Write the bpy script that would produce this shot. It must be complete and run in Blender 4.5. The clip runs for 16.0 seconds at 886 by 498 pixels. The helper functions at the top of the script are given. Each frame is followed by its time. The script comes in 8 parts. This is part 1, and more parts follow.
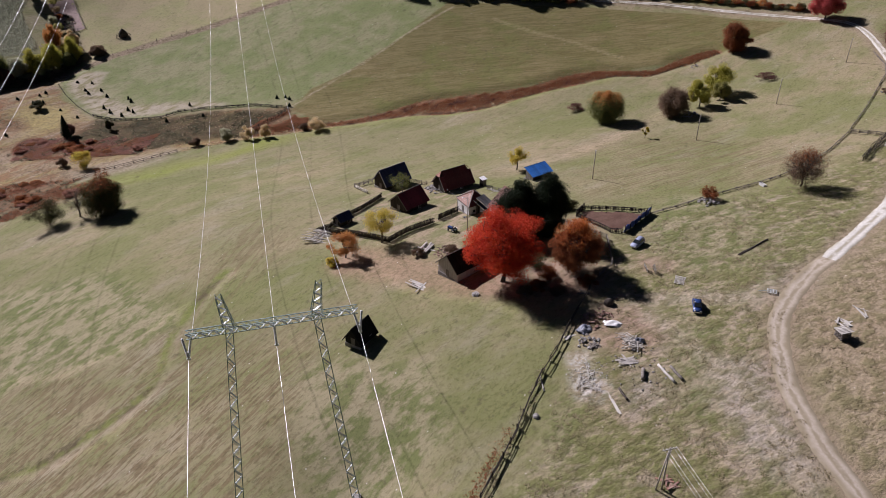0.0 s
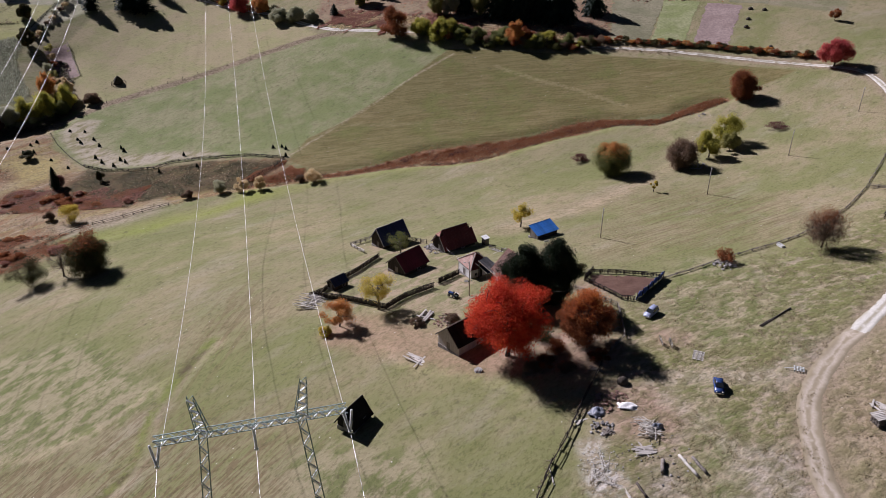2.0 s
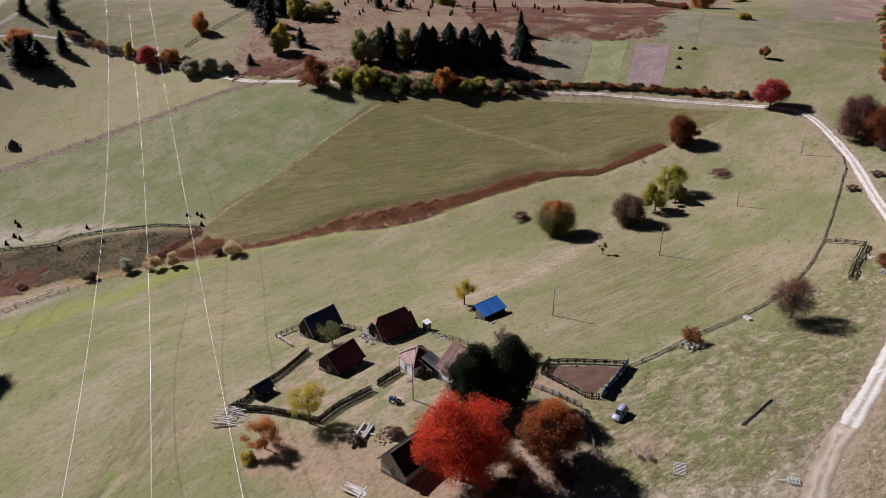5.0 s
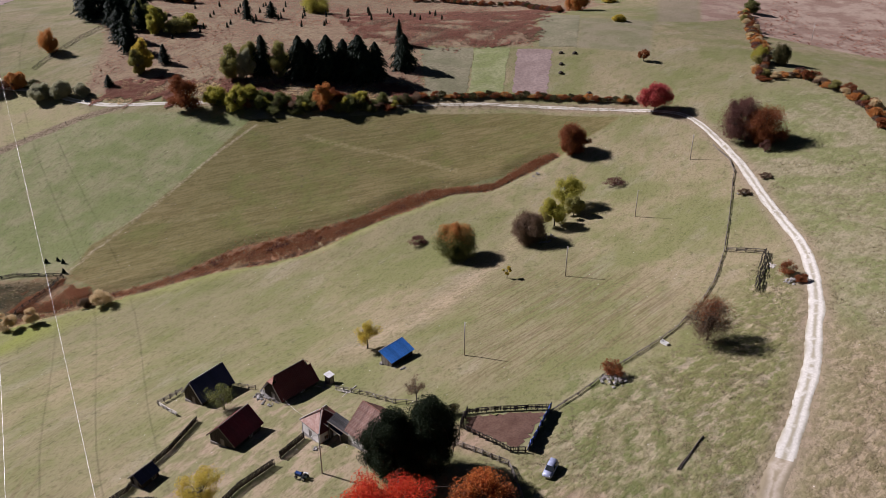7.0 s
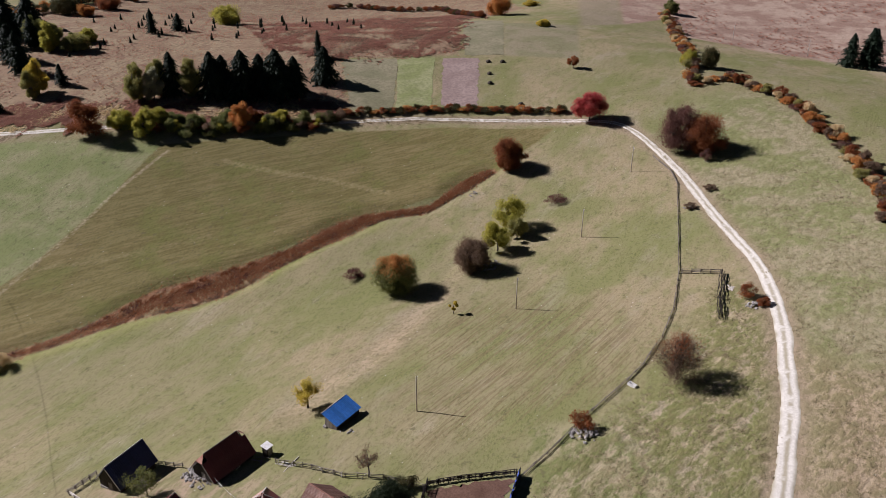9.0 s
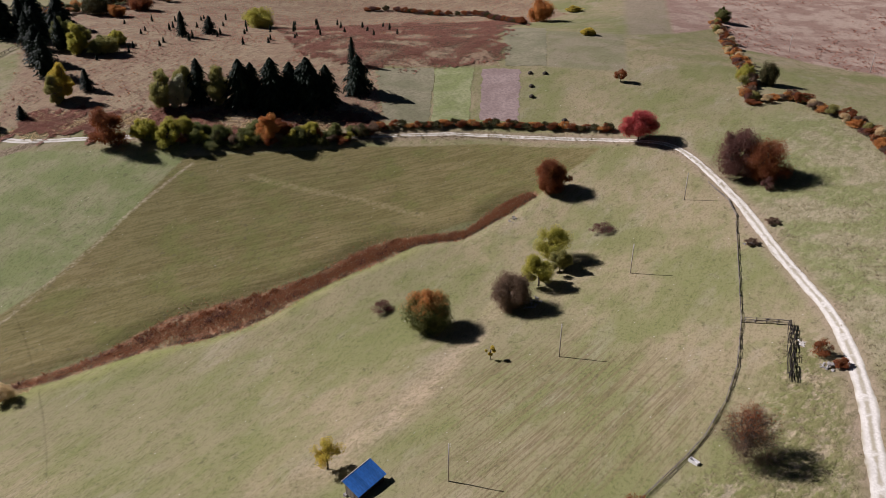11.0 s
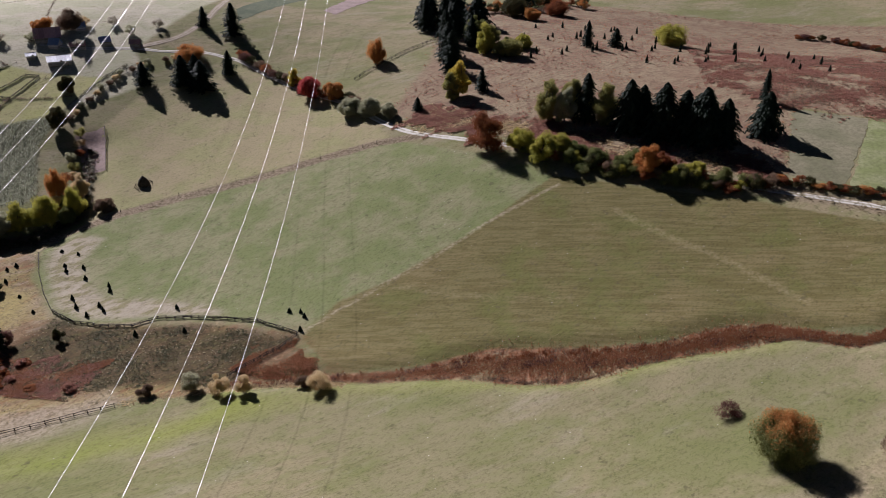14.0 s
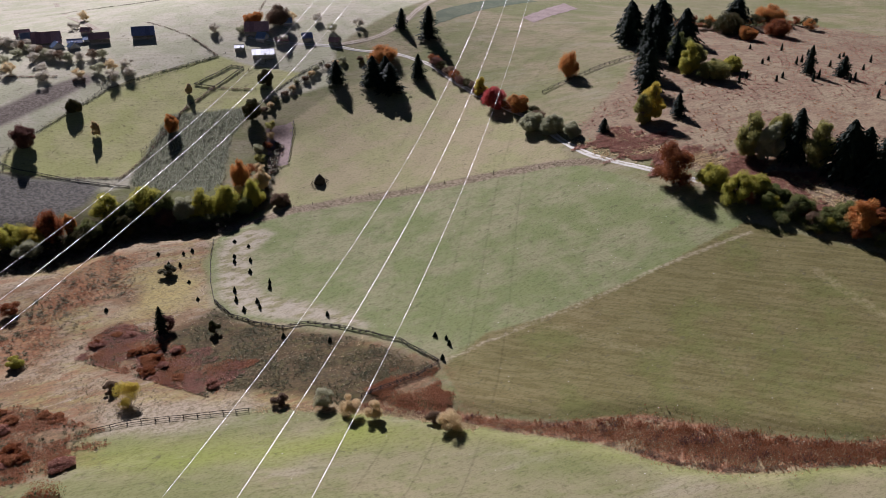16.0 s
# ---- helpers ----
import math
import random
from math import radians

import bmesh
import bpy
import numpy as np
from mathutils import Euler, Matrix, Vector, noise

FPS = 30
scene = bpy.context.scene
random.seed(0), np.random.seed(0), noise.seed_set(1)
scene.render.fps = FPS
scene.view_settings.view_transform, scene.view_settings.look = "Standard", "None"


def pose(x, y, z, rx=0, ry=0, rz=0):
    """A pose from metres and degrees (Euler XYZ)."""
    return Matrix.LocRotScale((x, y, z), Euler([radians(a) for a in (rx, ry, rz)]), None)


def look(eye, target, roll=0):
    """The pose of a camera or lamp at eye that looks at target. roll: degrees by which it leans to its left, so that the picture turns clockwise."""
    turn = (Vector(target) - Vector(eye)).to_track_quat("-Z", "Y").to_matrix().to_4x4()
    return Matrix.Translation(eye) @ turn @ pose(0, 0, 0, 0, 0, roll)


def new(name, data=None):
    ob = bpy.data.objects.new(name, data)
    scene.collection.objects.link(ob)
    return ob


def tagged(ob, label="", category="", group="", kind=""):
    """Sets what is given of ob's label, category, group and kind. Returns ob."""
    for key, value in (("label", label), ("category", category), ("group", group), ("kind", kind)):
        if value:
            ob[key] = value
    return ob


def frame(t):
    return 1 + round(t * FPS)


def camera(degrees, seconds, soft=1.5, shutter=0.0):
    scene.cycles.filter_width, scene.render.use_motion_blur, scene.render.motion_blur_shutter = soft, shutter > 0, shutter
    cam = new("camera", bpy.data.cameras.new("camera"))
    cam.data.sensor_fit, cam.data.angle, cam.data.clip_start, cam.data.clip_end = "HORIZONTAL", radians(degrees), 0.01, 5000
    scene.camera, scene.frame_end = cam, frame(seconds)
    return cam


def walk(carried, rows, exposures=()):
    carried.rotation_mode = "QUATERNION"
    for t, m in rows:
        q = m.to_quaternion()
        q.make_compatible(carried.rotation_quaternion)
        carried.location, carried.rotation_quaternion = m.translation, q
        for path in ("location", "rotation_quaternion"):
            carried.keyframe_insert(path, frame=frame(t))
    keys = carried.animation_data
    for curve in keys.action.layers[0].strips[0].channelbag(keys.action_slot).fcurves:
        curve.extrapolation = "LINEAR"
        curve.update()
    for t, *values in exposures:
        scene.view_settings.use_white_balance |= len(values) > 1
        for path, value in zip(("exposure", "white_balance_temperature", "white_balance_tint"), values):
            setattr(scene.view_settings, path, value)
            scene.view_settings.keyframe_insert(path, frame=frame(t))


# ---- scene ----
cam = camera(58.637, 16.0, 0.65)


def aim(x, y, z, yaw, pitch, roll):
    """A camera pose: yaw to the right of +y, pitch downwards, roll, in degrees."""
    return pose(x, y, z, 90 - pitch, 0, -yaw) @ pose(0, 0, 0, 0, 0, -roll)


PATH = [
    (0, aim(0.00, 0.00, 93.07, 0.00, 31.48, -0.14)),
    (0.5, aim(0.01, 2.69, 93.05, -0.03, 31.49, -0.07)),
    (1, aim(0.12, 5.67, 93.14, -0.07, 30.71, -0.05)),
    (1.5, aim(0.21, 8.89, 93.26, -0.10, 29.80, -0.00)),
    (2, aim(0.23, 12.26, 93.45, -0.12, 28.87, 0.02)),
    (2.5, aim(0.34, 15.77, 93.67, -0.18, 27.93, 0.05)),
    (3, aim(0.34, 19.35, 93.68, -0.22, 26.96, 0.06)),
    (3.2, aim(0.25, 21.04, 93.65, -0.20, 26.64, 0.07)),
    (3.9, aim(0.25, 26.66, 94.09, 0.88, 26.16, 0.18)),
    (4.6, aim(0.23, 32.63, 94.99, 3.50, 26.60, 0.32)),
    (5.3, aim(-0.07, 38.44, 95.61, 6.75, 26.90, 0.33)),
    (5.5, aim(-0.25, 39.82, 95.59, 7.65, 26.80, 0.26)),
    (6, aim(-0.59, 44.00, 95.84, 9.99, 26.79, 0.23)),
    (6.5, aim(-0.52, 48.41, 96.32, 12.29, 26.84, 0.20)),
    (7, aim(-0.20, 52.73, 96.64, 14.58, 26.86, 0.20)),
    (7.5, aim(0.21, 57.11, 96.85, 16.83, 26.86, 0.27)),
    (8, aim(0.56, 61.64, 97.17, 19.17, 26.90, 0.25)),
    (8.5, aim(1.12, 66.17, 97.36, 19.88, 26.92, 0.28)),
    (8.7, aim(0.82, 68.25, 97.33, 20.23, 26.90, 0.32)),
    (9.4, aim(1.80, 74.70, 97.69, 21.11, 26.97, 0.27)),
    (10.1, aim(3.69, 81.06, 98.10, 21.00, 27.06, 0.09)),
    (10.8, aim(5.67, 87.60, 98.00, 18.89, 27.04, -0.02)),
    (11, aim(6.13, 89.52, 97.98, 18.28, 27.05, -0.02)),
    (11.5, aim(7.42, 94.33, 97.46, 15.45, 26.92, -0.03)),
    (12, aim(8.63, 99.09, 96.89, 11.61, 26.80, -0.02)),
    (12.5, aim(9.83, 104.16, 96.28, 5.93, 26.68, -0.04)),
    (13, aim(11.23, 109.18, 95.71, 0.17, 26.56, 0.01)),
    (13.5, aim(11.81, 114.22, 95.29, -5.37, 26.47, -0.06)),
    (14, aim(12.53, 118.87, 95.17, -10.94, 26.43, -0.12)),
    (14.5, aim(13.37, 123.23, 95.22, -16.55, 26.38, -0.13)),
    (15, aim(13.80, 127.99, 95.22, -21.36, 26.36, -0.23)),
    (15.5, aim(13.93, 132.63, 95.45, -24.23, 26.36, -0.32)),
    (16, aim(13.83, 137.07, 95.82, -25.78, 26.39, -0.38)),
]
walk(cam, PATH, [(0, 0.30, 5800, 26), (2.5, 0.36, 5680, 26), (6, 0.34, 5860, 25), (8, 0.34, 5920, 24), (12, 0.30, 5960, 23), (13.5, 0.29, 5820, 24), (16, 0.44, 5660, 25)])

# ---- world, sun, exposure ----
SUN_TO = Vector((-0.73, 0.69, 0.0)).normalized()
SUN_UP = radians(33)
world = bpy.data.worlds.new("sky")
scene.world = world
world.use_nodes = True
wn = world.node_tree
sky = wn.nodes.new("ShaderNodeTexSky")
sky.sky_type, sky.sun_disc = "NISHITA", False
sky.sun_elevation, sky.sun_rotation = SUN_UP, math.atan2(SUN_TO.x, SUN_TO.y)
sky.altitude, sky.air_density, sky.dust_density = 900, 0.7, 0.3
wn.nodes["Background"].inputs["Strength"].default_value = 0.011
wn.links.new(sky.outputs[0], wn.nodes["Background"].inputs["Color"])
sun_data = bpy.data.lights.new("sun", "SUN")
sun_data.energy, sun_data.angle, sun_data.color = 5.0, radians(0.8), (1.0, 0.95, 0.87)
sun = new("sun", sun_data)
sun.matrix_world = look(Vector((0, 0, 300)) + 100 * (SUN_TO * math.cos(SUN_UP) + Vector((0, 0, math.sin(SUN_UP)))), (0, 0, 300))

# ---- materials ----
class Nodes:
    """A short hand for building a node material."""

    def __init__(self, name):
        self.m = bpy.data.materials.new(name)
        self.m.use_nodes = True
        self.t = self.m.node_tree
        self.b = self.t.nodes["Principled BSDF"]

    def n(self, kind, **values):
        node = self.t.nodes.new(kind)
        for key, value in values.items():
            node.inputs[key.replace("_", " ")].default_value = value
        return node

    def link(self, a, b):
        self.t.links.new(a, b)

    def coord(self, scale=(1, 1, 1), turn=0.0, which="Object"):
        c = self.n("ShaderNodeTexCoord")
        spin, mp = self.n("ShaderNodeMapping"), self.n("ShaderNodeMapping")
        spin.inputs["Rotation"].default_value = (0, 0, -turn)
        mp.inputs["Scale"].default_value = scale
        self.link(c.outputs[which], spin.inputs[0])
        self.link(spin.outputs[0], mp.inputs[0])
        return mp.outputs[0]

    def noise(self, scale, detail=4.0, rough=0.6, vec=None):
        q = self.n("ShaderNodeTexNoise", Scale=scale, Detail=detail, Roughness=rough)
        if vec is not None:
            self.link(vec, q.inputs["Vector"])
        return q.outputs["Fac"]

    def span(self, value, a, b, c=0.0, d=1.0):
        q = self.n("ShaderNodeMapRange")
        q.interpolation_type = "SMOOTHSTEP"
        for i, v in enumerate((a, b, c, d), 1):
            q.inputs[i].default_value = v
        self.link(value, q.inputs[0])
        return q.outputs[0]

    def math(self, op, a, b=0.0):
        q = self.n("ShaderNodeMath")
        q.operation = op
        for i, v in enumerate((a, b)):
            if isinstance(v, (int, float)):
                q.inputs[i].default_value = v
            else:
                self.link(v, q.inputs[i])
        return q.outputs[0]

    def mix(self, fac, a, b, blend="MIX"):
        q = self.n("ShaderNodeMix")
        q.data_type, q.blend_type = "RGBA", blend
        for i, v in ((0, fac), (6, a), (7, b)):
            if isinstance(v, (int, float)):
                q.inputs[i].default_value = v
            elif isinstance(v, tuple):
                q.inputs[i].default_value = (*v, 1)
            else:
                self.link(v, q.inputs[i])
        return q.outputs[2]

    def attr(self, name):
        q = self.n("ShaderNodeAttribute")
        q.attribute_name = name
        return q.outputs["Fac"]

    def bump(self, height, strength, distance):
        q = self.n("ShaderNodeBump", Strength=strength, Distance=distance)
        self.link(height, q.inputs["Height"])
        self.link(q.outputs[0], self.b.inputs["Normal"])

    def done(self, colour, rough=0.85, metal=0.0, spec=0.25):
        if isinstance(colour, tuple):
            self.b.inputs["Base Color"].default_value = (*colour, 1)
        else:
            self.link(colour, self.b.inputs["Base Color"])
        self.b.inputs["Roughness"].default_value = rough
        self.b.inputs["Metallic"].default_value = metal
        self.b.inputs["Specular IOR Level"].default_value = spec
        return self.m


def surface(name, a, b, rough=0.8, metal=0.0, big=0.6, fine=8.0, stretch=(1, 1, 1), bump=0.3, depth=0.02, spec=0.25):
    """Two colours mixed by stains and grain, each object a little lighter or darker."""
    k = Nodes(name)
    v = k.coord(stretch)
    stains, grain = k.noise(big, 3.0, vec=v), k.noise(fine, 5.0, vec=v)
    c = k.mix(k.span(stains, 0.35, 0.65), a, b)
    c = k.mix(k.math("MULTIPLY", k.span(grain, 0.35, 0.7), 0.55), c, tuple(x * 0.55 for x in a))
    info = k.n("ShaderNodeObjectInfo")
    c = k.mix(1.0, c, k.mix(info.outputs["Random"], (0.78, 0.78, 0.78), (1.2, 1.2, 1.2)), "MULTIPLY")
    k.bump(grain, bump, depth)
    return k.done(c, rough, metal, spec)


def leaves(name, a, b, c=None, glow=0.45):
    """Foliage: a leaf's own tint by island, patches of a second tint, and light through the leaf."""
    k = Nodes(name)
    geo = k.n("ShaderNodeNewGeometry")
    patch = k.span(k.noise(0.35, 2.0, vec=k.coord(which="Object")), 0.35, 0.65)
    col = k.mix(geo.outputs["Random Per Island"], a, b)
    col = k.mix(k.math("MULTIPLY", patch, 0.6), col, c or b)
    k.done(col, 0.7, 0, 0.12)
    tr = k.n("ShaderNodeBsdfTranslucent")
    k.link(col, tr.inputs[0])
    mx = k.n("ShaderNodeMixShader", Fac=glow)
    k.link(k.b.outputs[0], mx.inputs[1])
    k.link(tr.outputs[0], mx.inputs[2])
    k.link(mx.outputs[0], k.t.nodes["Material Output"].inputs["Surface"])
    return k.m


WOOD_GREY = surface("weathered_wood", (0.19, 0.165, 0.14), (0.29, 0.26, 0.225), 0.9, big=0.8, fine=5, stretch=(3, 3, 0.4))
WOOD_DARK = surface("dark_old_wood", (0.030, 0.024, 0.020), (0.062, 0.050, 0.040), 0.9, big=0.8, fine=5, stretch=(5, 5, 0.5))
WOOD_PALE = surface("pale_bare_wood", (0.56, 0.52, 0.45), (0.70, 0.66, 0.60), 0.85, big=1.5, fine=6)
WOOD_POLE = surface("pole_wood", (0.50, 0.46, 0.41), (0.40, 0.36, 0.32), 0.85, big=0.8, fine=6, stretch=(4, 4, 0.5))
BARK = surface("bark", (0.07, 0.055, 0.045), (0.13, 0.11, 0.09), 0.95, big=1.2, fine=9, stretch=(2, 2, 0.6), bump=0.8, depth=0.05)
BARK_GREY = surface("grey_bark", (0.16, 0.14, 0.125), (0.24, 0.21, 0.185), 0.95, big=1.2, fine=9, stretch=(2, 2, 0.6))
ROOF_NAVY = surface("navy_sheet_metal", (0.028, 0.038, 0.105), (0.042, 0.054, 0.130), 0.40, 0.0, big=0.5, fine=3, spec=0.5)
ROOF_MAROON = surface("maroon_sheet_metal", (0.135, 0.018, 0.030), (0.18, 0.030, 0.042), 0.45, 0.0, big=0.5, fine=3, spec=0.45)
ROOF_BROWN = surface("brown_red_sheet_metal", (0.10, 0.020, 0.022), (0.14, 0.036, 0.034), 0.55, 0.0, big=0.5, fine=3, spec=0.35)
ROOF_BLUE = surface("bright_blue_sheet_metal", (0.045, 0.19, 0.58), (0.07, 0.24, 0.66), 0.34, 0.0, big=0.5, fine=3, spec=0.5)
ROOF_BLACK = surface("black_tarred_board", (0.010, 0.010, 0.011), (0.020, 0.018, 0.018), 0.9, big=0.6, fine=5)
ROOF_GREY = surface("grey_corrugated_sheet", (0.16, 0.16, 0.165), (0.24, 0.235, 0.23), 0.55, 0.3, big=0.5, fine=4)
TILE = surface("old_clay_tile", (0.30, 0.135, 0.095), (0.42, 0.24, 0.18), 0.85, big=0.9, fine=6)
TILE_PALE = surface("pale_clay_tile", (0.40, 0.235, 0.185), (0.56, 0.40, 0.34), 0.85, big=1.6, fine=6)
RIDGE = surface("pale_ridge_cap", (0.45, 0.43, 0.40), (0.55, 0.52, 0.48), 0.6, big=1, fine=6)
LIME = surface("limewashed_wall", (0.62, 0.60, 0.57), (0.74, 0.72, 0.69), 0.9, big=0.7, fine=5)
STONE = surface("grey_stone", (0.30, 0.28, 0.26), (0.44, 0.42, 0.39), 0.9, big=1.2, fine=7, bump=0.6, depth=0.05)
RUBBLE = surface("brick_rubble", (0.34, 0.17, 0.12), (0.42, 0.34, 0.28), 0.9, big=1.4, fine=7, bump=0.6, depth=0.05)
TARP_BLUE = surface("blue_tarpaulin", (0.030, 0.065, 0.34), (0.055, 0.11, 0.44), 0.45, big=1.2, fine=3, bump=0.7, depth=0.08, spec=0.5)
TARP_GREY = surface("grey_tarpaulin", (0.10, 0.12, 0.17), (0.42, 0.43, 0.45), 0.5, big=1.8, fine=3, bump=0.7, depth=0.08)
SHEET_WHITE = surface("white_plastic_sheet", (0.72, 0.71, 0.68), (0.82, 0.82, 0.80), 0.5, big=1.2, fine=4)
STEEL = surface("galvanised_steel", (0.74, 0.77, 0.75), (0.84, 0.86, 0.84), 0.45, 0.25, big=0.4, fine=4)
STEEL_GREEN = surface("grey_green_steel", (0.20, 0.27, 0.25), (0.30, 0.36, 0.34), 0.6, 0.2, big=0.4, fine=4)
GLASSY = surface("white_porcelain", (0.78, 0.78, 0.76), (0.84, 0.84, 0.82), 0.3, big=0.8, fine=4, spec=0.5)
WIRE = surface("aluminium_wire", (0.93, 0.92, 0.90), (0.95, 0.94, 0.92), 0.42, 0.85, big=0.05, fine=0.5, bump=0)
SOIL = surface("trampled_soil", (0.125, 0.066, 0.044), (0.17, 0.098, 0.068), 0.95, big=0.35, fine=3, bump=0.6, depth=0.06)
PLOUGH = surface("ploughed_soil", (0.28, 0.205, 0.18), (0.35, 0.265, 0.235), 0.95, big=0.12, fine=0.9, stretch=(1, 1, 1), bump=0.6, depth=0.1)
STRIP_GREEN = surface("young_green_crop", (0.20, 0.225, 0.085), (0.28, 0.285, 0.145), 0.95, big=0.12, fine=0.9, bump=0.5, depth=0.1)
STRIP_DARK = surface("dark_green_crop", (0.105, 0.135, 0.065), (0.16, 0.185, 0.095), 0.95, big=0.12, fine=0.9, bump=0.5, depth=0.1)
STRIP_OLIVE = surface("stubble_field", (0.185, 0.178, 0.10), (0.25, 0.225, 0.14), 0.95, big=0.10, fine=0.8, bump=0.5, depth=0.1)
CAR_GREY = surface("pale_lavender_car_paint", (0.36, 0.40, 0.56), (0.40, 0.44, 0.60), 0.25, 0.0, big=0.6, fine=3, bump=0, spec=0.5)
CAR_BLUE = surface("blue_car_paint", (0.025, 0.05, 0.16), (0.035, 0.07, 0.20), 0.25, 0.0, big=0.6, fine=3, bump=0, spec=0.5)
CAR_GLASS = surface("dark_car_glass", (0.02, 0.025, 0.03), (0.03, 0.035, 0.04), 0.08, 0.0, bump=0, spec=0.6)
RUBBER = surface("black_rubber", (0.02, 0.02, 0.02), (0.03, 0.03, 0.03), 0.85, bump=0)
CHROME = surface("dull_chrome", (0.6, 0.6, 0.6), (0.7, 0.7, 0.7), 0.25, 0.9, bump=0)
LAMP = surface("headlight_glass", (0.7, 0.7, 0.66), (0.8, 0.8, 0.78), 0.15, 0.0, bump=0, spec=0.6)
HAY = surface("dark_old_hay", (0.06, 0.052, 0.04), (0.12, 0.10, 0.075), 0.95, big=1.2, fine=7, bump=0.8, depth=0.1)

L_RED = leaves("scarlet_leaves", (0.60, 0.050, 0.026), (0.78, 0.14, 0.04), (0.46, 0.036, 0.024), glow=0.40)
L_ORANGE = leaves("orange_leaves", (0.54, 0.15, 0.038), (0.64, 0.25, 0.06), (0.36, 0.09, 0.03))
L_AMBER = leaves("amber_leaves", (0.54, 0.24, 0.07), (0.60, 0.33, 0.11), (0.42, 0.16, 0.05))
L_YELLOW = leaves("yellow_leaves", (0.58, 0.46, 0.075), (0.66, 0.52, 0.10), (0.42, 0.37, 0.07), glow=0.5)
L_LIME = leaves("yellow_green_leaves", (0.40, 0.38, 0.07), (0.60, 0.53, 0.11), (0.28, 0.29, 0.06), glow=0.55)
L_BIRCH = leaves("yellowing_birch_leaves", (0.32, 0.31, 0.10), (0.46, 0.41, 0.15), (0.20, 0.21, 0.07), glow=0.52)
L_GREEN = leaves("green_leaves", (0.13, 0.155, 0.05), (0.20, 0.22, 0.075), (0.25, 0.23, 0.085), glow=0.48)
# orchard leaves paled to carry the haze over the village
L_MIST = leaves("haze_paled_orchard_leaves", (0.52, 0.47, 0.38), (0.62, 0.58, 0.48), (0.42, 0.38, 0.31), glow=0.58)
L_PALE = leaves("pale_sage_leaves", (0.40, 0.40, 0.26), (0.54, 0.52, 0.37), (0.30, 0.31, 0.19), glow=0.52)
L_RUST = leaves("rust_leaves", (0.26, 0.085, 0.035), (0.36, 0.14, 0.05), (0.17, 0.06, 0.034))
L_PLUM = leaves("plum_brown_leaves", (0.16, 0.075, 0.062), (0.24, 0.125, 0.095), (0.12, 0.06, 0.052))
L_PINK = leaves("pink_red_leaves", (0.52, 0.10, 0.10), (0.60, 0.17, 0.14), (0.40, 0.06, 0.07))
L_BROWN = leaves("brown_leaves", (0.20, 0.135, 0.088), (0.29, 0.20, 0.13), (0.15, 0.105, 0.075))
L_STRAW = leaves("straw_coloured_leaves", (0.66, 0.52, 0.29), (0.74, 0.61, 0.39), (0.52, 0.41, 0.22), glow=0.52)
L_DARK = leaves("dark_olive_leaves", (0.050, 0.060, 0.022), (0.085, 0.085, 0.035), (0.14, 0.10, 0.04), glow=0.22)
NEEDLES = leaves("spruce_needles", (0.014, 0.026, 0.017), (0.028, 0.044, 0.025), (0.020, 0.033, 0.019), glow=0.2)
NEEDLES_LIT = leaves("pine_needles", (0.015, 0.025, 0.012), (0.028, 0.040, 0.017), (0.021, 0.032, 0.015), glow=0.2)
L_BRACKEN = leaves("red_brown_bracken", (0.36, 0.165, 0.110), (0.56, 0.33, 0.245), (0.30, 0.14, 0.10), glow=0.5)
L_REED = leaves("red_brown_reeds", (0.30, 0.125, 0.06), (0.49, 0.24, 0.12), (0.37, 0.16, 0.07), glow=0.5)
L_GRASS = leaves("dry_grass_tufts", (0.36, 0.30, 0.18), (0.46, 0.39, 0.26), (0.28, 0.25, 0.13), glow=0.45)
L_STALK = leaves("dry_grey_stalks", (0.34, 0.36, 0.25), (0.48, 0.48, 0.35), (0.28, 0.31, 0.18), glow=0.5)

# ---- mesh tools ----
def mesh(name, verts, faces, mat, smooth=False):
    me = bpy.data.meshes.new(name)
    me.from_pydata([tuple(v) for v in verts], [], [tuple(f) for f in faces])
    me.materials.append(mat)
    if smooth:
        me.shade_smooth()
    me.update()
    return me


def quads(name, verts, mat, corners=4):
    """A mesh of separate faces, from an array of their corners one after the other."""
    verts = np.asarray(verts, dtype=np.float32).reshape(-1, 3)
    n = len(verts) // corners
    me = bpy.data.meshes.new(name)
    me.vertices.add(len(verts))
    me.vertices.foreach_set("co", verts.ravel())
    me.loops.add(len(verts))
    me.loops.foreach_set("vertex_index", np.arange(len(verts), dtype=np.int32))
    me.polygons.add(n)
    me.polygons.foreach_set("loop_start", np.arange(0, len(verts), corners, dtype=np.int32))
    me.update(calc_edges=True)
    me.materials.append(mat)
    return me


def part(name, data, parent, label="", m=None):
    ob = new(name, data)
    ob.parent = parent
    if m is not None:
        ob.matrix_basis = m
    if label:
        ob["label"] = label
    return ob


def thing(name, m, label, category, group="", kind=""):
    ob = new(name)
    ob.empty_display_size = 0.5
    ob.matrix_basis = m
    return tagged(ob, label, category, group, kind)


def box_data(x0, y0, z0, x1, y1, z1):
    v = [(x, y, z) for z in (z0, z1) for x, y in ((x0, y0), (x1, y0), (x1, y1), (x0, y1))]
    f = [(3, 2, 1, 0), (4, 5, 6, 7), (0, 1, 5, 4), (1, 2, 6, 5), (2, 3, 7, 6), (3, 0, 4, 7)]
    return v, f


def join(*pairs):
    v, f = [], []
    for a, b in pairs:
        f += [tuple(i + len(v) for i in q) for q in b]
        v += list(a)
    return v, f


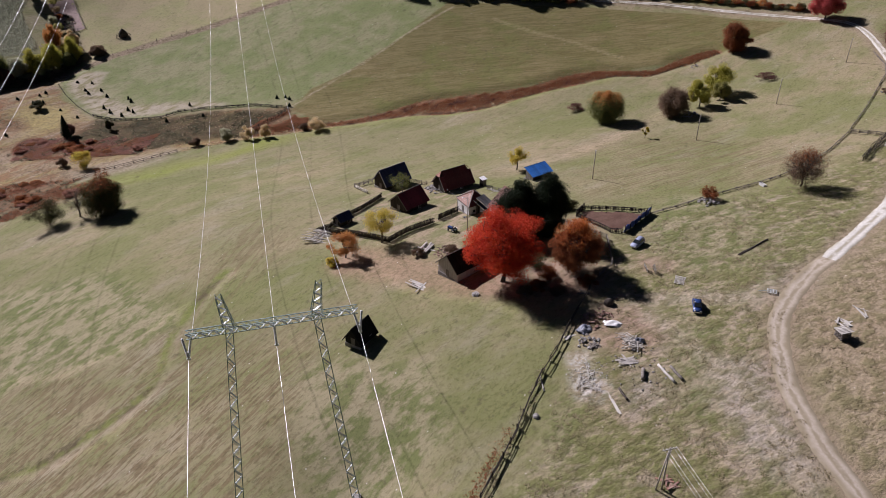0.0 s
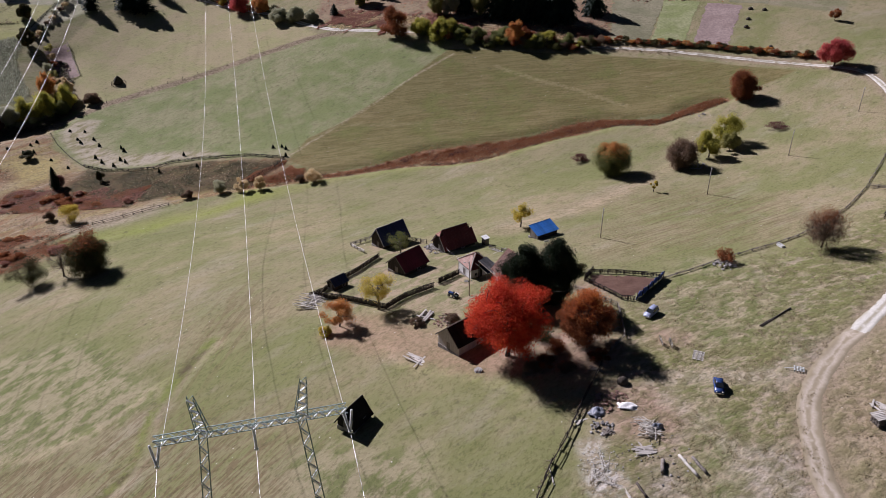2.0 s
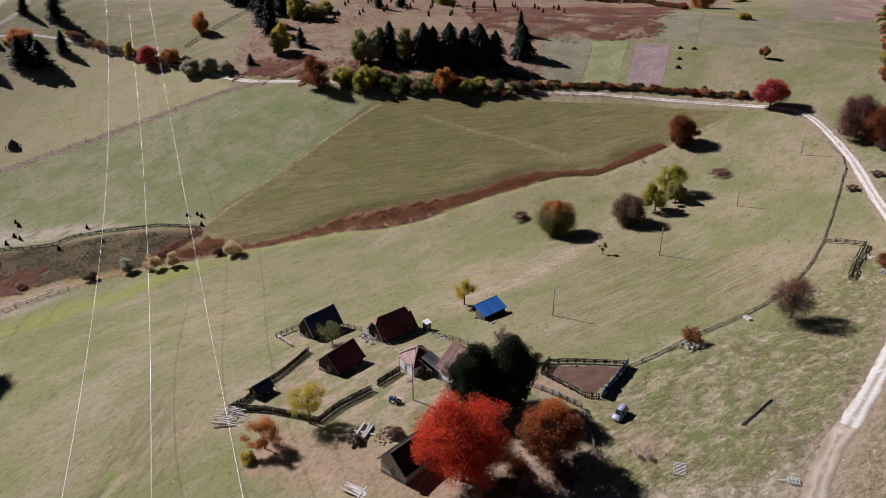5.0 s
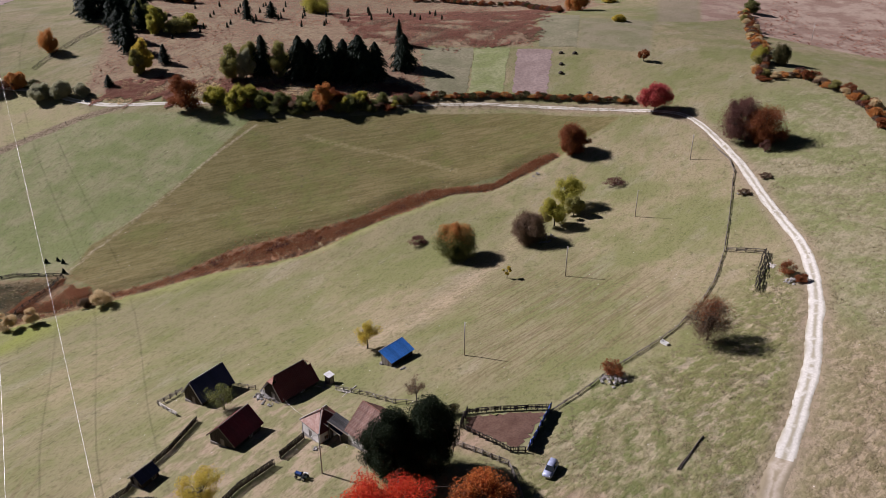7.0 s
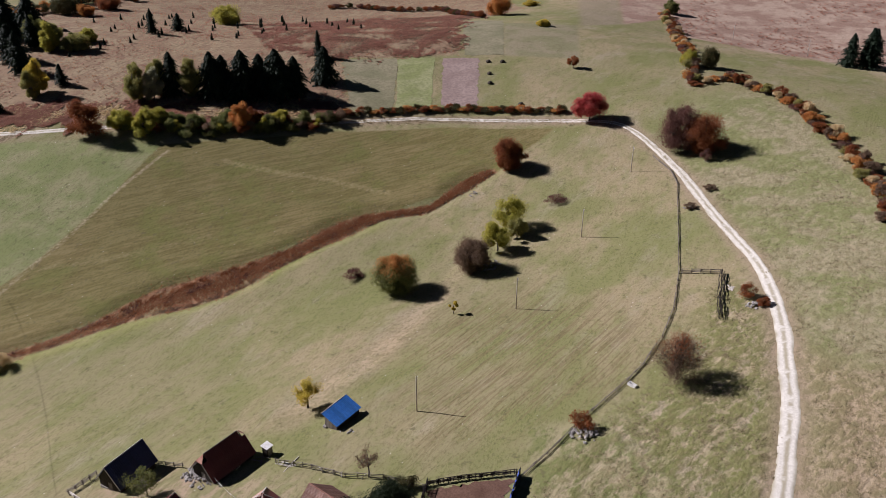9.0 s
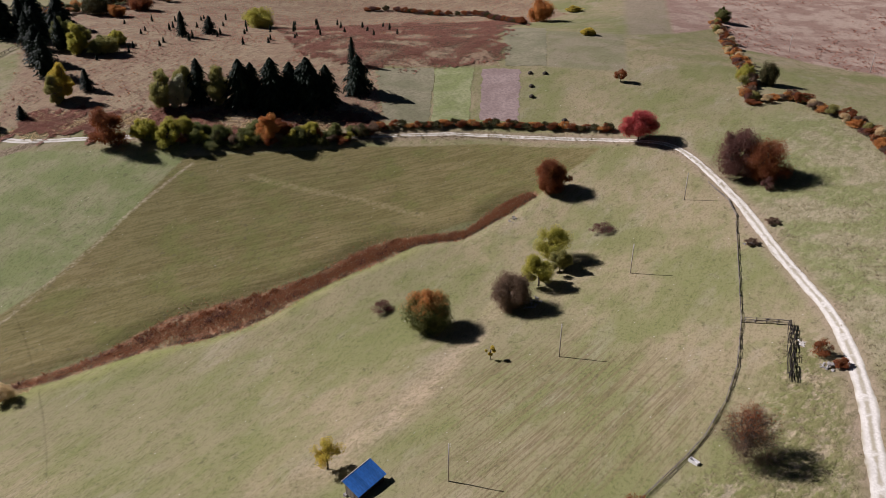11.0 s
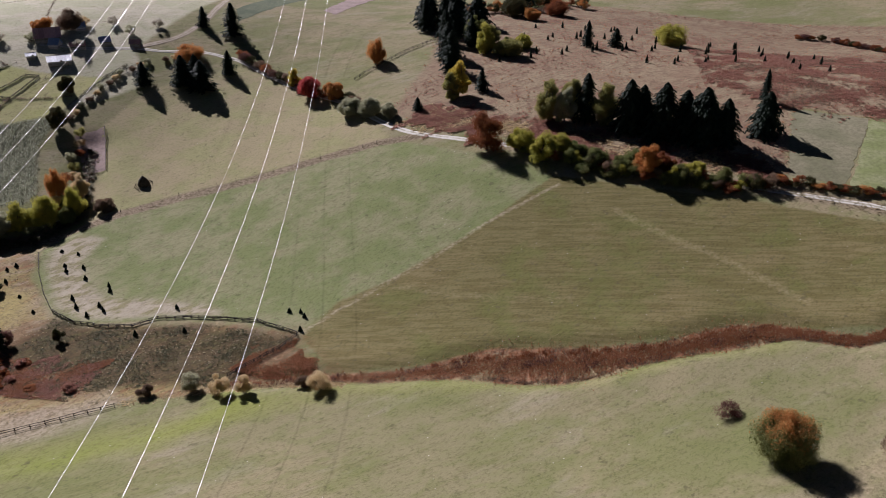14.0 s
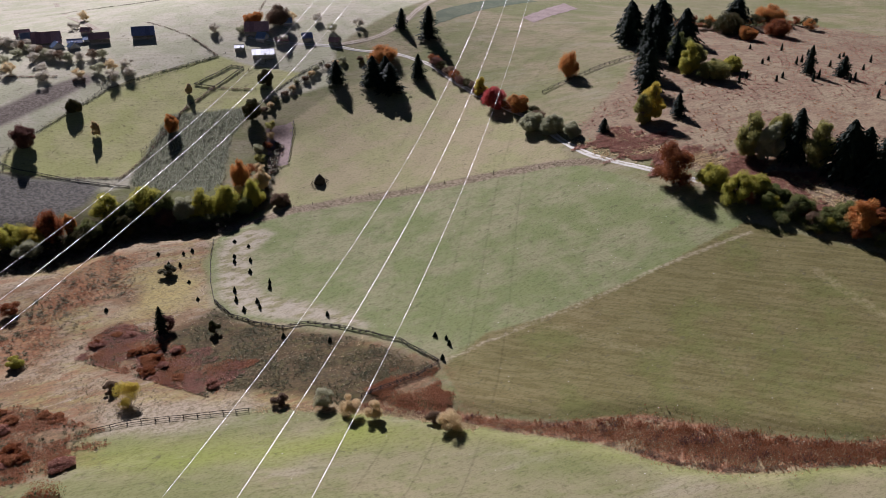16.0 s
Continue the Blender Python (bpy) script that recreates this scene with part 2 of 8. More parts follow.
def tube(points, radii, sides=6, cap=True):
    """A tapered tube along points."""
    pts = [Vector(p) for p in points]
    v, f = [], []
    side = None
    for i, p in enumerate(pts):
        d = (pts[min(i + 1, len(pts) - 1)] - pts[max(i - 1, 0)]).normalized()
        if side is None:
            side = d.orthogonal().normalized()
        side = (side - d * side.dot(d)).normalized()
        up = d.cross(side)
        for k in range(sides):
            a = 2 * math.pi * k / sides
            v.append(p + radii[i] * (math.cos(a) * side + math.sin(a) * up))
    for i in range(len(pts) - 1):
        for k in range(sides):
            a, b = i * sides + k, i * sides + (k + 1) % sides
            f.append((a, b, b + sides, a + sides))
    if cap:
        f.append(tuple(range(sides))[::-1])
        f.append(tuple(range(len(v) - sides, len(v))))
    return v, f


def between(a, b, roll=0.0):
    """The pose and length of a bar whose own z runs from a to b."""
    a, b = Vector(a), Vector(b)
    d = b - a
    if d.z > 0.9 * d.length:
        return Matrix.Translation(a) @ Vector((0, 0, 1)).rotation_difference(d).to_matrix().to_4x4() @ pose(0, 0, 0, 0, 0, roll), d.length
    return Matrix.Translation(a) @ d.to_track_quat("Z", "Y").to_matrix().to_4x4() @ pose(0, 0, 0, 0, 0, roll), d.length


def bar_mesh(name, w, t, mat, wobble=0.0):
    """A bar one metre long along z, its edges a little uneven."""
    rng = random.Random(len(name) + int(w * 1000))
    v, f = [], []
    for i, z in enumerate((0, 0.33, 0.67, 1.0)):
        ox, oy = (rng.uniform(-wobble, wobble) for _ in range(2))
        s = 1 - 0.12 * i * (wobble > 0)
        v += [(x * w / 2 * s + ox, y * t / 2 * s + oy, z) for x, y in ((-1, -1), (1, -1), (1, 1), (-1, 1))]
    for i in range(3):
        for k in range(4):
            a, b = 4 * i + k, 4 * i + (k + 1) % 4
            f.append((a, b, b + 4, a + 4))
    f += [(3, 2, 1, 0), (12, 13, 14, 15)]
    return mesh(name, v, f, mat)


def bar(name, data, a, b, parent, origin, roll=0.0, label=""):
    """A part made of a shared one-metre bar, laid from a to b in the world, under a thing that stands at origin."""
    m, length = between(Vector(a) - origin, Vector(b) - origin, roll)
    return part(name, data, parent, label, m @ Matrix.Diagonal((1, 1, length, 1)))

# ---- the lie of the land ----
HILL_X, HILL_Y, HILL_WIDE = np.arange(-280, 281, 70.0), np.arange(90, 581, 70.0), 75.0
HILLS = np.array((
    (-3.1, -11.1, -16.2, -8.1, 6.4, -0.8, 3.7, 11.4, 3.8), (-6.1, -13.0, 3.2, 10.5, 2.9, 5.7, 2.5, 4.1, 0.7),
    (-3.8, -8.4, 3.2, -6.7, -7.7, -0.3, -5.7, 4.9, 1.0), (4.1, -4.1, -6.3, -16.9, 1.5, -4.2, -5.5, 13.9, 0.6),
    (7.1, -11.7, -3.7, 9.6, 7.3, -3.7, -0.6, 4.8, -6.9), (8.2, -4.6, -5.5, -1.2, -5.7, 4.2, 10.5, 3.7, -1.9),
    (6.9, 7.3, 1.8, 3.2, 6.3, 1.5, -3.2, -0.7, 3.5), (2.2, 3.0, -0.2, 0.6, 1.1, -4.8, -6.6, -2.0, 1.9)))


def along(line, x, y, widths=None):
    """The distance of points from a line of (x, y) points, less the line's half width there."""
    x, y = np.asarray(x, float), np.asarray(y, float)
    best = np.full(x.shape, 1e9)
    for i in range(len(line) - 1):
        (ax, ay), (bx, by) = line[i], line[i + 1]
        dx, dy = bx - ax, by - ay
        t = np.clip(((x - ax) * dx + (y - ay) * dy) / (dx * dx + dy * dy), 0, 1)
        d = np.hypot(x - ax - t * dx, y - ay - t * dy)
        if widths:
            d = d - (widths[i] * (1 - t) + widths[i + 1] * t) / 2
        best = np.minimum(best, d)
    return best


def inside(poly, x, y):
    """The signed distance from the edge of a field, positive inside."""
    d = along([*poly, poly[0]], x, y)
    odd = np.zeros(np.shape(x), bool)
    for (ax, ay), (bx, by) in zip(poly, [*poly[1:], poly[0]]):
        if ay != by:
            odd ^= ((ay > y) != (by > y)) & (x < (bx - ax) * (y - ay) / (by - ay) + ax)
    return np.where(odd, d, -d)


DITCH = [(-70, 266), (-52, 268.5), (-45, 270.2), (-33, 270.9), (-21, 273.2), (-13, 275.5), (-5, 277), (3, 276.7), (11, 277.5), (17, 278.8), (23, 281), (29, 283), (35, 284.9),
         (41, 287.5), (47, 290), (53, 292), (59, 293.5), (65, 293.8), (71, 292.5), (77, 291), (83, 292.3), (89, 295.7), (95, 298.7), (101, 301.2), (107, 303)]
DITCH_WIDE = [3, 3.5, 4, 4.4, 6, 9.5, 13.5, 15, 14, 12, 10.5, 8, 6.5, 7.5, 8.5, 8.5, 7, 4.4, 4.4, 4.6, 2.8, 4.3, 6, 5, 3]
GULLY = [(-300, 250), (-219, 280), (-205, 296), (-195, 318), (-183, 325), (-171, 334), (-166, 352), (-186, 392)]
GULLY_WIDE = [20, 16, 14, 10, 8, 6, 4, 3]


def lie(x, y):
    """Height of the ground, in metres, at points of the plan."""
    x, y = np.asarray(x, float), np.asarray(y, float)
    z = 0.881 - 0.21 * np.clip(x, -900, 900) / 100 + 2.832 * (np.clip(y, -300, 900) - 250) / 100
    for j, hy in enumerate(HILL_Y):
        for i, hx in enumerate(HILL_X):
            z = z + HILLS[j, i] * np.exp(-((x - hx) ** 2 + (y - hy) ** 2) / (2 * HILL_WIDE ** 2))
    z = z - 1.1 * np.exp(-np.maximum(along(DITCH, x, y, DITCH_WIDE), 0) ** 2 / 5) - 2.5 * np.exp(-np.maximum(along(GULLY, x, y, GULLY_WIDE), 0) ** 2 / 40)
    z = z - 3.0 * np.exp(-((x + 13.7) ** 2 + (y - 84) ** 2) / 130)
    z = z + 0.10 * np.sin(x * 0.31 + y * 0.17) * np.sin(y * 0.23 - x * 0.11) + 0.05 * np.sin(x * 0.83 - y * 0.61) * np.sin(y * 0.71 + x * 0.29)
    return z


def gz(x, y):
    return float(lie(np.array([x]), np.array([y]))[0])


def at(x, y, turn=0.0, up=0.0):
    return pose(x, y, gz(x, y) + up, 0, 0, turn)


ROAD = [(59, 70), (58.4, 76.4), (56.9, 82.8), (56.1, 89.3), (56, 97.7), (57.5, 105.8), (59.9, 113.3), (64.8, 120.6), (72.3, 129.2), (81, 137), (89.6, 145.5),
        (98, 154), (107, 164.9), (113.5, 172.8), (120.4, 181.9), (126.2, 190.9), (131, 199.2), (135.2, 208.8), (139.6, 221.2), (145.3, 237.6), (150.2, 252),
        (153.6, 264.2), (156.6, 279.7), (158.4, 294.7), (157, 305), (150.4, 313.2), (140, 321.6), (123.7, 333), (104.6, 345), (87.8, 352.7), (64, 359.5), (38, 367),
        (10, 375), (-14, 382.5)]
ROAD_WEST = [(-14, 382.5), (-27, 386.5), (-39, 390.5), (-51, 395), (-61, 401.5), (-72, 411.5), (-84, 424.5), (-100, 435), (-119, 447.5), (-139, 461), (-153, 470), (-163, 473),
             (-176, 474), (-192, 469), (-206, 466), (-223, 458), (-245, 451)]
ROAD_FAR = [(-316, 422), (-340, 434), (-369, 450), (-420, 486), (-520, 560)]
ROAD_VILLAGE = [(-206, 466), (-198, 476), (-192, 486), (-189.5, 498), (-189.3, 512), (-193, 539), (-200, 600)]
MEADOW = [(-60, 288), (-83, 294), (-104, 293), (-128, 289), (-140, 294), (-157, 313), (-164, 325), (-161, 339), (-133, 362), (-95, 377), (-60, 391), (-20, 376), (2, 363), (1, 356),
          (-18, 335), (-42, 310), (-53, 302)]
TILLED = [(2, 363), (64, 352), (104, 339), (138, 316), (112, 303), (96, 298), (67, 295), (35, 290), (11, 283), (-15, 278), (-45, 272), (-58, 286), (-53, 302), (-42, 310), (-18, 335)]
SLOPE = [(-66, 413), (-27, 393), (10, 380), (64, 364), (74, 368), (84, 416), (132, 397), (161, 464), (225, 520), (240, 640), (0, 640), (-70, 560), (-62, 470)]
SLOPE_EAST = [(262, 420), (300, 475), (330, 640), (600, 640), (600, 330), (330, 340)]
ROUGH = [(-60, 286), (-83, 292), (-104, 291), (-128, 287), (-141, 292), (-158, 312), (-166, 325), (-164, 340), (-185, 330), (-205, 300), (-240, 270), (-300, 240), (-300, 190), (-150, 222),
         (-121, 232), (-93, 254), (-71, 262), (-58, 268)]
NORTHWEST = [(-60, 393), (-95, 380), (-133, 365), (-160, 345), (-172, 362), (-190, 394), (-184, 436), (-150, 468), (-84, 421)]
VILLAGE = [(-212, 334), (-230, 380), (-186, 440), (-205, 465), (-190, 640), (-700, 640), (-700, 250), (-300, 260), (-235, 300)]
BUSHLAND = [(-232.7, 379.3), (-212.1, 402.3), (-206.8, 400), (-203.6, 383.3), (-186, 355), (-186.5, 348), (-208.9, 335), (-214, 336), (-217.9, 343.2), (-229.5, 370.6)]
FAR_GREEN = [(-252, 312), (-260, 319), (-260, 329), (-263, 346), (-263, 360), (-264, 380), (-261, 394), (-252, 414), (-246, 428), (-231, 430), (-206, 438), (-208, 418), (-209, 397), (-228, 385), (-219, 350), (-218, 336), (-241, 317)]
GREY_FIELD = [(-300, 270), (-252, 311), (-241, 316), (-227, 326), (-220, 328), (-216, 316), (-221, 299), (-229, 291), (-270, 256)]
BROWN_STRIP = [(-300, 330), (-286, 341), (-285, 362), (-280, 383), (-273, 378), (-273, 357), (-275, 331), (-285, 318)]
RED_SLOPE = [(-157, 266.7), (-156.7, 270.7), (-144, 273.3), (-129.8, 264), (-121.6, 266.9), (-110.4, 264.7), (-105.8, 257.6), (-113.6, 253.9), (-130.8, 253.9), (-142.7, 255.5), (-153, 261.5)]
RED_LOW = [(-170, 225), (-149.4, 228.5), (-139.4, 233.3), (-121.5, 232.1), (-113.3, 222.7), (-116.3, 217.9), (-121.5, 212.3), (-140, 205), (-165, 205)]
RED_CORNER = [(-72.9, 271.2), (-68.4, 280.3), (-59.8, 285.4), (-52.9, 277.7), (-43.4, 273), (-45, 270.2), (-62.1, 268.9)]
ORANGE_SLOPE = [(-181.3, 252.5), (-182.1, 264.5), (-190.1, 284.2), (-187.9, 300.9), (-180, 301.1), (-173.6, 282.3), (-174.5, 268.1), (-161.3, 249.3), (-166.7, 243)]
YELLOW_SLOPE = [(-171.7, 298.2), (-162.7, 306.7), (-147.9, 295.2), (-145.8, 282), (-156.4, 276.9)]
PALE_STRIP = [(-129, 240), (-97, 257), (-87, 258), (-105, 239), (-118, 229)]
BRIGHT = [(-112, 222), (-92, 235), (-70, 248), (-69, 255), (-68, 263), (-57, 259), (-74, 240), (-93, 227)]
COMB_EAST = [(47, 227), (82, 228), (96, 205), (92, 188), (84, 177), (69, 172), (41, 171), (36, 185)]
COMB_WEST = [(-96, 134), (-53, 129), (-24, 120), (-14, 106), (-25, 97), (-26, 78), (-50, 60), (-80, 80)]
GREEN_SPOTS = [[(-26, 114), (-2, 110), (2, 93), (-7, 81), (-19, 83), (-25, 97)], [(-111, 162), (-81, 161), (-55, 135), (-67, 125), (-91, 122)], [(56, 171), (67, 167), (70, 148), (63, 134), (51, 129), (44, 139), (44, 149)],
               [(42, 119), (49, 112), (45, 104), (44, 92), (39, 89), (37, 99), (40, 107)], [(19, 99), (22, 94), (21, 86), (15, 86)], [(2, 168), (8, 158), (4, 152), (-3, 160)]]
RANK = [(30, 140), (60, 164), (90, 172), (118, 200), (126, 196), (100, 158), (82, 140), (64, 122), (58, 108), (54, 76), (10, 74), (24, 108), (34, 128)]
DARK_ROUGH = [(-140.1, 273.7), (-135.9, 290.3), (-114, 287), (-104, 290), (-92.6, 291.4), (-73.2, 288.9), (-60.5, 285.5), (-66, 273.7), (-72.2, 265), (-90, 262), (-104.8, 258.5), (-111.4, 265.8), (-130, 265.2)]
DIRT_SPOTS = [[(23, 115), (28, 121), (37, 121), (40, 113), (36, 107), (28, 108)], [(29, 160), (32, 157), (32, 153), (28, 157)], [(40.3, 138.8), (47.5, 135.9), (46.7, 132.7), (42.6, 130.3), (38.7, 132.6)], [(29, 162.4), (34.6, 157.3), (36.3, 148.9), (29.5, 152.8), (27.4, 157.5)], [(-24, 152), (-17, 151), (-15, 144), (-22, 143)], [(20, 142), (34, 136), (34, 128), (24, 126), (8, 128), (6, 134)]]
GREY_SPOTS = [[(45, 104), (55, 104), (56, 91), (55, 80), (48, 80), (44, 92)], [(70, 132), (79, 135), (68, 122), (60, 124)], [(30, 98), (34, 103), (36, 98), (31, 94)]]
BARE = [(-26, 146), (-18, 140), (-6, 134), (8, 126), (24, 124), (30, 128), (20, 134), (6, 134), (-2, 144), (-14, 152), (-22, 154)]
YARD = [(-26, 168), (-19, 188), (-16, 196), (-4, 192), (4, 184), (14, 178), (17, 160), (8, 146), (-6, 150), (-14, 156), (-22, 160)]
EAST = [(62, 76), (62, 112), (76, 128), (100, 152), (123, 182), (137, 210), (154, 258), (160, 290), (200, 306), (213, 295), (205, 260), (180, 212), (200, 150), (160, 60)]
DRY_EAST = [(58, 60), (60, 112), (74, 127), (98, 151), (112, 168), (118, 150), (110, 120), (140, 60)]
SCRAP = [(22, 98), (28, 122), (36, 126), (46, 112), (42, 96), (34, 88)]
LUSH = [(-120, 220), (-97, 236), (-76, 246), (-54, 257), (-40, 265), (-20, 268), (0, 268), (20, 274), (40, 286), (60, 289)]
BANK = [(-168, 333), (-161.5, 339.2), (-149.9, 350.8), (-132.4, 361.8), (-111, 370.5), (-89, 380.1), (-64.2, 389.9), (-48, 393)]
TRACKS = [[(-92.5, 125.7), (-76.7, 124.2), (-65, 129), (-55.6, 139.5)], [(38, 122), (44, 122), (54, 121), (63, 124)], [(39, 116), (44, 107), (48, 96), (50, 84)], [(20, 201), (39.4, 213.6), (57.1, 229.4), (68.5, 241.4), (80, 254)], [(-100, 89.5), (-76, 97.6), (-60.8, 101.5), (-56, 110), (-55.6, 122), (-54.5, 136), (-47, 151)], [(-12, 140), (-7, 132), (2, 128), (14, 122)], [(18, 203), (37.4, 215.3), (55.1, 231.1), (66.5, 243.1), (78, 256)], [(22, 345), (38.1, 332.2), (53.4, 322.2), (64.1, 311.2), (70.4, 305.6)], [(46, 124), (58, 118), (64, 118)]]

RIM = [(-100, 93), (-79, 98.5), (-72.8, 99.4), (-66.8, 103), (-62.6, 106.3), (-58.4, 110.3), (-55.3, 114.5), (-54.7, 119.8), (-55.6, 126.6), (-54.4, 135.4), (-49.7, 151.4)]
gx = np.concatenate([np.array([-3200, -2200, -1500, -1000, -760, -600, -500, -430, -385, -355]), np.arange(-336, 337, 2.0), np.array([355, 385, 430, 500, 600, 760, 1000, 1500, 2200, 3200])])
gy = np.concatenate([np.array([-2500, -1400, -800, -400, -200, -100, -40, 0, 20, 34, 42]), np.arange(48, 561, 2.0), np.array([570, 585, 605, 640, 700, 800, 1000, 1300, 1800, 2600, 4200])])
GX, GY = np.meshgrid(gx, gy)
GZ = lie(GX, GY)
nx, ny = len(gx), len(gy)
idx = np.arange(nx * ny, dtype=np.int32).reshape(ny, nx)
loops = np.stack([idx[:-1, :-1], idx[:-1, 1:], idx[1:, 1:], idx[1:, :-1]], -1).reshape(-1)
ground_data = bpy.data.meshes.new("ground")
ground_data.vertices.add(nx * ny)
ground_data.vertices.foreach_set("co", np.stack([GX, GY, GZ], -1).astype(np.float32).ravel())
ground_data.loops.add(len(loops))
ground_data.loops.foreach_set("vertex_index", loops)
ground_data.polygons.add(len(loops) // 4)
ground_data.polygons.foreach_set("loop_start", np.arange(0, len(loops), 4, dtype=np.int32))
ground_data.update(calc_edges=True)
ground_data.shade_smooth()


def layer(name, values):
    a = ground_data.attributes.new(name, "FLOAT", "POINT")
    a.data.foreach_set("value", np.clip(values, -30, 30).astype(np.float32).ravel())


for field_name, field in (("meadow", MEADOW), ("tilled", TILLED), ("slope", SLOPE), ("slope_east", SLOPE_EAST), ("rough", ROUGH), ("northwest", NORTHWEST), ("village", VILLAGE),
                          ("bushland", BUSHLAND), ("yard", YARD), ("bare", BARE), ("east", EAST), ("dry_east", DRY_EAST), ("scrap", SCRAP),
                          ("far_green", FAR_GREEN), ("grey_field", GREY_FIELD), ("brown_strip", BROWN_STRIP), ("red_slope", RED_SLOPE), ("red_low", RED_LOW), ("red_corner", RED_CORNER), ("orange_slope", ORANGE_SLOPE),
                          ("yellow_slope", YELLOW_SLOPE), ("pale_strip", PALE_STRIP), ("bright", BRIGHT), ("dark_rough", DARK_ROUGH), ("rank", RANK), ("violet_field", [(278, 546), (303, 537), (247, 443), (214, 432)]), ("upland", [(248, 444), (292, 464), (345, 600), (303, 538)]), ("tan_field", [(177, 445), (212, 432), (177, 368), (150, 387)]), ("comb_east", COMB_EAST), ("comb_west", COMB_WEST), ("comb_north", [(-55.6, 145.1), (-54, 161), (-51, 182), (-41.6, 178), (-39.9, 154.2), (-45.7, 138), (-51, 132)])):
    layer(field_name, inside(field, GX, GY))
layer("green_spots", np.maximum.reduce([inside(f, GX, GY) for f in GREEN_SPOTS]))
layer("farm_dirt", np.maximum.reduce([inside(f, GX, GY) for f in ([(-20, 194), (-14, 190), (-8, 186), (-12, 196)], [(-6, 192), (2, 186), (-2, 182), (-8, 184)], [(-16, 180), (-10, 170), (-14, 170), (-18, 176)], [(3, 166), (10, 162), (9, 156), (4, 160)])]))
layer("dirt_spots", np.maximum.reduce([inside(f, GX, GY) for f in DIRT_SPOTS]))
layer("grey_spots", np.maximum.reduce([inside(f, GX, GY) for f in GREY_SPOTS]))
layer("ditch", -along(DITCH, GX, GY, DITCH_WIDE))
layer("gully", -along(GULLY, GX, GY, GULLY_WIDE))
layer("lush", along(LUSH, GX, GY))
layer("track", np.minimum.reduce([along(t, GX, GY) for t in TRACKS]))
layer("swath", np.minimum(along([(36, 122), (44, 122), (54, 121), (64, 124)], GX, GY), along([(38, 117), (44, 107), (49, 96), (51, 84), (52, 76)], GX, GY)))
layer("field_rim", inside([(-84, 296), (-104, 295), (-128, 291), (-139, 296), (-155, 314), (-161, 326), (-158, 337), (-147, 335), (-147, 322), (-139, 311), (-128, 303), (-106, 303), (-90, 300)], GX, GY))
layer("lime", np.maximum(inside([(21, 108), (26, 109), (25, 103), (22, 104)], GX, GY), inside([(21, 102), (25, 104), (28, 100), (26, 96), (22, 97)], GX, GY)))
layer("bank", along(BANK, GX, GY))
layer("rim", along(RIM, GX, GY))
layer("lit_rim_edge", along([(x + 1.6, y - 1.3) for x, y in RIM], GX, GY))
layer("balk", along([(-60, 287), (-57.5, 290.5), (-51.5, 298.6), (-41.7, 309.6), (-28.8, 322.3), (-18.5, 335.4), (-8.5, 345.4), (4.3, 358.4)], GX, GY))
layer("field_path", np.minimum(along([(22, 345), (38.1, 332.2), (53.4, 322.2), (64.1, 311.2), (70.4, 305.6)], GX, GY), along([(-41.7, 309.6), (-28, 306), (-8, 303), (12, 303.5)], GX, GY) + 0.5))
layer("wheels", along(ROAD, GX, GY))
layer("worn_band", along([(14, 197), (24, 204), (40, 216), (54, 229), (64, 239), (70, 246)], GX, GY, [5, 8, 9, 8, 6, 3]))

k = Nodes("pasture")
P = k.coord()
wide, mid, fine = k.noise(0.012, 3.0, vec=P), k.noise(0.07, 4.0, vec=P), k.noise(0.9, 5.0, 0.7, vec=P)
tiny = k.noise(3.5, 3.0, 0.7, vec=P)
ragged = k.math("MULTIPLY", k.math("SUBTRACT", mid, 0.5), 9.0)
crumbs = k.math("MULTIPLY", k.math("SUBTRACT", fine, 0.5), 3.0)
comb_a = k.noise(1.0, 4.0, 0.65, vec=k.coord((0.05, 1.35, 1), radians(53)))
comb_b = k.noise(1.0, 4.0, 0.65, vec=k.coord((0.05, 1.5, 1), radians(31)))
comb_c = k.noise(1.0, 4.0, 0.65, vec=k.coord((0.06, 0.8, 1), radians(80)))
rows = k.noise(1.0, 4.0, 0.65, vec=k.coord((0.03, 0.85, 1), radians(4)))
G_TAN, G_OLIVE, G_GREEN, G_GREY = (0.300, 0.250, 0.148), (0.240, 0.216, 0.116), (0.172, 0.188, 0.066), (0.365, 0.310, 0.235)
patch = k.noise(0.030, 5.0, 0.62, vec=k.coord((0.8, 1.3, 1), radians(30)))
clods = k.noise(0.26, 5.0, 0.66, vec=k.coord((0.7, 1.3, 1), radians(42)))
bare = k.noise(0.05, 6.0, 0.72, vec=k.coord((0.7, 1.7, 1), radians(40)))
col = k.mix(k.span(wide, 0.42, 0.58), G_OLIVE, G_TAN)
col = k.mix(k.math("MULTIPLY", k.span(patch, 0.42, 0.62), 0.75), col, G_GREEN)
col = k.mix(k.math("MULTIPLY", k.span(clods, 0.46, 0.62), 0.42), col, G_GREEN)
col = k.mix(k.math("MULTIPLY", k.span(bare, 0.50, 0.70), 0.40), col, G_GREY)


def cover(name, tint, soft=1.0, share=1.0, jag=None):
    """Lays a field's own cover over the ground with a ragged edge."""
    global col
    d = k.math("ADD", k.attr(name), jag or crumbs)
    col = k.mix(k.math("MULTIPLY", k.span(d, -soft, soft), share), col, tint)


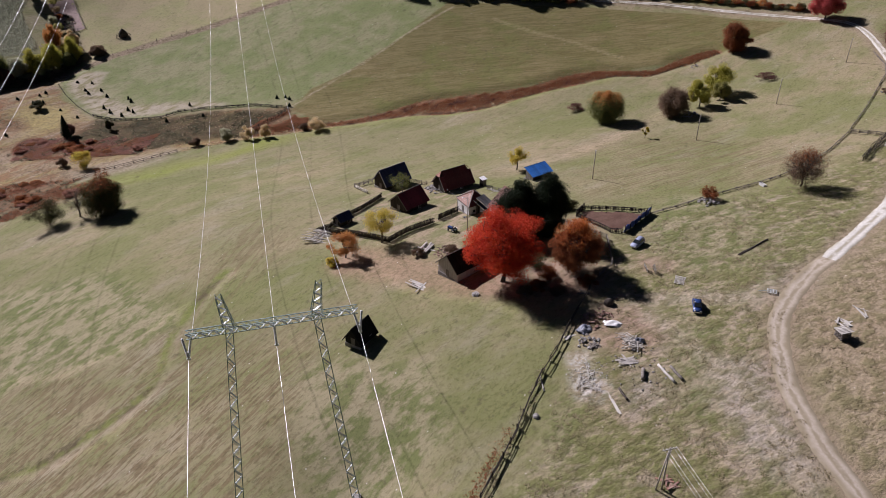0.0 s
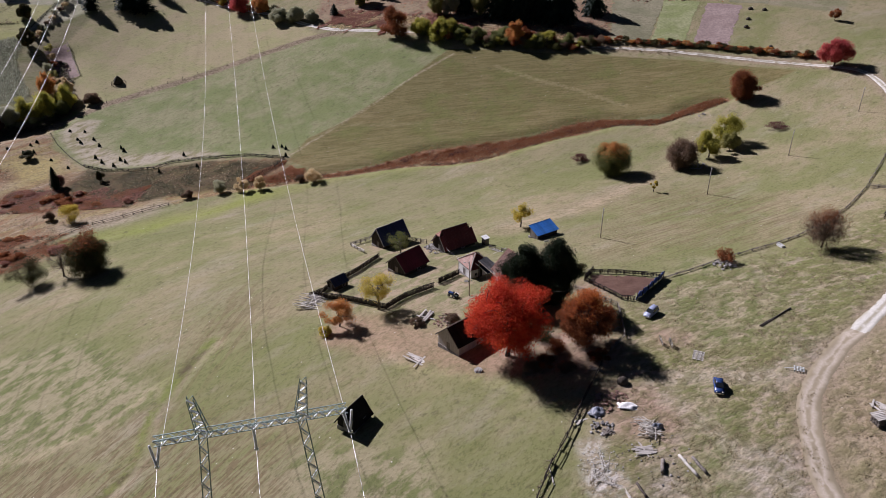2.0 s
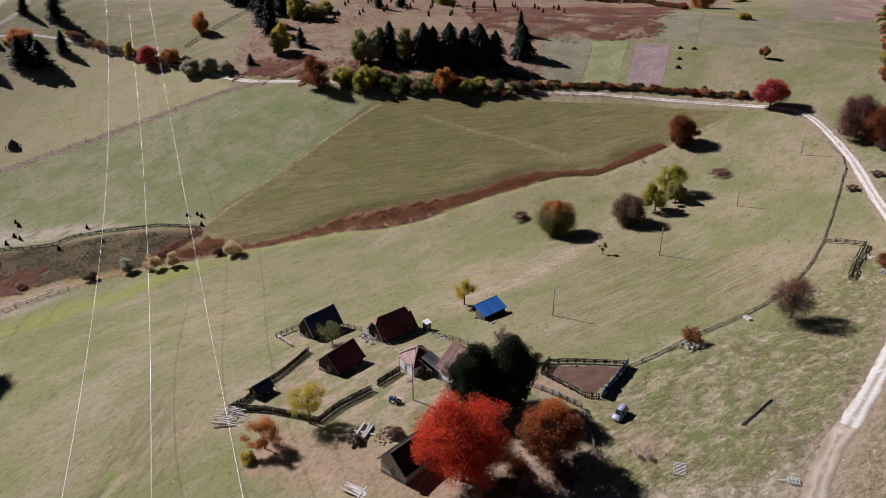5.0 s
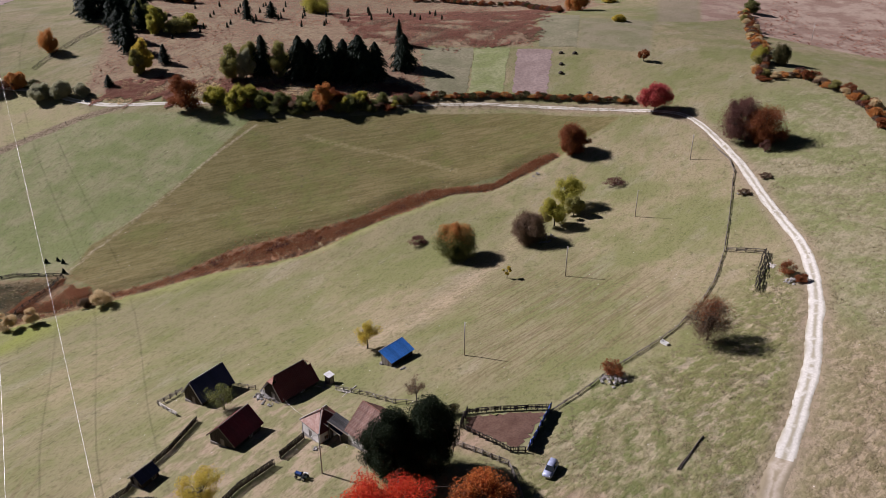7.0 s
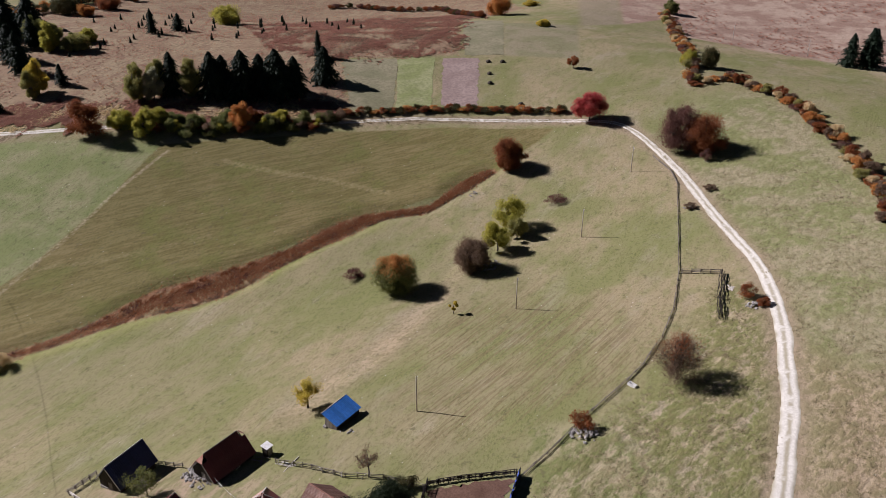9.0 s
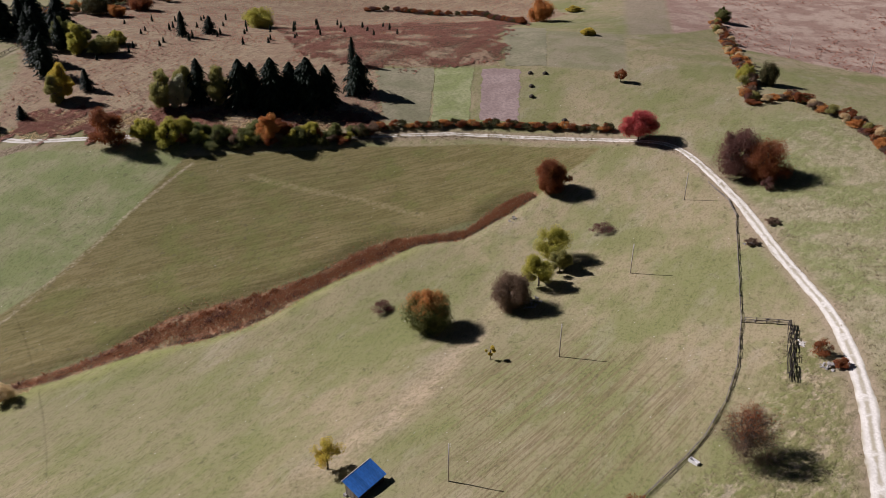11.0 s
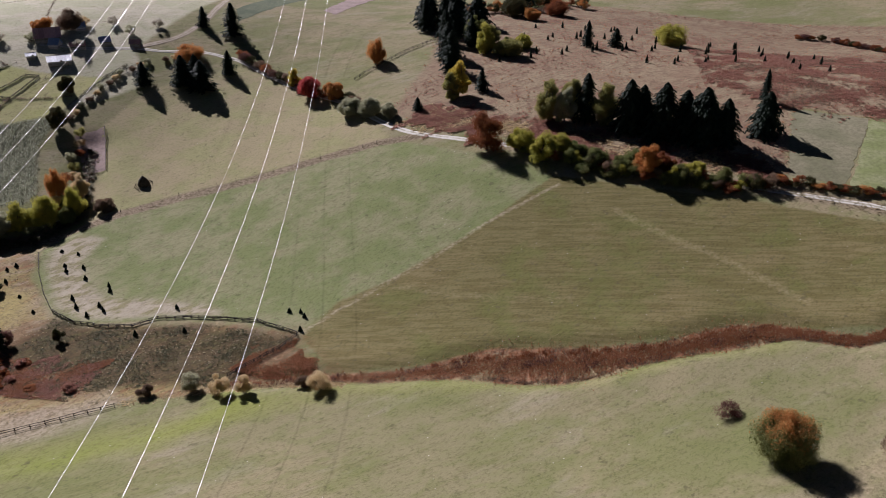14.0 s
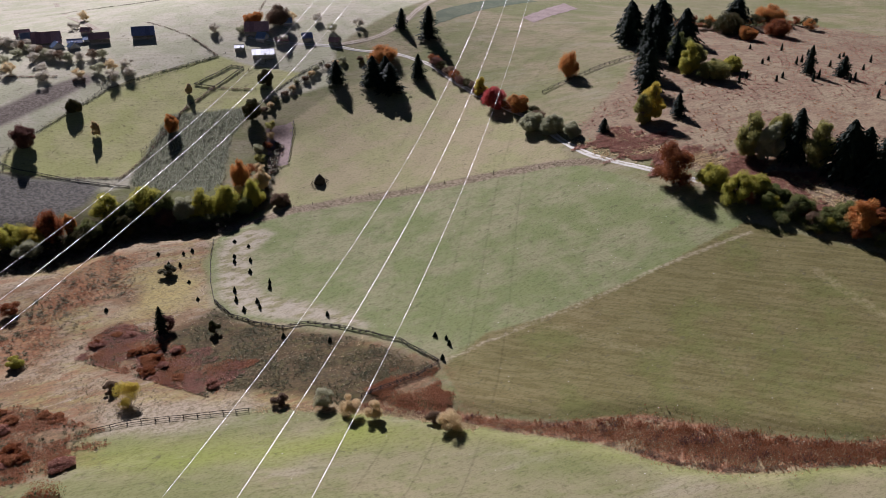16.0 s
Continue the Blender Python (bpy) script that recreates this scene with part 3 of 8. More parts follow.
meadow_tint = k.mix(k.span(mid, 0.38, 0.62), (0.192, 0.216, 0.086), (0.268, 0.258, 0.140))
meadow_tint = k.mix(k.math("MULTIPLY", k.span(clods, 0.48, 0.64), 0.5), meadow_tint, (0.165, 0.205, 0.075))
tilled_tint = k.mix(k.span(rows, 0.42, 0.58), (0.148, 0.127, 0.047), (0.185, 0.160, 0.068))
tilled_tint = k.mix(k.math("MULTIPLY", k.span(mid, 0.48, 0.66), 0.6), tilled_tint, (0.138, 0.150, 0.042))
tilled_tint = k.mix(k.math("MULTIPLY", k.span(patch, 0.48, 0.62), 0.6), tilled_tint, k.mix(k.span(rows, 0.42, 0.58), (0.178, 0.144, 0.060), (0.228, 0.186, 0.088)))
slope_tint = k.mix(k.span(mid, 0.40, 0.58), (0.255, 0.178, 0.112), (0.305, 0.238, 0.148))
slope_tint = k.mix(k.math("MULTIPLY", k.span(clods, 0.5, 0.62), 0.7), slope_tint, (0.195, 0.118, 0.080))
slope_tint = k.mix(k.math("MULTIPLY", k.span(fine, 0.5, 0.65), 0.7), slope_tint, (0.165, 0.115, 0.080))
seams = k.noise(0.16, 6.0, 0.70, vec=k.coord((0.45, 1.5, 1), radians(58)))
rough_tint = k.mix(k.span(mid, 0.42, 0.58), (0.225, 0.148, 0.080), (0.340, 0.264, 0.165))
rough_tint = k.mix(k.math("MULTIPLY", k.span(bare, 0.46, 0.58), 0.6), rough_tint, (0.320, 0.272, 0.105))
rough_tint = k.mix(k.math("MULTIPLY", k.span(seams, 0.50, 0.60), 0.7), rough_tint, (0.255, 0.130, 0.066))
rough_tint = k.mix(k.math("MULTIPLY", k.span(seams, 0.46, 0.36), 0.6), rough_tint, (0.370, 0.288, 0.215))
rough_tint = k.mix(k.math("MULTIPLY", k.span(fine, 0.5, 0.66), 0.75), rough_tint, (0.120, 0.085, 0.050))
for side, comb in (("comb_east", comb_b), ("comb_west", comb_a), ("comb_north", comb_c)):
    cover(side, k.mix(k.math("MULTIPLY", k.span(comb, 0.50, 0.555), 0.78 if side == "comb_west" else 0.62), col, (0.170, 0.128, 0.070)), 10, 1, ragged)
# village and far green tints raised, distance haze put into the colour
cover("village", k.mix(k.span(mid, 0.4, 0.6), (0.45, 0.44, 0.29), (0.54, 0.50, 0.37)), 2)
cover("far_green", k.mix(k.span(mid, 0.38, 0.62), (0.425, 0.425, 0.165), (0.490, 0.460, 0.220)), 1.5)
cover("grey_field", k.mix(k.span(fine, 0.40, 0.60), (0.120, 0.115, 0.098), (0.225, 0.205, 0.175)), 2)
cover("brown_strip", k.mix(k.span(fine, 0.40, 0.60), (0.145, 0.115, 0.090), (0.255, 0.210, 0.170)), 2)
cover("northwest", k.mix(k.span(mid, 0.4, 0.64), (0.330, 0.280, 0.160), (0.300, 0.285, 0.135)), 1.5)
cover("east", k.mix(k.span(mid, 0.42, 0.6), (0.195, 0.205, 0.088), (0.285, 0.255, 0.155)), 6)
cover("dry_east", k.mix(k.span(fine, 0.42, 0.6), (0.37, 0.285, 0.19), (0.26, 0.205, 0.122)), 8, 0.85, ragged)
cover("violet_field", k.mix(k.span(fine, 0.42, 0.6), (0.29, 0.235, 0.18), (0.24, 0.195, 0.14)), 3, 0.7)
cover("tan_field", k.mix(k.span(mid, 0.42, 0.6), (0.255, 0.225, 0.145), (0.215, 0.205, 0.115)), 1.5)
cover("meadow", meadow_tint, 1.0)
cover("tilled", tilled_tint, 0.8)
cover("field_rim", k.mix(k.span(clods, 0.44, 0.60), (0.430, 0.370, 0.285), (0.270, 0.235, 0.130)), 2.5, 0.85)
cover("slope", slope_tint, 2, 1, ragged)
cover("slope_east", k.mix(k.span(mid, 0.4, 0.62), (0.29, 0.195, 0.15), (0.42, 0.32, 0.25)), 4, 1, ragged)
cover("upland", k.mix(k.span(mid, 0.4, 0.62), (0.27, 0.18, 0.14), (0.38, 0.29, 0.225)), 2)
cover("rough", rough_tint, 1.5, 1, ragged)
cover("yellow_slope", k.mix(k.span(fine, 0.42, 0.6), (0.40, 0.335, 0.125), (0.30, 0.245, 0.105)), 5, 0.8, k.math("MULTIPLY", ragged, 2.0))
cover("orange_slope", k.mix(k.span(fine, 0.42, 0.6), (0.34, 0.165, 0.072), (0.235, 0.130, 0.070)), 5, 0.85, k.math("MULTIPLY", ragged, 2.2))

for side in ("red_slope", "red_low", "red_corner"):
    cover(side, k.mix(k.span(fine, 0.42, 0.6), (0.120, 0.062, 0.038), (0.250, 0.135, 0.078)), 6, 0.75, k.math("MULTIPLY", k.math("ADD", ragged, crumbs), 2.6))
cover("bushland", k.mix(k.span(fine, 0.4, 0.6), (0.170, 0.178, 0.112), (0.255, 0.255, 0.170)), 1.5)
cover("scrap", k.mix(k.span(fine, 0.45, 0.62), (0.40, 0.315, 0.238), (0.265, 0.222, 0.140)), 5, 0.8, ragged)
cover("farm_dirt", k.mix(k.span(clods, 0.40, 0.58), (0.36, 0.25, 0.185), (0.25, 0.19, 0.12)), 2.5, 0.8, crumbs)
strokes = k.noise(0.62, 5.0, 0.68, vec=k.coord((0.65, 1.35, 1), radians(20)))
cover("rank", k.mix(k.math("MULTIPLY", k.span(strokes, 0.49, 0.55), 0.85), k.mix(k.math("MULTIPLY", k.span(strokes, 0.46, 0.40), 0.7), col, (0.42, 0.345, 0.23)), (0.150, 0.160, 0.056)), 5, 0.85, ragged)
swards = k.noise(0.12, 5.0, 0.68, vec=k.coord((0.8, 1.25, 1), radians(28)))
worn_patch = k.mix(k.math("MULTIPLY", k.span(swards, 0.45, 0.38), 0.65), col, (0.400, 0.325, 0.250))
cover("rank", k.mix(k.math("MULTIPLY", k.span(swards, 0.48, 0.56), 0.75), worn_patch, (0.175, 0.175, 0.066)), 5, 0.9, ragged)
half = k.math("MULTIPLY", ragged, 0.55)
cover("dark_rough", k.mix(k.span(fine, 0.42, 0.6), (0.058, 0.042, 0.020), k.mix(k.span(clods, 0.42, 0.60), (0.118, 0.078, 0.037), (0.098, 0.087, 0.032))), 3.5, 0.92, k.math("MULTIPLY", ragged, 0.5))
cover("green_spots", k.mix(k.span(clods, 0.42, 0.58), (0.320, 0.280, 0.170), (0.150, 0.168, 0.062)), 3.5, 0.8, half)
cover("grey_spots", k.mix(k.span(clods, 0.40, 0.60), (0.450, 0.390, 0.325), (0.300, 0.258, 0.180)), 3.5, 0.8, half)
cover("dirt_spots", k.mix(k.span(clods, 0.40, 0.60), (0.370, 0.255, 0.190), (0.250, 0.185, 0.120)), 2.5, 0.8, half)
cover("yard", k.mix(k.span(clods, 0.40, 0.58), (0.345, 0.27, 0.185), (0.215, 0.205, 0.10)), 4, 0.8, ragged)
cover("bare", k.mix(k.span(fine, 0.42, 0.6), (0.34, 0.235, 0.155), (0.26, 0.19, 0.115)), 3, 0.75, ragged)
cover("lime", k.mix(k.span(fine, 0.42, 0.58), (0.62, 0.58, 0.54), (0.34, 0.28, 0.21)), 1.5, 0.75)
band = k.math("SUBTRACT", 0.0, k.math("ADD", k.attr("worn_band"), ragged))
col = k.mix(k.math("MULTIPLY", k.span(band, -4, 3), 0.5), col, k.mix(k.span(fine, 0.42, 0.6), (0.330, 0.262, 0.175), (0.225, 0.185, 0.110)))
lush_line = k.math("SUBTRACT", 3.5, k.math("ADD", k.attr("lush"), ragged))
col = k.mix(k.math("MULTIPLY", k.span(lush_line, -4, 3), 0.35), col, (0.220, 0.245, 0.052))
cover("bright", (0.235, 0.275, 0.045), 6, 0.72, ragged)
cover("pale_strip", k.mix(k.span(fine, 0.42, 0.6), (0.37, 0.31, 0.225), (0.25, 0.205, 0.135)), 3, 0.85, ragged)
cover("gully", (0.16, 0.13, 0.085), 4, 0.9, ragged)
ditch_tint = k.mix(k.span(fine, 0.4, 0.6), (0.20, 0.098, 0.055), (0.33, 0.185, 0.105))
ditch_tint = k.mix(k.math("MULTIPLY", k.span(clods, 0.47, 0.58), 0.8), ditch_tint, (0.095, 0.062, 0.040))
ditch_tint = k.mix(k.math("MULTIPLY", k.span(swards, 0.50, 0.60), 0.75), ditch_tint, (0.330, 0.270, 0.150))
cover("ditch", ditch_tint, 0.8, 1, k.math("MULTIPLY", ragged, 0.35))
worn = k.math("SUBTRACT", 0.75, k.math("ADD", k.attr("track"), k.math("MULTIPLY", crumbs, 0.4)))
col = k.mix(k.math("MULTIPLY", k.math("MULTIPLY", k.span(worn, -1.4, 0.6), k.span(swards, 0.34, 0.54)), 0.65), col, k.mix(1.0, col, (1.38, 1.34, 1.38), "MULTIPLY"))
lines = k.noise(1.0, 3.0, 0.6, vec=k.coord((0.02, 0.55, 1), radians(40)))
thin = k.math("MULTIPLY", k.span(lines, 0.53, 0.58), k.span(lines, 0.63, 0.58))
col = k.mix(k.math("MULTIPLY", k.math("MULTIPLY", thin, k.span(mid, 0.42, 0.56)), 0.34), col, k.mix(1.0, col, (0.62, 0.58, 0.52), "MULTIPLY"))
swath = k.math("SUBTRACT", 1.5, k.math("ADD", k.attr("swath"), k.math("MULTIPLY", ragged, 0.3)))
col = k.mix(k.math("MULTIPLY", k.span(swath, -1.5, 1.5), 0.7), col, k.mix(k.span(fine, 0.4, 0.6), (0.45, 0.38, 0.295), (0.33, 0.285, 0.195)))
# terrace step without relief: its shaded slope and lit lip painted as colour
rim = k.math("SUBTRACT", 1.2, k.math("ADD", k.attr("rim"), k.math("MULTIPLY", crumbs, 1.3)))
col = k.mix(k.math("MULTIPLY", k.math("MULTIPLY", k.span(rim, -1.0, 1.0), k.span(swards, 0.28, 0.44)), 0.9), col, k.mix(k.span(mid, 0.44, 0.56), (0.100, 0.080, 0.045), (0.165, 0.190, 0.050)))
lit_rim_edge = k.math("SUBTRACT", 0.9, k.math("ADD", k.attr("lit_rim_edge"), crumbs))
col = k.mix(k.math("MULTIPLY", k.span(lit_rim_edge, -0.7, 0.7), 0.35), col, (0.400, 0.330, 0.225))
bank = k.math("SUBTRACT", 2.4, k.math("ADD", k.attr("bank"), crumbs))
col = k.mix(k.math("MULTIPLY", k.span(bank, -1.2, 0.8), 0.9), col, k.mix(k.span(fine, 0.42, 0.6), (0.315, 0.245, 0.170), (0.150, 0.112, 0.070)))
balk = k.math("SUBTRACT", 0.45, k.math("ADD", k.attr("balk"), k.math("MULTIPLY", crumbs, 0.8)))
col = k.mix(k.math("MULTIPLY", k.span(balk, -0.7, 0.5), 0.65), col, k.mix(k.span(fine, 0.42, 0.6), (0.420, 0.360, 0.240), (0.270, 0.225, 0.135)))
path = k.math("SUBTRACT", 0.9, k.math("ADD", k.attr("field_path"), k.math("MULTIPLY", crumbs, 1.2)))
col = k.mix(k.math("MULTIPLY", k.span(path, -1.2, 0.6), 0.36), col, k.mix(k.span(fine, 0.42, 0.6), (0.345, 0.290, 0.170), (0.215, 0.185, 0.090)))
verge = k.math("SUBTRACT", 2.6, k.math("ADD", k.attr("wheels"), crumbs))
col = k.mix(k.math("MULTIPLY", k.span(verge, -2.5, 1.5), 0.65), col, (0.325, 0.245, 0.180))
blades = k.noise(1.3, 6.0, 0.78, vec=k.coord((0.75, 1.2, 1), radians(54)))
col = k.mix(k.math("MULTIPLY", k.span(blades, 0.50, 0.60), 0.50), col, k.mix(1.0, col, (0.50, 0.50, 0.44), "MULTIPLY"))
col = k.mix(k.math("MULTIPLY", k.span(tiny, 0.52, 0.66), 0.32), col, k.mix(1.0, col, (1.50, 1.42, 1.34), "MULTIPLY"))
tufts = k.math("MULTIPLY", k.span(k.noise(0.55, 4.0, 0.7, vec=k.coord((1, 1, 1), 0.7)), 0.57, 0.64), k.span(clods, 0.45, 0.58))
col = k.mix(k.math("MULTIPLY", tufts, 0.6), col, (0.115, 0.10, 0.055))
spots = k.n("ShaderNodeTexVoronoi", Scale=0.34, Randomness=1.0)
k.link(P, spots.inputs["Vector"])
col = k.mix(k.span(spots.outputs["Distance"], 0.05, 0.03), col, (0.62, 0.58, 0.50))
height = k.math("ADD", k.math("MULTIPLY", blades, 0.6), k.math("MULTIPLY", clods, 0.8))
hummock = k.noise(0.42, 4.0, 0.60, vec=k.coord((0.8, 1.25, 1), radians(25)))
rank_mask = k.math("MAXIMUM", k.span(k.attr("rank"), -4, 4), k.math("MAXIMUM", k.span(k.attr("dry_east"), -4, 4), k.math("MULTIPLY", k.span(k.attr("east"), -4, 4), 0.6)))
height = k.math("ADD", height, k.math("MULTIPLY", k.math("MULTIPLY", hummock, rank_mask), 4.0))
col = k.mix(k.math("MULTIPLY", k.math("MULTIPLY", k.span(hummock, 0.46, 0.60), rank_mask), 0.55), col, k.mix(k.span(fine, 0.42, 0.6), (0.125, 0.128, 0.045), (0.190, 0.160, 0.080)))
col = k.mix(k.math("MULTIPLY", k.math("MULTIPLY", k.span(hummock, 0.46, 0.36), rank_mask), 0.45), col, (0.390, 0.315, 0.215))
k.bump(height, 0.5, 0.3)
ground_data.materials.append(k.done(col, 0.95, 0, 0.1))
ground = tagged(new("ground", ground_data), "rolling autumn pasture of dry tan and green grass", "ground", kind="structure")

# ---- roads and strips ----
def smooth_line(line, step=1.5):
    """Points at even steps along a soft curve through a line's points."""
    pts = [Vector((*p, 0)) for p in line]
    out = []
    for i in range(len(pts) - 1):
        p0, p1, p2, p3 = pts[max(i - 1, 0)], pts[i], pts[i + 1], pts[min(i + 2, len(pts) - 1)]
        n = max(1, int((p2 - p1).length / step))
        for j in range(n):
            t = j / n
            out.append(0.5 * ((2 * p1) + (p2 - p0) * t + (2 * p0 - 5 * p1 + 4 * p2 - p3) * t * t + (3 * p1 - p0 - 3 * p2 + p3) * t ** 3))
    out.append(pts[-1])
    return out


def ribbon(name, line, width, mat, label, up=0.07, seed=1, rows=8, kind="structure", category="road"):
    """A strip of ground along a line, its edges uneven, with the place across it in the attribute 'across'."""
    rng = np.random.default_rng(seed)
    pts = smooth_line(line)
    n = len(pts)
    wav = lambda: np.convolve(rng.normal(0, 1, n + 8), np.ones(5) / 5, "same")[4:-4]
    wl, wr = wav() * 0.35, wav() * 0.35
    verts, across = [], []
    for i, p in enumerate(pts):
        d = (pts[min(i + 1, n - 1)] - pts[max(i - 1, 0)]).normalized()
        s = Vector((d.y, -d.x, 0))
        w = width(i / (n - 1)) if callable(width) else width
        for j in range(rows + 1):
            a = -1 + 2 * j / rows
            o = a * w / 2 + (wl[i] if a < 0 else wr[i]) * abs(a) ** 3
            verts.append((p.x + s.x * o, p.y + s.y * o))
            across.append(a * w / 2)
    v = np.array(verts)
    z = lie(v[:, 0], v[:, 1]) + up
    z.reshape(n, rows + 1)[:, [0, rows]] -= up + 0.07
    faces = [(i * (rows + 1) + j, i * (rows + 1) + j + 1, (i + 1) * (rows + 1) + j + 1, (i + 1) * (rows + 1) + j) for i in range(n - 1) for j in range(rows)]
    me = mesh(name, np.column_stack([v, z]), faces, mat, True)
    a = me.attributes.new("across", "FLOAT", "POINT")
    a.data.foreach_set("value", np.array(across, dtype=np.float32))
    return tagged(new(name, me), label, category, kind=kind)


def road_material(name, gravel, dust, grass, ruts, rim=(0.95, 1.9), wob=1.4):
    k = Nodes(name)
    v = k.coord()
    mid, fine = k.noise(0.25, 3.0, vec=v), k.noise(2.2, 5.0, 0.7, vec=v)
    side = k.math("ABSOLUTE", k.attr("across"))
    c = k.mix(k.span(fine, 0.35, 0.65), gravel, dust)
    wander = k.math("MULTIPLY", k.math("SUBTRACT", mid, 0.5), wob)
    middle = k.math("SUBTRACT", 0.42, k.math("ADD", side, wander))
    c = k.mix(k.math("MULTIPLY", k.math("MULTIPLY", k.span(middle, -0.25, 0.3), k.span(mid, 0.34, 0.50)), ruts), c, grass)
    edge = k.math("ADD", side, k.math("ADD", wander, k.math("MULTIPLY", k.math("SUBTRACT", fine, 0.5), 0.6)))
    c = k.mix(k.span(edge, *rim), c, grass)
    k.bump(fine, 0.5, 0.06)
    return k.done(c, 0.95, 0, 0.1)


CHALK = road_material("pale_limestone_gravel", (0.58, 0.55, 0.48), (0.72, 0.69, 0.615), (0.30, 0.26, 0.165), 0.75, (0.9, 1.9), 1.3)
DIRT = road_material("dusty_earth_track", (0.44, 0.37, 0.285), (0.52, 0.45, 0.36), (0.300, 0.250, 0.165), 0.9, (0.45, 1.75), 2.6)
ribbon("dirt_road", ROAD[:9] + [(77.6, 133.8)], 4.2, DIRT, "dusty two-rut earth track across dry pasture", 0.06, 3)
ribbon("road", [(76.8, 133.1)] + ROAD[9:], lambda t: 3.5 - 1.1 * min(1, max(0, t - 0.25) * 3), CHALK, "white gravel road with two wheel ruts", 0.075, 4)
ribbon("road", ROAD_WEST, 2.8, CHALK, "white gravel road climbing beside bracken to the village", 0.08, 5)
ribbon("road", ROAD_FAR, 3.4, DIRT, "pale lane running out of the village", 0.09, 7)
ribbon("road", ROAD_VILLAGE, 4.5, DIRT, "pale village lane between meadows", 0.09, 6)


def strip(name, corners, mat, label, up=0.06, step=2.0):
    """A field strip between four corners, draped over the ground."""
    a, b, c, d = (np.array(p, float) for p in corners)
    nu, nv = int(max(np.linalg.norm(b - a), np.linalg.norm(c - d)) / step) + 1, int(max(np.linalg.norm(d - a), np.linalg.norm(c - b)) / step) + 1
    u, v = np.meshgrid(np.linspace(0, 1, nu), np.linspace(0, 1, nv))
    u, v = u[..., None], v[..., None]
    p = (a * (1 - u) + b * u) * (1 - v) + (d * (1 - u) + c * u) * v
    edge = ((u > 0) & (u < 1) & (v > 0) & (v < 1))[..., 0]
    rng = np.random.default_rng(len(label))
    p = p + np.where(edge[..., None], 0, rng.normal(0, 0.35, p.shape))
    z = lie(p[..., 0], p[..., 1]) + up
    verts = np.concatenate([p, z[..., None]], -1).reshape(-1, 3)
    faces = [(j * nu + i, j * nu + i + 1, (j + 1) * nu + i + 1, (j + 1) * nu + i) for j in range(nv - 1) for i in range(nu - 1)]
    return tagged(new(name, mesh(name, verts, faces, mat, True)), label, "field", kind="structure")


strip("field_strip", [(74.6, 367), (90.3, 361), (106.6, 405), (83.6, 415)], STRIP_OLIVE, "olive stubble strip between bracken and crop")
strip("field_strip", [(91, 359.5), (103.6, 354), (121.7, 398.6), (107, 405)], STRIP_GREEN, "bright green strip of young crop")
strip("field_strip", [(108, 355), (121, 349), (139.2, 389), (124.9, 395.8)], PLOUGH, "bare pinkish ploughed strip")
strip("field_strip", [(134.4, 394.6), (150, 387.5), (181, 455), (161.4, 464)], STRIP_OLIVE, "dull green meadow strip above the ploughed strip")
strip("pen_floor", [(33.3, 163), (31.8, 160), (38.3, 150.2), (46.6, 159.2)], SOIL, "trampled brown earth inside the sheep pen", 0.05, 0.8)
strip("field_strip", [(-180, 376), (-173, 379.5), (-187.5, 405), (-195.5, 396)], PLOUGH, "small fenced plot of bare soil", 0.07)
strip("field_strip", [(-173.2, 513), (-150, 605), (-166, 615), (-182.4, 531.4)], STRIP_DARK, "dark green crop field by the lane", 0.08)
strip("field_strip", [(-130, 544), (-122.6, 597), (-135.5, 612), (-138.8, 550.5)], PLOUGH, "bare violet-brown plot beside the crop field", 0.08)

# ---- buildings ----
def panel_mesh(name, width, length, thick, mat, ribs=3):
    """A roof panel: ribbed sheet that runs down the slope along x, one panel wide along y."""
    v, f = [], []
    ys = []
    for i in range(ribs):
        y = width * i / ribs
        w = width / ribs
        ys += [(y, 0), (y + w * 0.62, 0), (y + w * 0.70, 0.045), (y + w * 0.92, 0.045)]
    ys.append((width, 0))
    for x in (0, length):
        v += [(x, y, z + thick) for y, z in ys]
    n = len(ys)
    f += [(i, i + n, i + n + 1, i + 1) for i in range(n - 1)]
    b = len(v)
    v += [(0, 0, 0), (0, width, 0), (length, 0, 0), (length, width, 0)]
    f += [(b, b + 1, b + 3, b + 2), (0, b, b + 2, n), (n - 1, 2 * n - 1, b + 3, b + 1)]
    f += [tuple([b + 1, b] + list(range(n))), tuple([b + 2, b + 3] + list(range(2 * n - 1, n - 1, -1)))]
    return mesh(name, v, f, mat)


def wall_mesh(name, length, h0, h1, thick, mat, gable=0.0):
    """A wall along x with its foot at z = 0; with gable, a peak of that height over its middle."""
    top = [(0, h0), (length, h1)] if not gable else [(0, h0), (length / 2, gable), (length, h1)]
    ring = [(0, -0.7), *top, (length, -0.7)]
    n = len(ring)
    v = [(x, y, z) for y in (0, thick) for x, z in ring]
    f = [tuple(range(n))[::-1], tuple(range(n, 2 * n))] + [(i, (i + 1) % n, (i + 1) % n + n, i + n) for i in range(n)]
    return mesh(name, v, f, mat)


DOOR = mesh("plank_door", *join(box_data(0, 0, 0, 0.95, 0.07, 1.75), box_data(0.05, -0.02, 0.3, 0.9, 0, 0.42), box_data(0.05, -0.02, 1.3, 0.9, 0, 1.42)), WOOD_GREY)
SHUTTER = mesh("window", *join(box_data(0, 0, 0, 0.7, 0.06, 0.7)), CAR_GLASS)
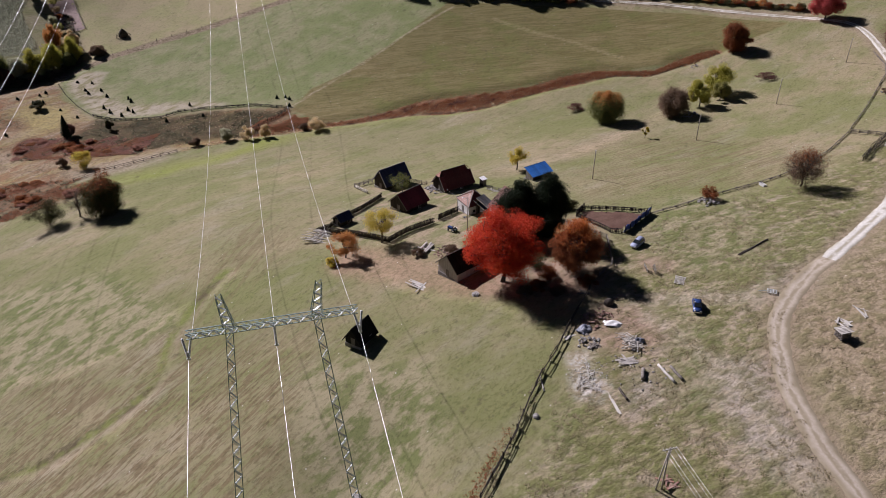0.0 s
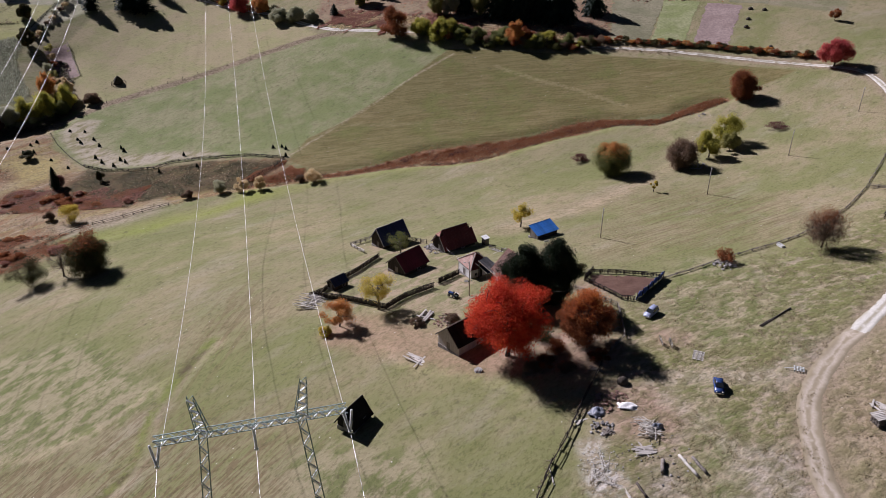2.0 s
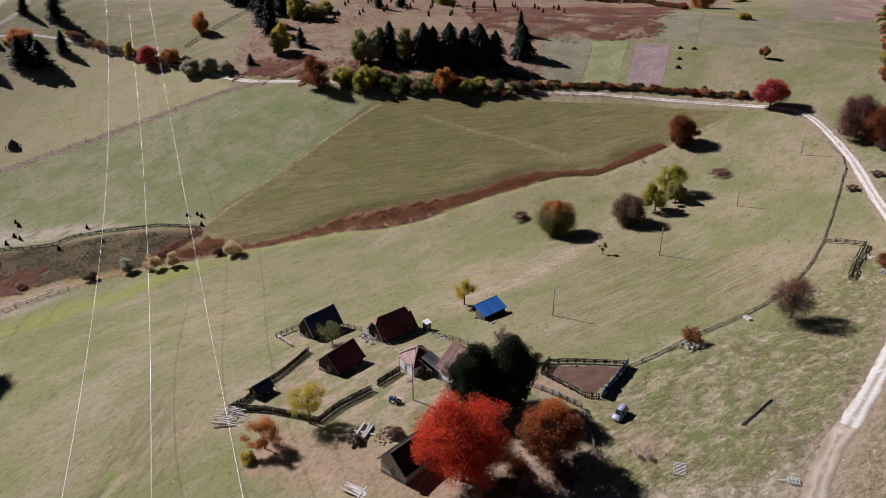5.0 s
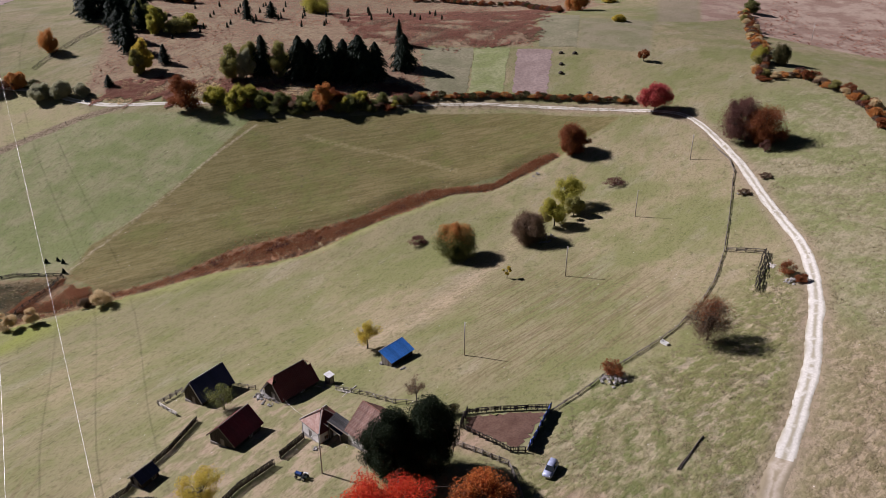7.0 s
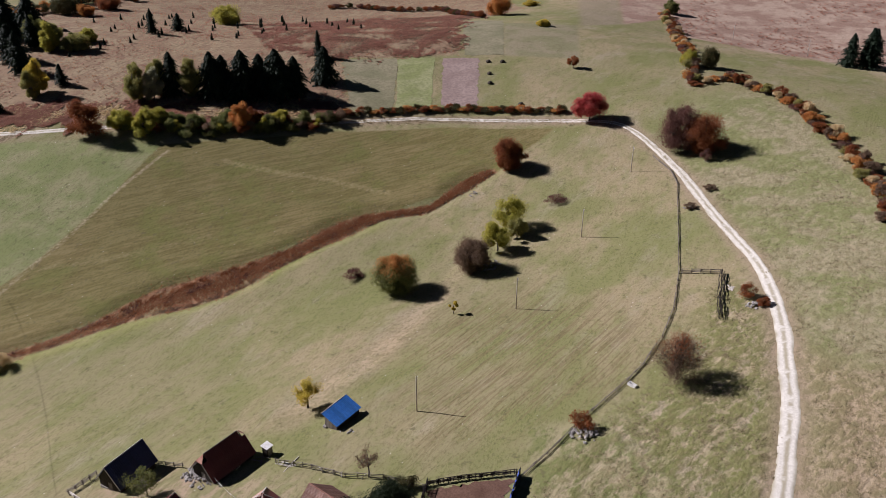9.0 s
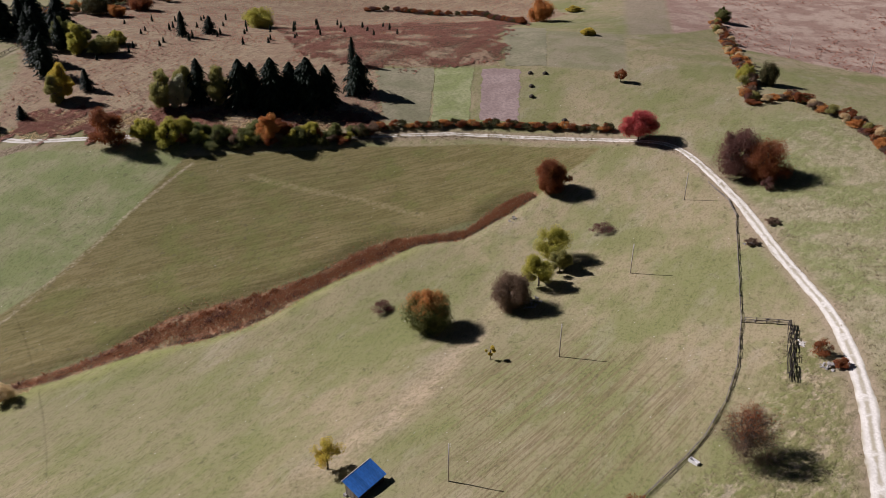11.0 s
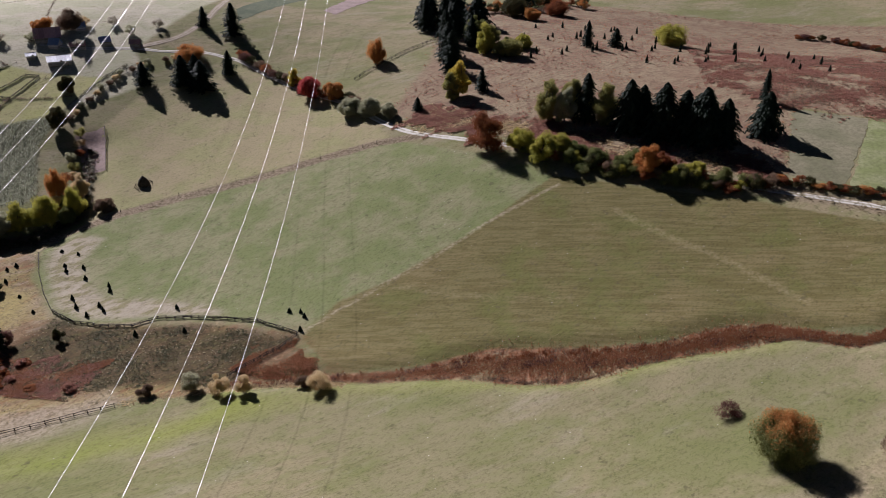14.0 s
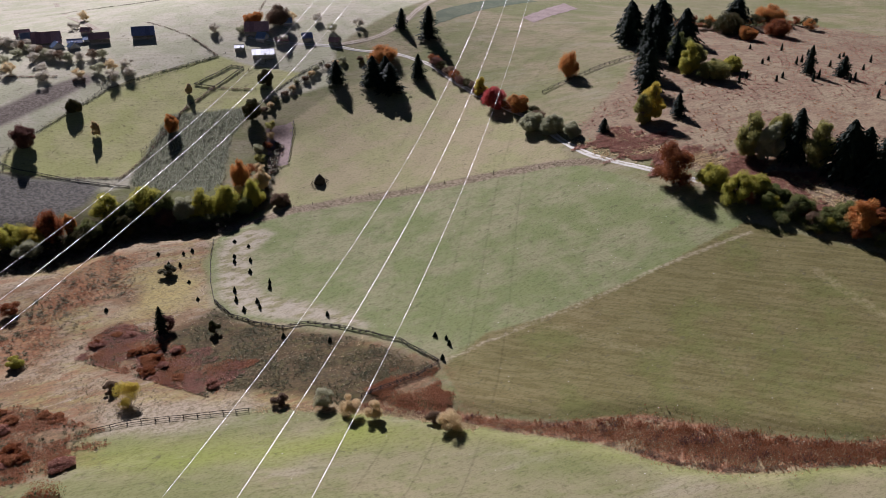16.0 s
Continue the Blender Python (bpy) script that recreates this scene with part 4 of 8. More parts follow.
FRAME = mesh("window_frame", *join(box_data(-0.08, -0.02, -0.08, 0, 0.08, 0.78), box_data(0.7, -0.02, -0.08, 0.78, 0.08, 0.78), box_data(0, -0.02, -0.08, 0.7, 0.08, 0),
                                   box_data(0, -0.02, 0.7, 0.7, 0.08, 0.78), box_data(0.32, -0.02, 0, 0.38, 0.05, 0.7)), WOOD_PALE)


def gabled(name, x, y, turn, length, half, eave, ridge, roof, wall, label, category="barn", over=0.45, hip=0.0, panel=1.1, cap=WOOD_GREY, foot=STONE, group="farm buildings", door_side=True):
    """A small building with a steep gabled roof. Its ridge runs along its own x; hip cuts the gables' tops off."""
    root = thing(name, at(x, y, turn), label, category, group)
    hw, hl = half - over * 0.9, length / 2 - over
    t = 0.16
    ins = 0.12
    part("foundation", mesh("foundation", *box_data(-hl - 0.1, -hw - 0.1, -0.9, hl + 0.1, hw + 0.1, 0.35), foot), root, "rough stone footing")
    slope_at_wall = (ridge - eave) / half
    wall_top = eave + slope_at_wall * (half - hw) - 0.10
    side = wall_mesh("wall", 2 * hl, wall_top, wall_top, t, wall)
    part("wall", side, root, m=pose(-hl, -hw, 0.05))
    part("wall", side, root, m=pose(hl, hw, 0.05, 0, 0, 180))
    gab = wall_mesh("gable_wall", 2 * hw - 2 * t, wall_top, wall_top, t, wall, ridge - 0.22 - hip * 0.5)
    part("gable_wall", gab, root, m=pose(-hl, hw - t, 0.05, 0, 0, -90))
    part("gable_wall", gab, root, m=pose(hl, -hw + t, 0.05, 0, 0, 90))
    run = math.hypot(half, ridge - eave)
    tilt = math.degrees(math.atan2(ridge - eave, half))
    n = max(3, round(length / panel))
    wide = length / n
    data = panel_mesh("roof_panel", wide - 0.02, run, 0.05, roof)
    for s in (1, -1):
        for i in range(n):
            m = pose(-length / 2 + i * wide, 0, ridge, 0, 0, 0) if s < 0 else pose(-length / 2 + (i + 1) * wide, 0, ridge, 0, 0, 180)
            ends = i in (0, n - 1)
            short = hip if ends else 0.0
            m = m @ pose(0, 0, 0, 0, 0, -90) @ pose(0, 0, 0, 0, tilt, 0)
            if short:
                m = m @ Matrix.Translation((short * 0.9, 0, 0)) @ Matrix.Diagonal(((run - short * 0.9) / run, 1, 1, 1))
            part("roof_panel", data, root, m=m)
    if hip:
        w = length / n
        for s in (-1, 1):
            d = hip * 0.9 * math.cos(radians(tilt))
            z = ridge - hip * 0.9 * math.sin(radians(tilt))
            xo, xi = s * (length / 2 + 0.1), s * (length / 2 - w)
            v = [(xo, -d * 1.05, z), (xo, d * 1.05, z), (xi, 0, ridge + 0.03)]
            v += [(a, b, c - 0.07) for a, b, c in v]
            # hip ends coloured lighter than the roof, as if in sunlight
            part("hip", mesh("hip", v, [(0, 1, 2), (5, 4, 3), (0, 3, 4, 1), (1, 4, 5, 2), (2, 5, 3, 0)], TILE), root, "small hipped gable end, its sunlit look put into a paler tile colour")
    inner = hip and length / n
    rm = mesh("ridge_cap", *tube([(-length / 2 + inner, 0, ridge + 0.05), (length / 2 - inner, 0, ridge + 0.05)], [0.11, 0.11], 6), cap)
    part("ridge_cap", rm, root)
    for s in (-1, 1):
        for e in (-1, 1):
            bm, ln = between((s * (length / 2 + 0.03), e * half, eave - 0.02), (s * (length / 2 + 0.03), e * hip * 0.5, ridge - hip * 0.9 - 0.02))
            part("barge_board", bar_mesh("barge_board", 0.06, 0.2, cap), root, m=bm @ Matrix.Diagonal((1, 1, ln, 1)))
    if door_side:
        part("door", DOOR, root, "grey plank door", pose(-hl - 0.04, 0.5, 0.1, 0, 0, -90))
        part("window", SHUTTER, root, "small dark window", pose(0.4, -hw - 0.05, 0.75))
        part("window_frame", FRAME, root, "", pose(0.4, -hw - 0.06, 0.75))
    return root


gabled("barn", -14.11, 195.94, 40.5, 8.8, 3.2, 1.8, 5.75, ROOF_NAVY, WOOD_DARK, "dark plank barn with a steep navy metal roof", cap=RIDGE)
gabled("barn", -8.61, 175.8, 45.5, 7.85, 3.5, 1.7, 4.9, ROOF_MAROON, WOOD_DARK, "plank barn with a maroon metal roof and pale sill beams")
gabled("barn", 2.66, 189.05, 33.7, 9.8, 3.3, 1.4, 5.7, ROOF_BROWN, WOOD_DARK, "stone-footed barn with a dark brown-red half-hipped roof", hip=1.5)
gabled("shed", -24.6, 168.8, 45, 4.2, 1.7, 1.5, 3.0, ROOF_NAVY, WOOD_DARK, "tiny dark shed with a navy roof beside the garden fence", "shed", over=0.25, panel=0.8)
gabled("barn", 4.2, 138.4, 42, 9.5, 3.3, 2.3, 5.4, ROOF_BLACK, WOOD_POLE, "weathered grey plank barn with a black roof under the red tree", panel=1.0)
gabled("hut", -15.5, 118.1, 58, 5.4, 2.2, 0.9, 4.1, ROOF_BLACK, ROOF_BLACK, "lone black hut with a steep tarred roof in the meadow", "hut", panel=0.9, cap=ROOF_BLACK)
gabled("house", 16.8, 162.6, -58.6, 9, 4.6, 2.3, 6.3, TILE_PALE, LIME, "long house with a faded red tile roof behind the pines", "house", panel=0.55, cap=TILE)


def hipped_house(x, y, turn):
    root = thing("house", at(x, y, turn), "small white limewashed house with a hipped tile roof", "house", "farm buildings")
    hl, e, r = 2.8, 2.9, 5.2
    part("foundation", mesh("foundation", *box_data(-hl - 0.1, -hl - 0.1, -0.9, hl + 0.1, hl + 0.1, 0.3), STONE), root)
    side = wall_mesh("wall", 2 * hl, e, e, 0.3, LIME)
    for i in range(4):
        part("wall", side, root, m=pose(0, 0, 0, 0, 0, 90 * i) @ pose(-hl + (0.0 if i % 2 == 0 else 0.0), -hl, 0.02))
    o = hl + 0.25
    # one tile roof: sunward slopes coloured pale, shaded slopes dark brown-red
    for i, mat in enumerate((ROOF_BROWN, ROOF_BROWN, TILE_PALE, TILE_PALE)):
        v = [(-o, -o, e - 0.15), (o, -o, e - 0.15), (0.35, -0.02, r), (-0.35, -0.02, r)]
        v += [(a, b + 0.03, c - 0.1) for a, b, c in v]
        part("roof_slope", mesh("roof_slope", v, [(0, 1, 2, 3), (7, 6, 5, 4), (0, 4, 5, 1), (1, 5, 6, 2), (2, 6, 7, 3), (3, 7, 4, 0)], mat), root, m=pose(0, 0, 0, 0, 0, 90 * i))
    cap = bar_mesh("ridge_tile", 0.16, 0.1, RIDGE)
    for i in range(4):
        m, ln = between((-o, -o, e - 0.1), (-0.3, -0.3, r + 0.04))
        part("ridge_tile", cap, root, "pale hip tiles", pose(0, 0, 0, 0, 0, 90 * i) @ m @ Matrix.Diagonal((1, 1, ln, 1)))
    part("door", DOOR, root, "dark plank door", pose(-hl - 0.04, 0.6, 0.1, 0, 0, -90))
    for dy in (-1.8, 1.2):
        part("window", SHUTTER, root, "small dark window", pose(dy, -hl - 0.05, 1.0))
        part("window_frame", FRAME, root, "", pose(dy, -hl - 0.06, 1.0))


hipped_house(7.3, 169.8, 29)


def leaning_roof(x, y, turn, a, b, h0, h1, mat, label):
    """A pent roof on posts."""
    root = thing("lean_to", at(x, y, turn), label, "lean-to", "farm buildings")
    run, tilt = math.hypot(b, h1 - h0), math.degrees(math.atan2(h1 - h0, b))
    n = max(2, round(a / 0.9))
    data = panel_mesh("roof_panel", a / n - 0.02, run, 0.04, mat)
    for i in range(n):
        part("roof_panel", data, root, m=pose(-a / 2 + i * a / n, b / 2, h1) @ pose(0, 0, 0, 0, 0, -90) @ pose(0, 0, 0, 0, tilt, 0))
    post = bar_mesh("post", 0.15, 0.15, WOOD_GREY)
    for sx in (-1, 1):
        for yy, hh in ((-b / 2 + 0.3, h0), (b / 2 - 0.2, h1)):
            part("post", post, root, m=pose(sx * (a / 2 - 0.2), yy, -0.3) @ Matrix.Diagonal((1, 1, hh + 0.2, 1)))
    part("wall", wall_mesh("wall", a - 0.2, h1 - 0.15, h1 - 0.15, 0.1, WOOD_DARK), root, m=pose(-a / 2 + 0.1, b / 2 - 0.15, 0))
    beam = bar_mesh("edge_board", 0.1, 0.16, WOOD_PALE)
    m, ln = between((-a / 2, b / 2, h1 + 0.1), (-a / 2, -b / 2, h0 + 0.1))
    part("edge_board", beam, root, "pale edge board", m @ Matrix.Diagonal((1, 1, ln, 1)))


leaning_roof(9.0, 167.0, 40, 1.8, 4.6, 2.0, 3.1, ROOF_NAVY, "navy sheet-metal lean-to against the white house")
leaning_roof(10.7, 166.0, 50, 3.0, 5.0, 1.8, 3.9, ROOF_GREY, "grey corrugated lean-to between the houses")


def pent_shed(x, y, turn, a, b, h0, h1):
    """A plank shed under one shallow sheet-metal slope, on low stones."""
    root = thing("shed", at(x, y, turn), "low plank shed with a bright blue metal roof in the pasture", "shed", "farm buildings")
    run, tilt = math.hypot(b, h1 - h0), math.degrees(math.atan2(h1 - h0, b))
    n = round(a / 1.1)
    data = panel_mesh("roof_panel", a / n - 0.02, run, 0.05, ROOF_BLUE)
    for i in range(n):
        part("roof_panel", data, root, m=pose(-a / 2 + i * a / n, b / 2, h1) @ pose(0, 0, 0, 0, 0, -90) @ pose(0, 0, 0, 0, tilt, 0))
    ha, hb, t = a / 2 - 0.4, b / 2 - 0.35, 0.12
    step = (h1 - h0) / b
    low, high = h0 + step * 0.35 - 0.06, h1 - step * 0.35 - 0.06
    part("wall", wall_mesh("wall", 2 * ha, low, low, t, WOOD_DARK), root, m=pose(-ha, -hb, 0))
    part("wall", wall_mesh("wall", 2 * ha, high, high, t, WOOD_DARK), root, m=pose(ha, hb, 0, 0, 0, 180))
    part("end_wall", wall_mesh("end_wall", 2 * hb - 2 * t, high, low, t, WOOD_GREY), root, "grey plank end wall", pose(-ha, hb - t, 0, 0, 0, -90))
    part("end_wall", wall_mesh("end_wall", 2 * hb - 2 * t, low, high, t, WOOD_GREY), root, "grey plank end wall", pose(ha, -hb + t, 0, 0, 0, 90))
    edge = bar_mesh("edge_board", 0.08, 0.18, WOOD_PALE)
    m, ln = between((-a / 2 - 0.05, b / 2 + 0.06, h1 + 0.02), (a / 2 + 0.05, b / 2 + 0.06, h1 + 0.02))
    part("edge_board", edge, root, "pale board along the upper edge", m @ Matrix.Diagonal((1, 1, ln, 1)))
    for sx in (-1, 1):
        for sy in (-1, 1):
            part("footing", mesh("footing", *box_data(-0.35, -0.35, -0.6, 0.35, 0.35, 0.18), STONE), root, "corner stone", pose(sx * ha, sy * hb, 0))
    part("door", DOOR, root, "grey plank door", pose(-ha - 0.05, 0.5, 0.1, 0, 0, -90))


pent_shed(25.76, 192.2, 34, 7.2, 3.8, 1.6, 3.1)


def outhouse(x, y):
    root = thing("outhouse", at(x, y, 35), "narrow plank outhouse with a pale roof", "outhouse", "farm buildings")
    side = wall_mesh("wall", 1.3, 2.0, 2.0, 0.06, WOOD_DARK)
    for i in range(4):
        part("wall", side, root, m=pose(0, 0, 0, 0, 0, 90 * i) @ pose(-0.65, -0.65, 0))
    v, f = box_data(-0.85, -0.85, 0, 0.85, 0.85, 0.08)
    part("roof", mesh("roof", v, f, SHEET_WHITE), root, "pale sheet roof", pose(0, 0, 2.1, 8, 0, 0))
    part("door", DOOR, root, "", pose(-0.5, -0.74, 0.1))


outhouse(10.6, 188.3)

# ---- trees and shrubs ----
def scatter_leaves(rng, centres, radii, count, size, flat=1.0):
    """Corners of many small leaf sprays, gathered in clumps round the centres."""
    pick = rng.integers(0, len(centres), count)
    d = rng.normal(size=(count, 3))
    d /= np.linalg.norm(d, axis=1)[:, None]
    r = rng.random(count) ** 0.45
    p = centres[pick] + d * r[:, None] * radii[pick][:, None] * np.array([1, 1, flat])
    u = rng.normal(size=(count, 3))
    u /= np.linalg.norm(u, axis=1)[:, None]
    w = np.cross(u, d * 0.6 + rng.normal(size=(count, 3)) * 0.5)
    w /= np.linalg.norm(w, axis=1)[:, None] + 1e-6
    s = size * rng.uniform(0.6, 1.35, count)[:, None]
    return np.stack([p - u * s * 0.5, p + w * s * 0.36, p + u * s * 0.6, p - w * s * 0.36], 1)


def limb(rng, a, b, r0, r1, bend=0.15, steps=4):
    a, b = np.array(a, float), np.array(b, float)
    ln = np.linalg.norm(b - a)
    off = rng.normal(size=3) * ln * bend
    pts, rad = [], []
    for i in range(steps + 1):
        t = i / steps
        pts.append(a + (b - a) * t + off * math.sin(math.pi * t) + np.array([0, 0, ln * 0.08 * math.sin(math.pi * t)]))
        rad.append(r0 + (r1 - r0) * t)
    return tube(pts, rad, 5)


def crown_centres(rng, n, w, lo, h, shape=1.0):
    """Clump centres in an uneven, lobed crown between heights lo and h."""
    out = []
    turn_a, turn_b = rng.uniform(0, 6.283, 2)
    while len(out) < n:
        d = rng.normal(size=3)
        d /= np.linalg.norm(d)
        a = math.atan2(d[1], d[0])
        lobe = 1.0 + 0.09 * math.sin(3 * a + turn_a + 2 * d[2]) + 0.06 * math.sin(5 * a + turn_b - 3 * d[2])
        q = d * rng.uniform(0.40, 1.0) ** 0.6 * lobe
        zz = min(1.08, max(0.0, (q[2] + 1) / 2))
        narrow = 1.0 - (0.35 * max(0.0, zz - 0.55) * 2 * shape)
        out.append((q[0] * w / 2 * narrow * rng.uniform(0.78, 1.08), q[1] * w / 2 * narrow * rng.uniform(0.78, 1.08), lo + zz * (h - lo) * rng.uniform(0.88, 1.0)))
    return np.array(out)


TREE_CACHE = {}


def broadleaf(name, x, y, h, w, leaf, label, seed=1, dense=1.0, leaf_size=0.42, lo=0.16, clumps=34, bark=BARK, share=None, turn=0.0, category="tree", group="", twigs=0.0, shape=1.0, clump=1.0, tip=None):
    """A leafy tree: tapered trunk, limbs to the clumps, and a crown of small sprays. Trees with the same share key use one mesh, scaled."""
    root = thing(name, at(x, y, turn, -0.05), label, category, group)
    h, w = h * 1.06, w * 1.16
    key = (share, leaf.name) if share else None
    if key and key in TREE_CACHE:
        trunk, crown, top, h0, w0 = TREE_CACHE[key]
    else:
        rng = np.random.default_rng(seed)
        h0, w0 = h, w
        cs = crown_centres(rng, clumps, w * 0.86, h * lo, h * 0.95, shape)
        rad = rng.uniform(0.09, 0.20, clumps) * w * clump
        tr = max(0.06, 0.022 * h)
        fork = h * (lo + 0.22)
        pieces = [tube([(0, 0, -0.3), (0.02 * w, 0, h * lo * 0.6), (0.0, 0.02 * w, fork), (0.02 * w, 0.01 * w, h * 0.78)], [tr * 1.35, tr, tr * 0.75, tr * 0.2], 7)]
        for c in cs[: int(clumps * (1.0 if twigs else 0.6))]:
            z0 = min(fork * rng.uniform(0.55, 1.15), c[2] * 0.9)
            pieces.append(limb(rng, (0, 0, z0), c, tr * 0.45, tr * 0.08))
            for _ in range(int(twigs)):
                e = c + rng.normal(size=3) * w * 0.11
                pieces.append(limb(rng, c * 0.75 + np.array([0, 0, z0]) * 0.25, e, tr * 0.12, tr * 0.03, 0.1, 2))
        trunk = mesh("trunk", *join(*pieces), bark, True)
        sprays = scatter_leaves(rng, cs, rad, int(3200 * dense * (1.5 if leaf_size < 0.3 else 4.2)), leaf_size * (0.86 if leaf_size < 0.3 else 0.56))
        # larger sprays hidden inside the crown, added to block sun and deepen its shadow
        shade_core = scatter_leaves(rng, cs * np.array([0.8, 0.8, 0.94]), rad * 0.8, int(len(sprays) * 0.06), leaf_size * (1.9 if dense > 1.2 else 1.0))
        sprays = np.concatenate([sprays, shade_core])
        top = None
        # tip: turning leaves on the upper, sunward side; their colour also paints the sunlight
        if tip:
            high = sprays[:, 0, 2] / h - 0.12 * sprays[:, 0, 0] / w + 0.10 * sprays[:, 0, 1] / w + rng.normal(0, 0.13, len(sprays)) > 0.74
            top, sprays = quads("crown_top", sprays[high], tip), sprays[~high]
        crown = quads("crown", sprays, leaf)
        if key:
            TREE_CACHE[key] = (trunk, crown, top, h0, w0)
    s = Matrix.Diagonal((w / w0, w / w0, h / h0, 1))
    part("trunk", trunk, root, m=s)
    part("crown", crown, root, m=s)
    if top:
        part("crown_top", top, root, "top of turning leaves with the sunlit tone in their colour", s)
    return root


def conifer(x, y, h, w, label, seed=1, mat=None, share=None, turn=0.0, dense=1.0, name="spruce", group="", droop=0.35, fat=0.62):
    root = thing(name, at(x, y, turn, -0.05), label, "tree", group)
    mat = mat or NEEDLES
    key = (share, mat.name) if share else None
    if key and key in TREE_CACHE:
        trunk, crown, h0, w0 = TREE_CACHE[key]
    else:
        rng = np.random.default_rng(seed)
        h0, w0 = h, w
        trunk = mesh("trunk", *tube([(0, 0, -0.3), (0, 0, h * 0.5), (0, 0, h * 0.97)], [h * 0.02, h * 0.012, h * 0.002], 7), BARK, True)
        out = []
        n = int(190 * dense)
        for i in range(n):
            t = (i + rng.random()) / n
            z = h * (0.06 + 0.93 * t)
            ln = w / 2 * ((1 - t ** 1.7) ** (fat + 0.35)) * rng.uniform(0.62, 1.12) * (1 + 0.13 * math.sin(t * 19 + i * 2.399)) + 0.12
            a = i * 2.399 + rng.uniform(-0.3, 0.3)
            d = np.array([math.cos(a), math.sin(a), 0])
            side = np.array([-d[1], d[0], 0])
            m = 14
            for j in range(m):
                q = (j + rng.random()) / m
                p = d * ln * q + np.array([0, 0, z - droop * ln * q * q + 0.12 * ln * q])
                s = (0.50 + 0.40 * (1 - q)) * (0.17 * ln + 0.035 * w + 0.16)
                lean = rng.uniform(-0.9, 0.9)
                flat = side * math.cos(lean) + np.array([0, 0, math.sin(lean)])
                hang = np.array([0, 0, -s * rng.uniform(0.35, 0.9)])
                o = side * rng.uniform(-0.6, 0.6) * s
                tip = p + d * s * rng.uniform(0.5, 0.9) + hang
                out.append([p + o - flat * s * 0.55, tip + o * 1.2, p + o + flat * s * 0.55, p + o - d * s * 0.35 + np.array([0, 0, s * 0.35])])
        crown = quads("crown", np.array(out), mat)
        if key:
            TREE_CACHE[key] = (trunk, crown, h0, w0)
    s = Matrix.Diagonal((w / w0, w / w0, h / h0, 1))
    part("trunk", trunk, root, m=s)
    part("crown", crown, root, m=s)
    return root


def shrub(x, y, h, w, leaf, label, seed=1, dense=1.0, share=None, leaf_size=0.32, group="", turn=0.0, name="shrub"):
    """A shrub: several stems from the ground and clumps of leaves down to the grass."""
    root = thing(name, at(x, y, turn, -0.05), label, "shrub", group)
    h, w = h * 1.1, w * 1.15
    key = (share, leaf.name, "shrub") if share else None
    if key and key in TREE_CACHE:
        stems, crown, h0, w0 = TREE_CACHE[key]
    else:
        rng = np.random.default_rng(seed)
        h0, w0 = h, w
        cs = crown_centres(rng, 14, w * 0.8, h * 0.12, h * 0.9)
        stems = mesh("stem", *join(*[limb(rng, (rng.uniform(-0.1, 0.1) * w, rng.uniform(-0.1, 0.1) * w, -0.1), c, 0.05, 0.012) for c in cs]), BARK_GREY)
        crown = quads("foliage", scatter_leaves(rng, cs, rng.uniform(0.13, 0.24, 14) * w, int(2800 * dense), leaf_size * 0.64, min(1.0, h / w)), leaf)
        if key:
            TREE_CACHE[key] = (stems, crown, h0, w0)
    s = Matrix.Diagonal((w / w0, w / w0, h / h0, 1))
    part("stem", stems, root, m=s)
    part("foliage", crown, root, m=s)
    return root


# the farm's trees
broadleaf("maple_tree", 12.0, 132.5, 16.5, 15.5, L_RED, "large scarlet autumn tree over the grey barn", 11, 10.0, 0.28, 0.16, 120, clump=0.78, twigs=1, shape=0.7)
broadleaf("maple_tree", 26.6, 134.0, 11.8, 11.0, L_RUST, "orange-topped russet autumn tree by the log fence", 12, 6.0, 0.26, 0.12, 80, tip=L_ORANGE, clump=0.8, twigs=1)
broadleaf("pine", 16.4, 151.5, 13.6, 9.6, NEEDLES_LIT, "tall dark pine standing close behind the red tree", 13, 6.5, 0.36, 0.03, 90, shape=2.0)
broadleaf("pine", 22.8, 151.0, 15.2, 9.8, NEEDLES_LIT, "dark bushy pine beside the tiled house", 14, 6.5, 0.36, 0.03, 90, shape=2.0)
broadleaf("fruit_tree", -14.0, 155.0, 8.6, 7.4, L_YELLOW, "yellow-leaved fruit tree inside the garden fence", 15, 0.55, 0.34, 0.3, 30, clump=0.9)
broadleaf("fruit_tree", -21.8, 149.5, 6.2, 7.0, L_AMBER, "amber-leaved fruit tree outside the garden", 16, 0.6, 0.34, 0.2, 26)
broadleaf("fruit_tree", -11.0, 187.5, 6.0, 6.4, L_GREEN, "thin grey-green tree between two barns", 17, 0.4, 0.28, 0.15, 26, bark=BARK_GREY, twigs=2)
broadleaf("fruit_tree", 20.7, 201.2, 7.0, 5.4, L_YELLOW, "small yellow tree beside the blue shed", 18, 0.5, 0.34, 0.3, 24)
broadleaf("fruit_tree", 25.3, 171.5, 6.2, 4.2, L_BROWN, "thin half-bare tree by the back fence", 19, 0.16, 0.28, 0.3, 18, bark=BARK_GREY, twigs=3)
shrub(30.0, 165.2, 2.4, 4.2, L_DARK, "dark bush by the pen's gate", 20)
shrub(-24.5, 146.5, 2.0, 2.8, L_YELLOW, "low yellow bush under the amber tree", 21)
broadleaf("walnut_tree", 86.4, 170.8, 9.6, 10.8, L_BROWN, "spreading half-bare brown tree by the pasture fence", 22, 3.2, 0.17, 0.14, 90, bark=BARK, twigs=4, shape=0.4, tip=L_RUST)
shrub(63.5, 166.0, 3.2, 4.4, L_RUST, "red-leaved bush growing on a stone heap", 23)
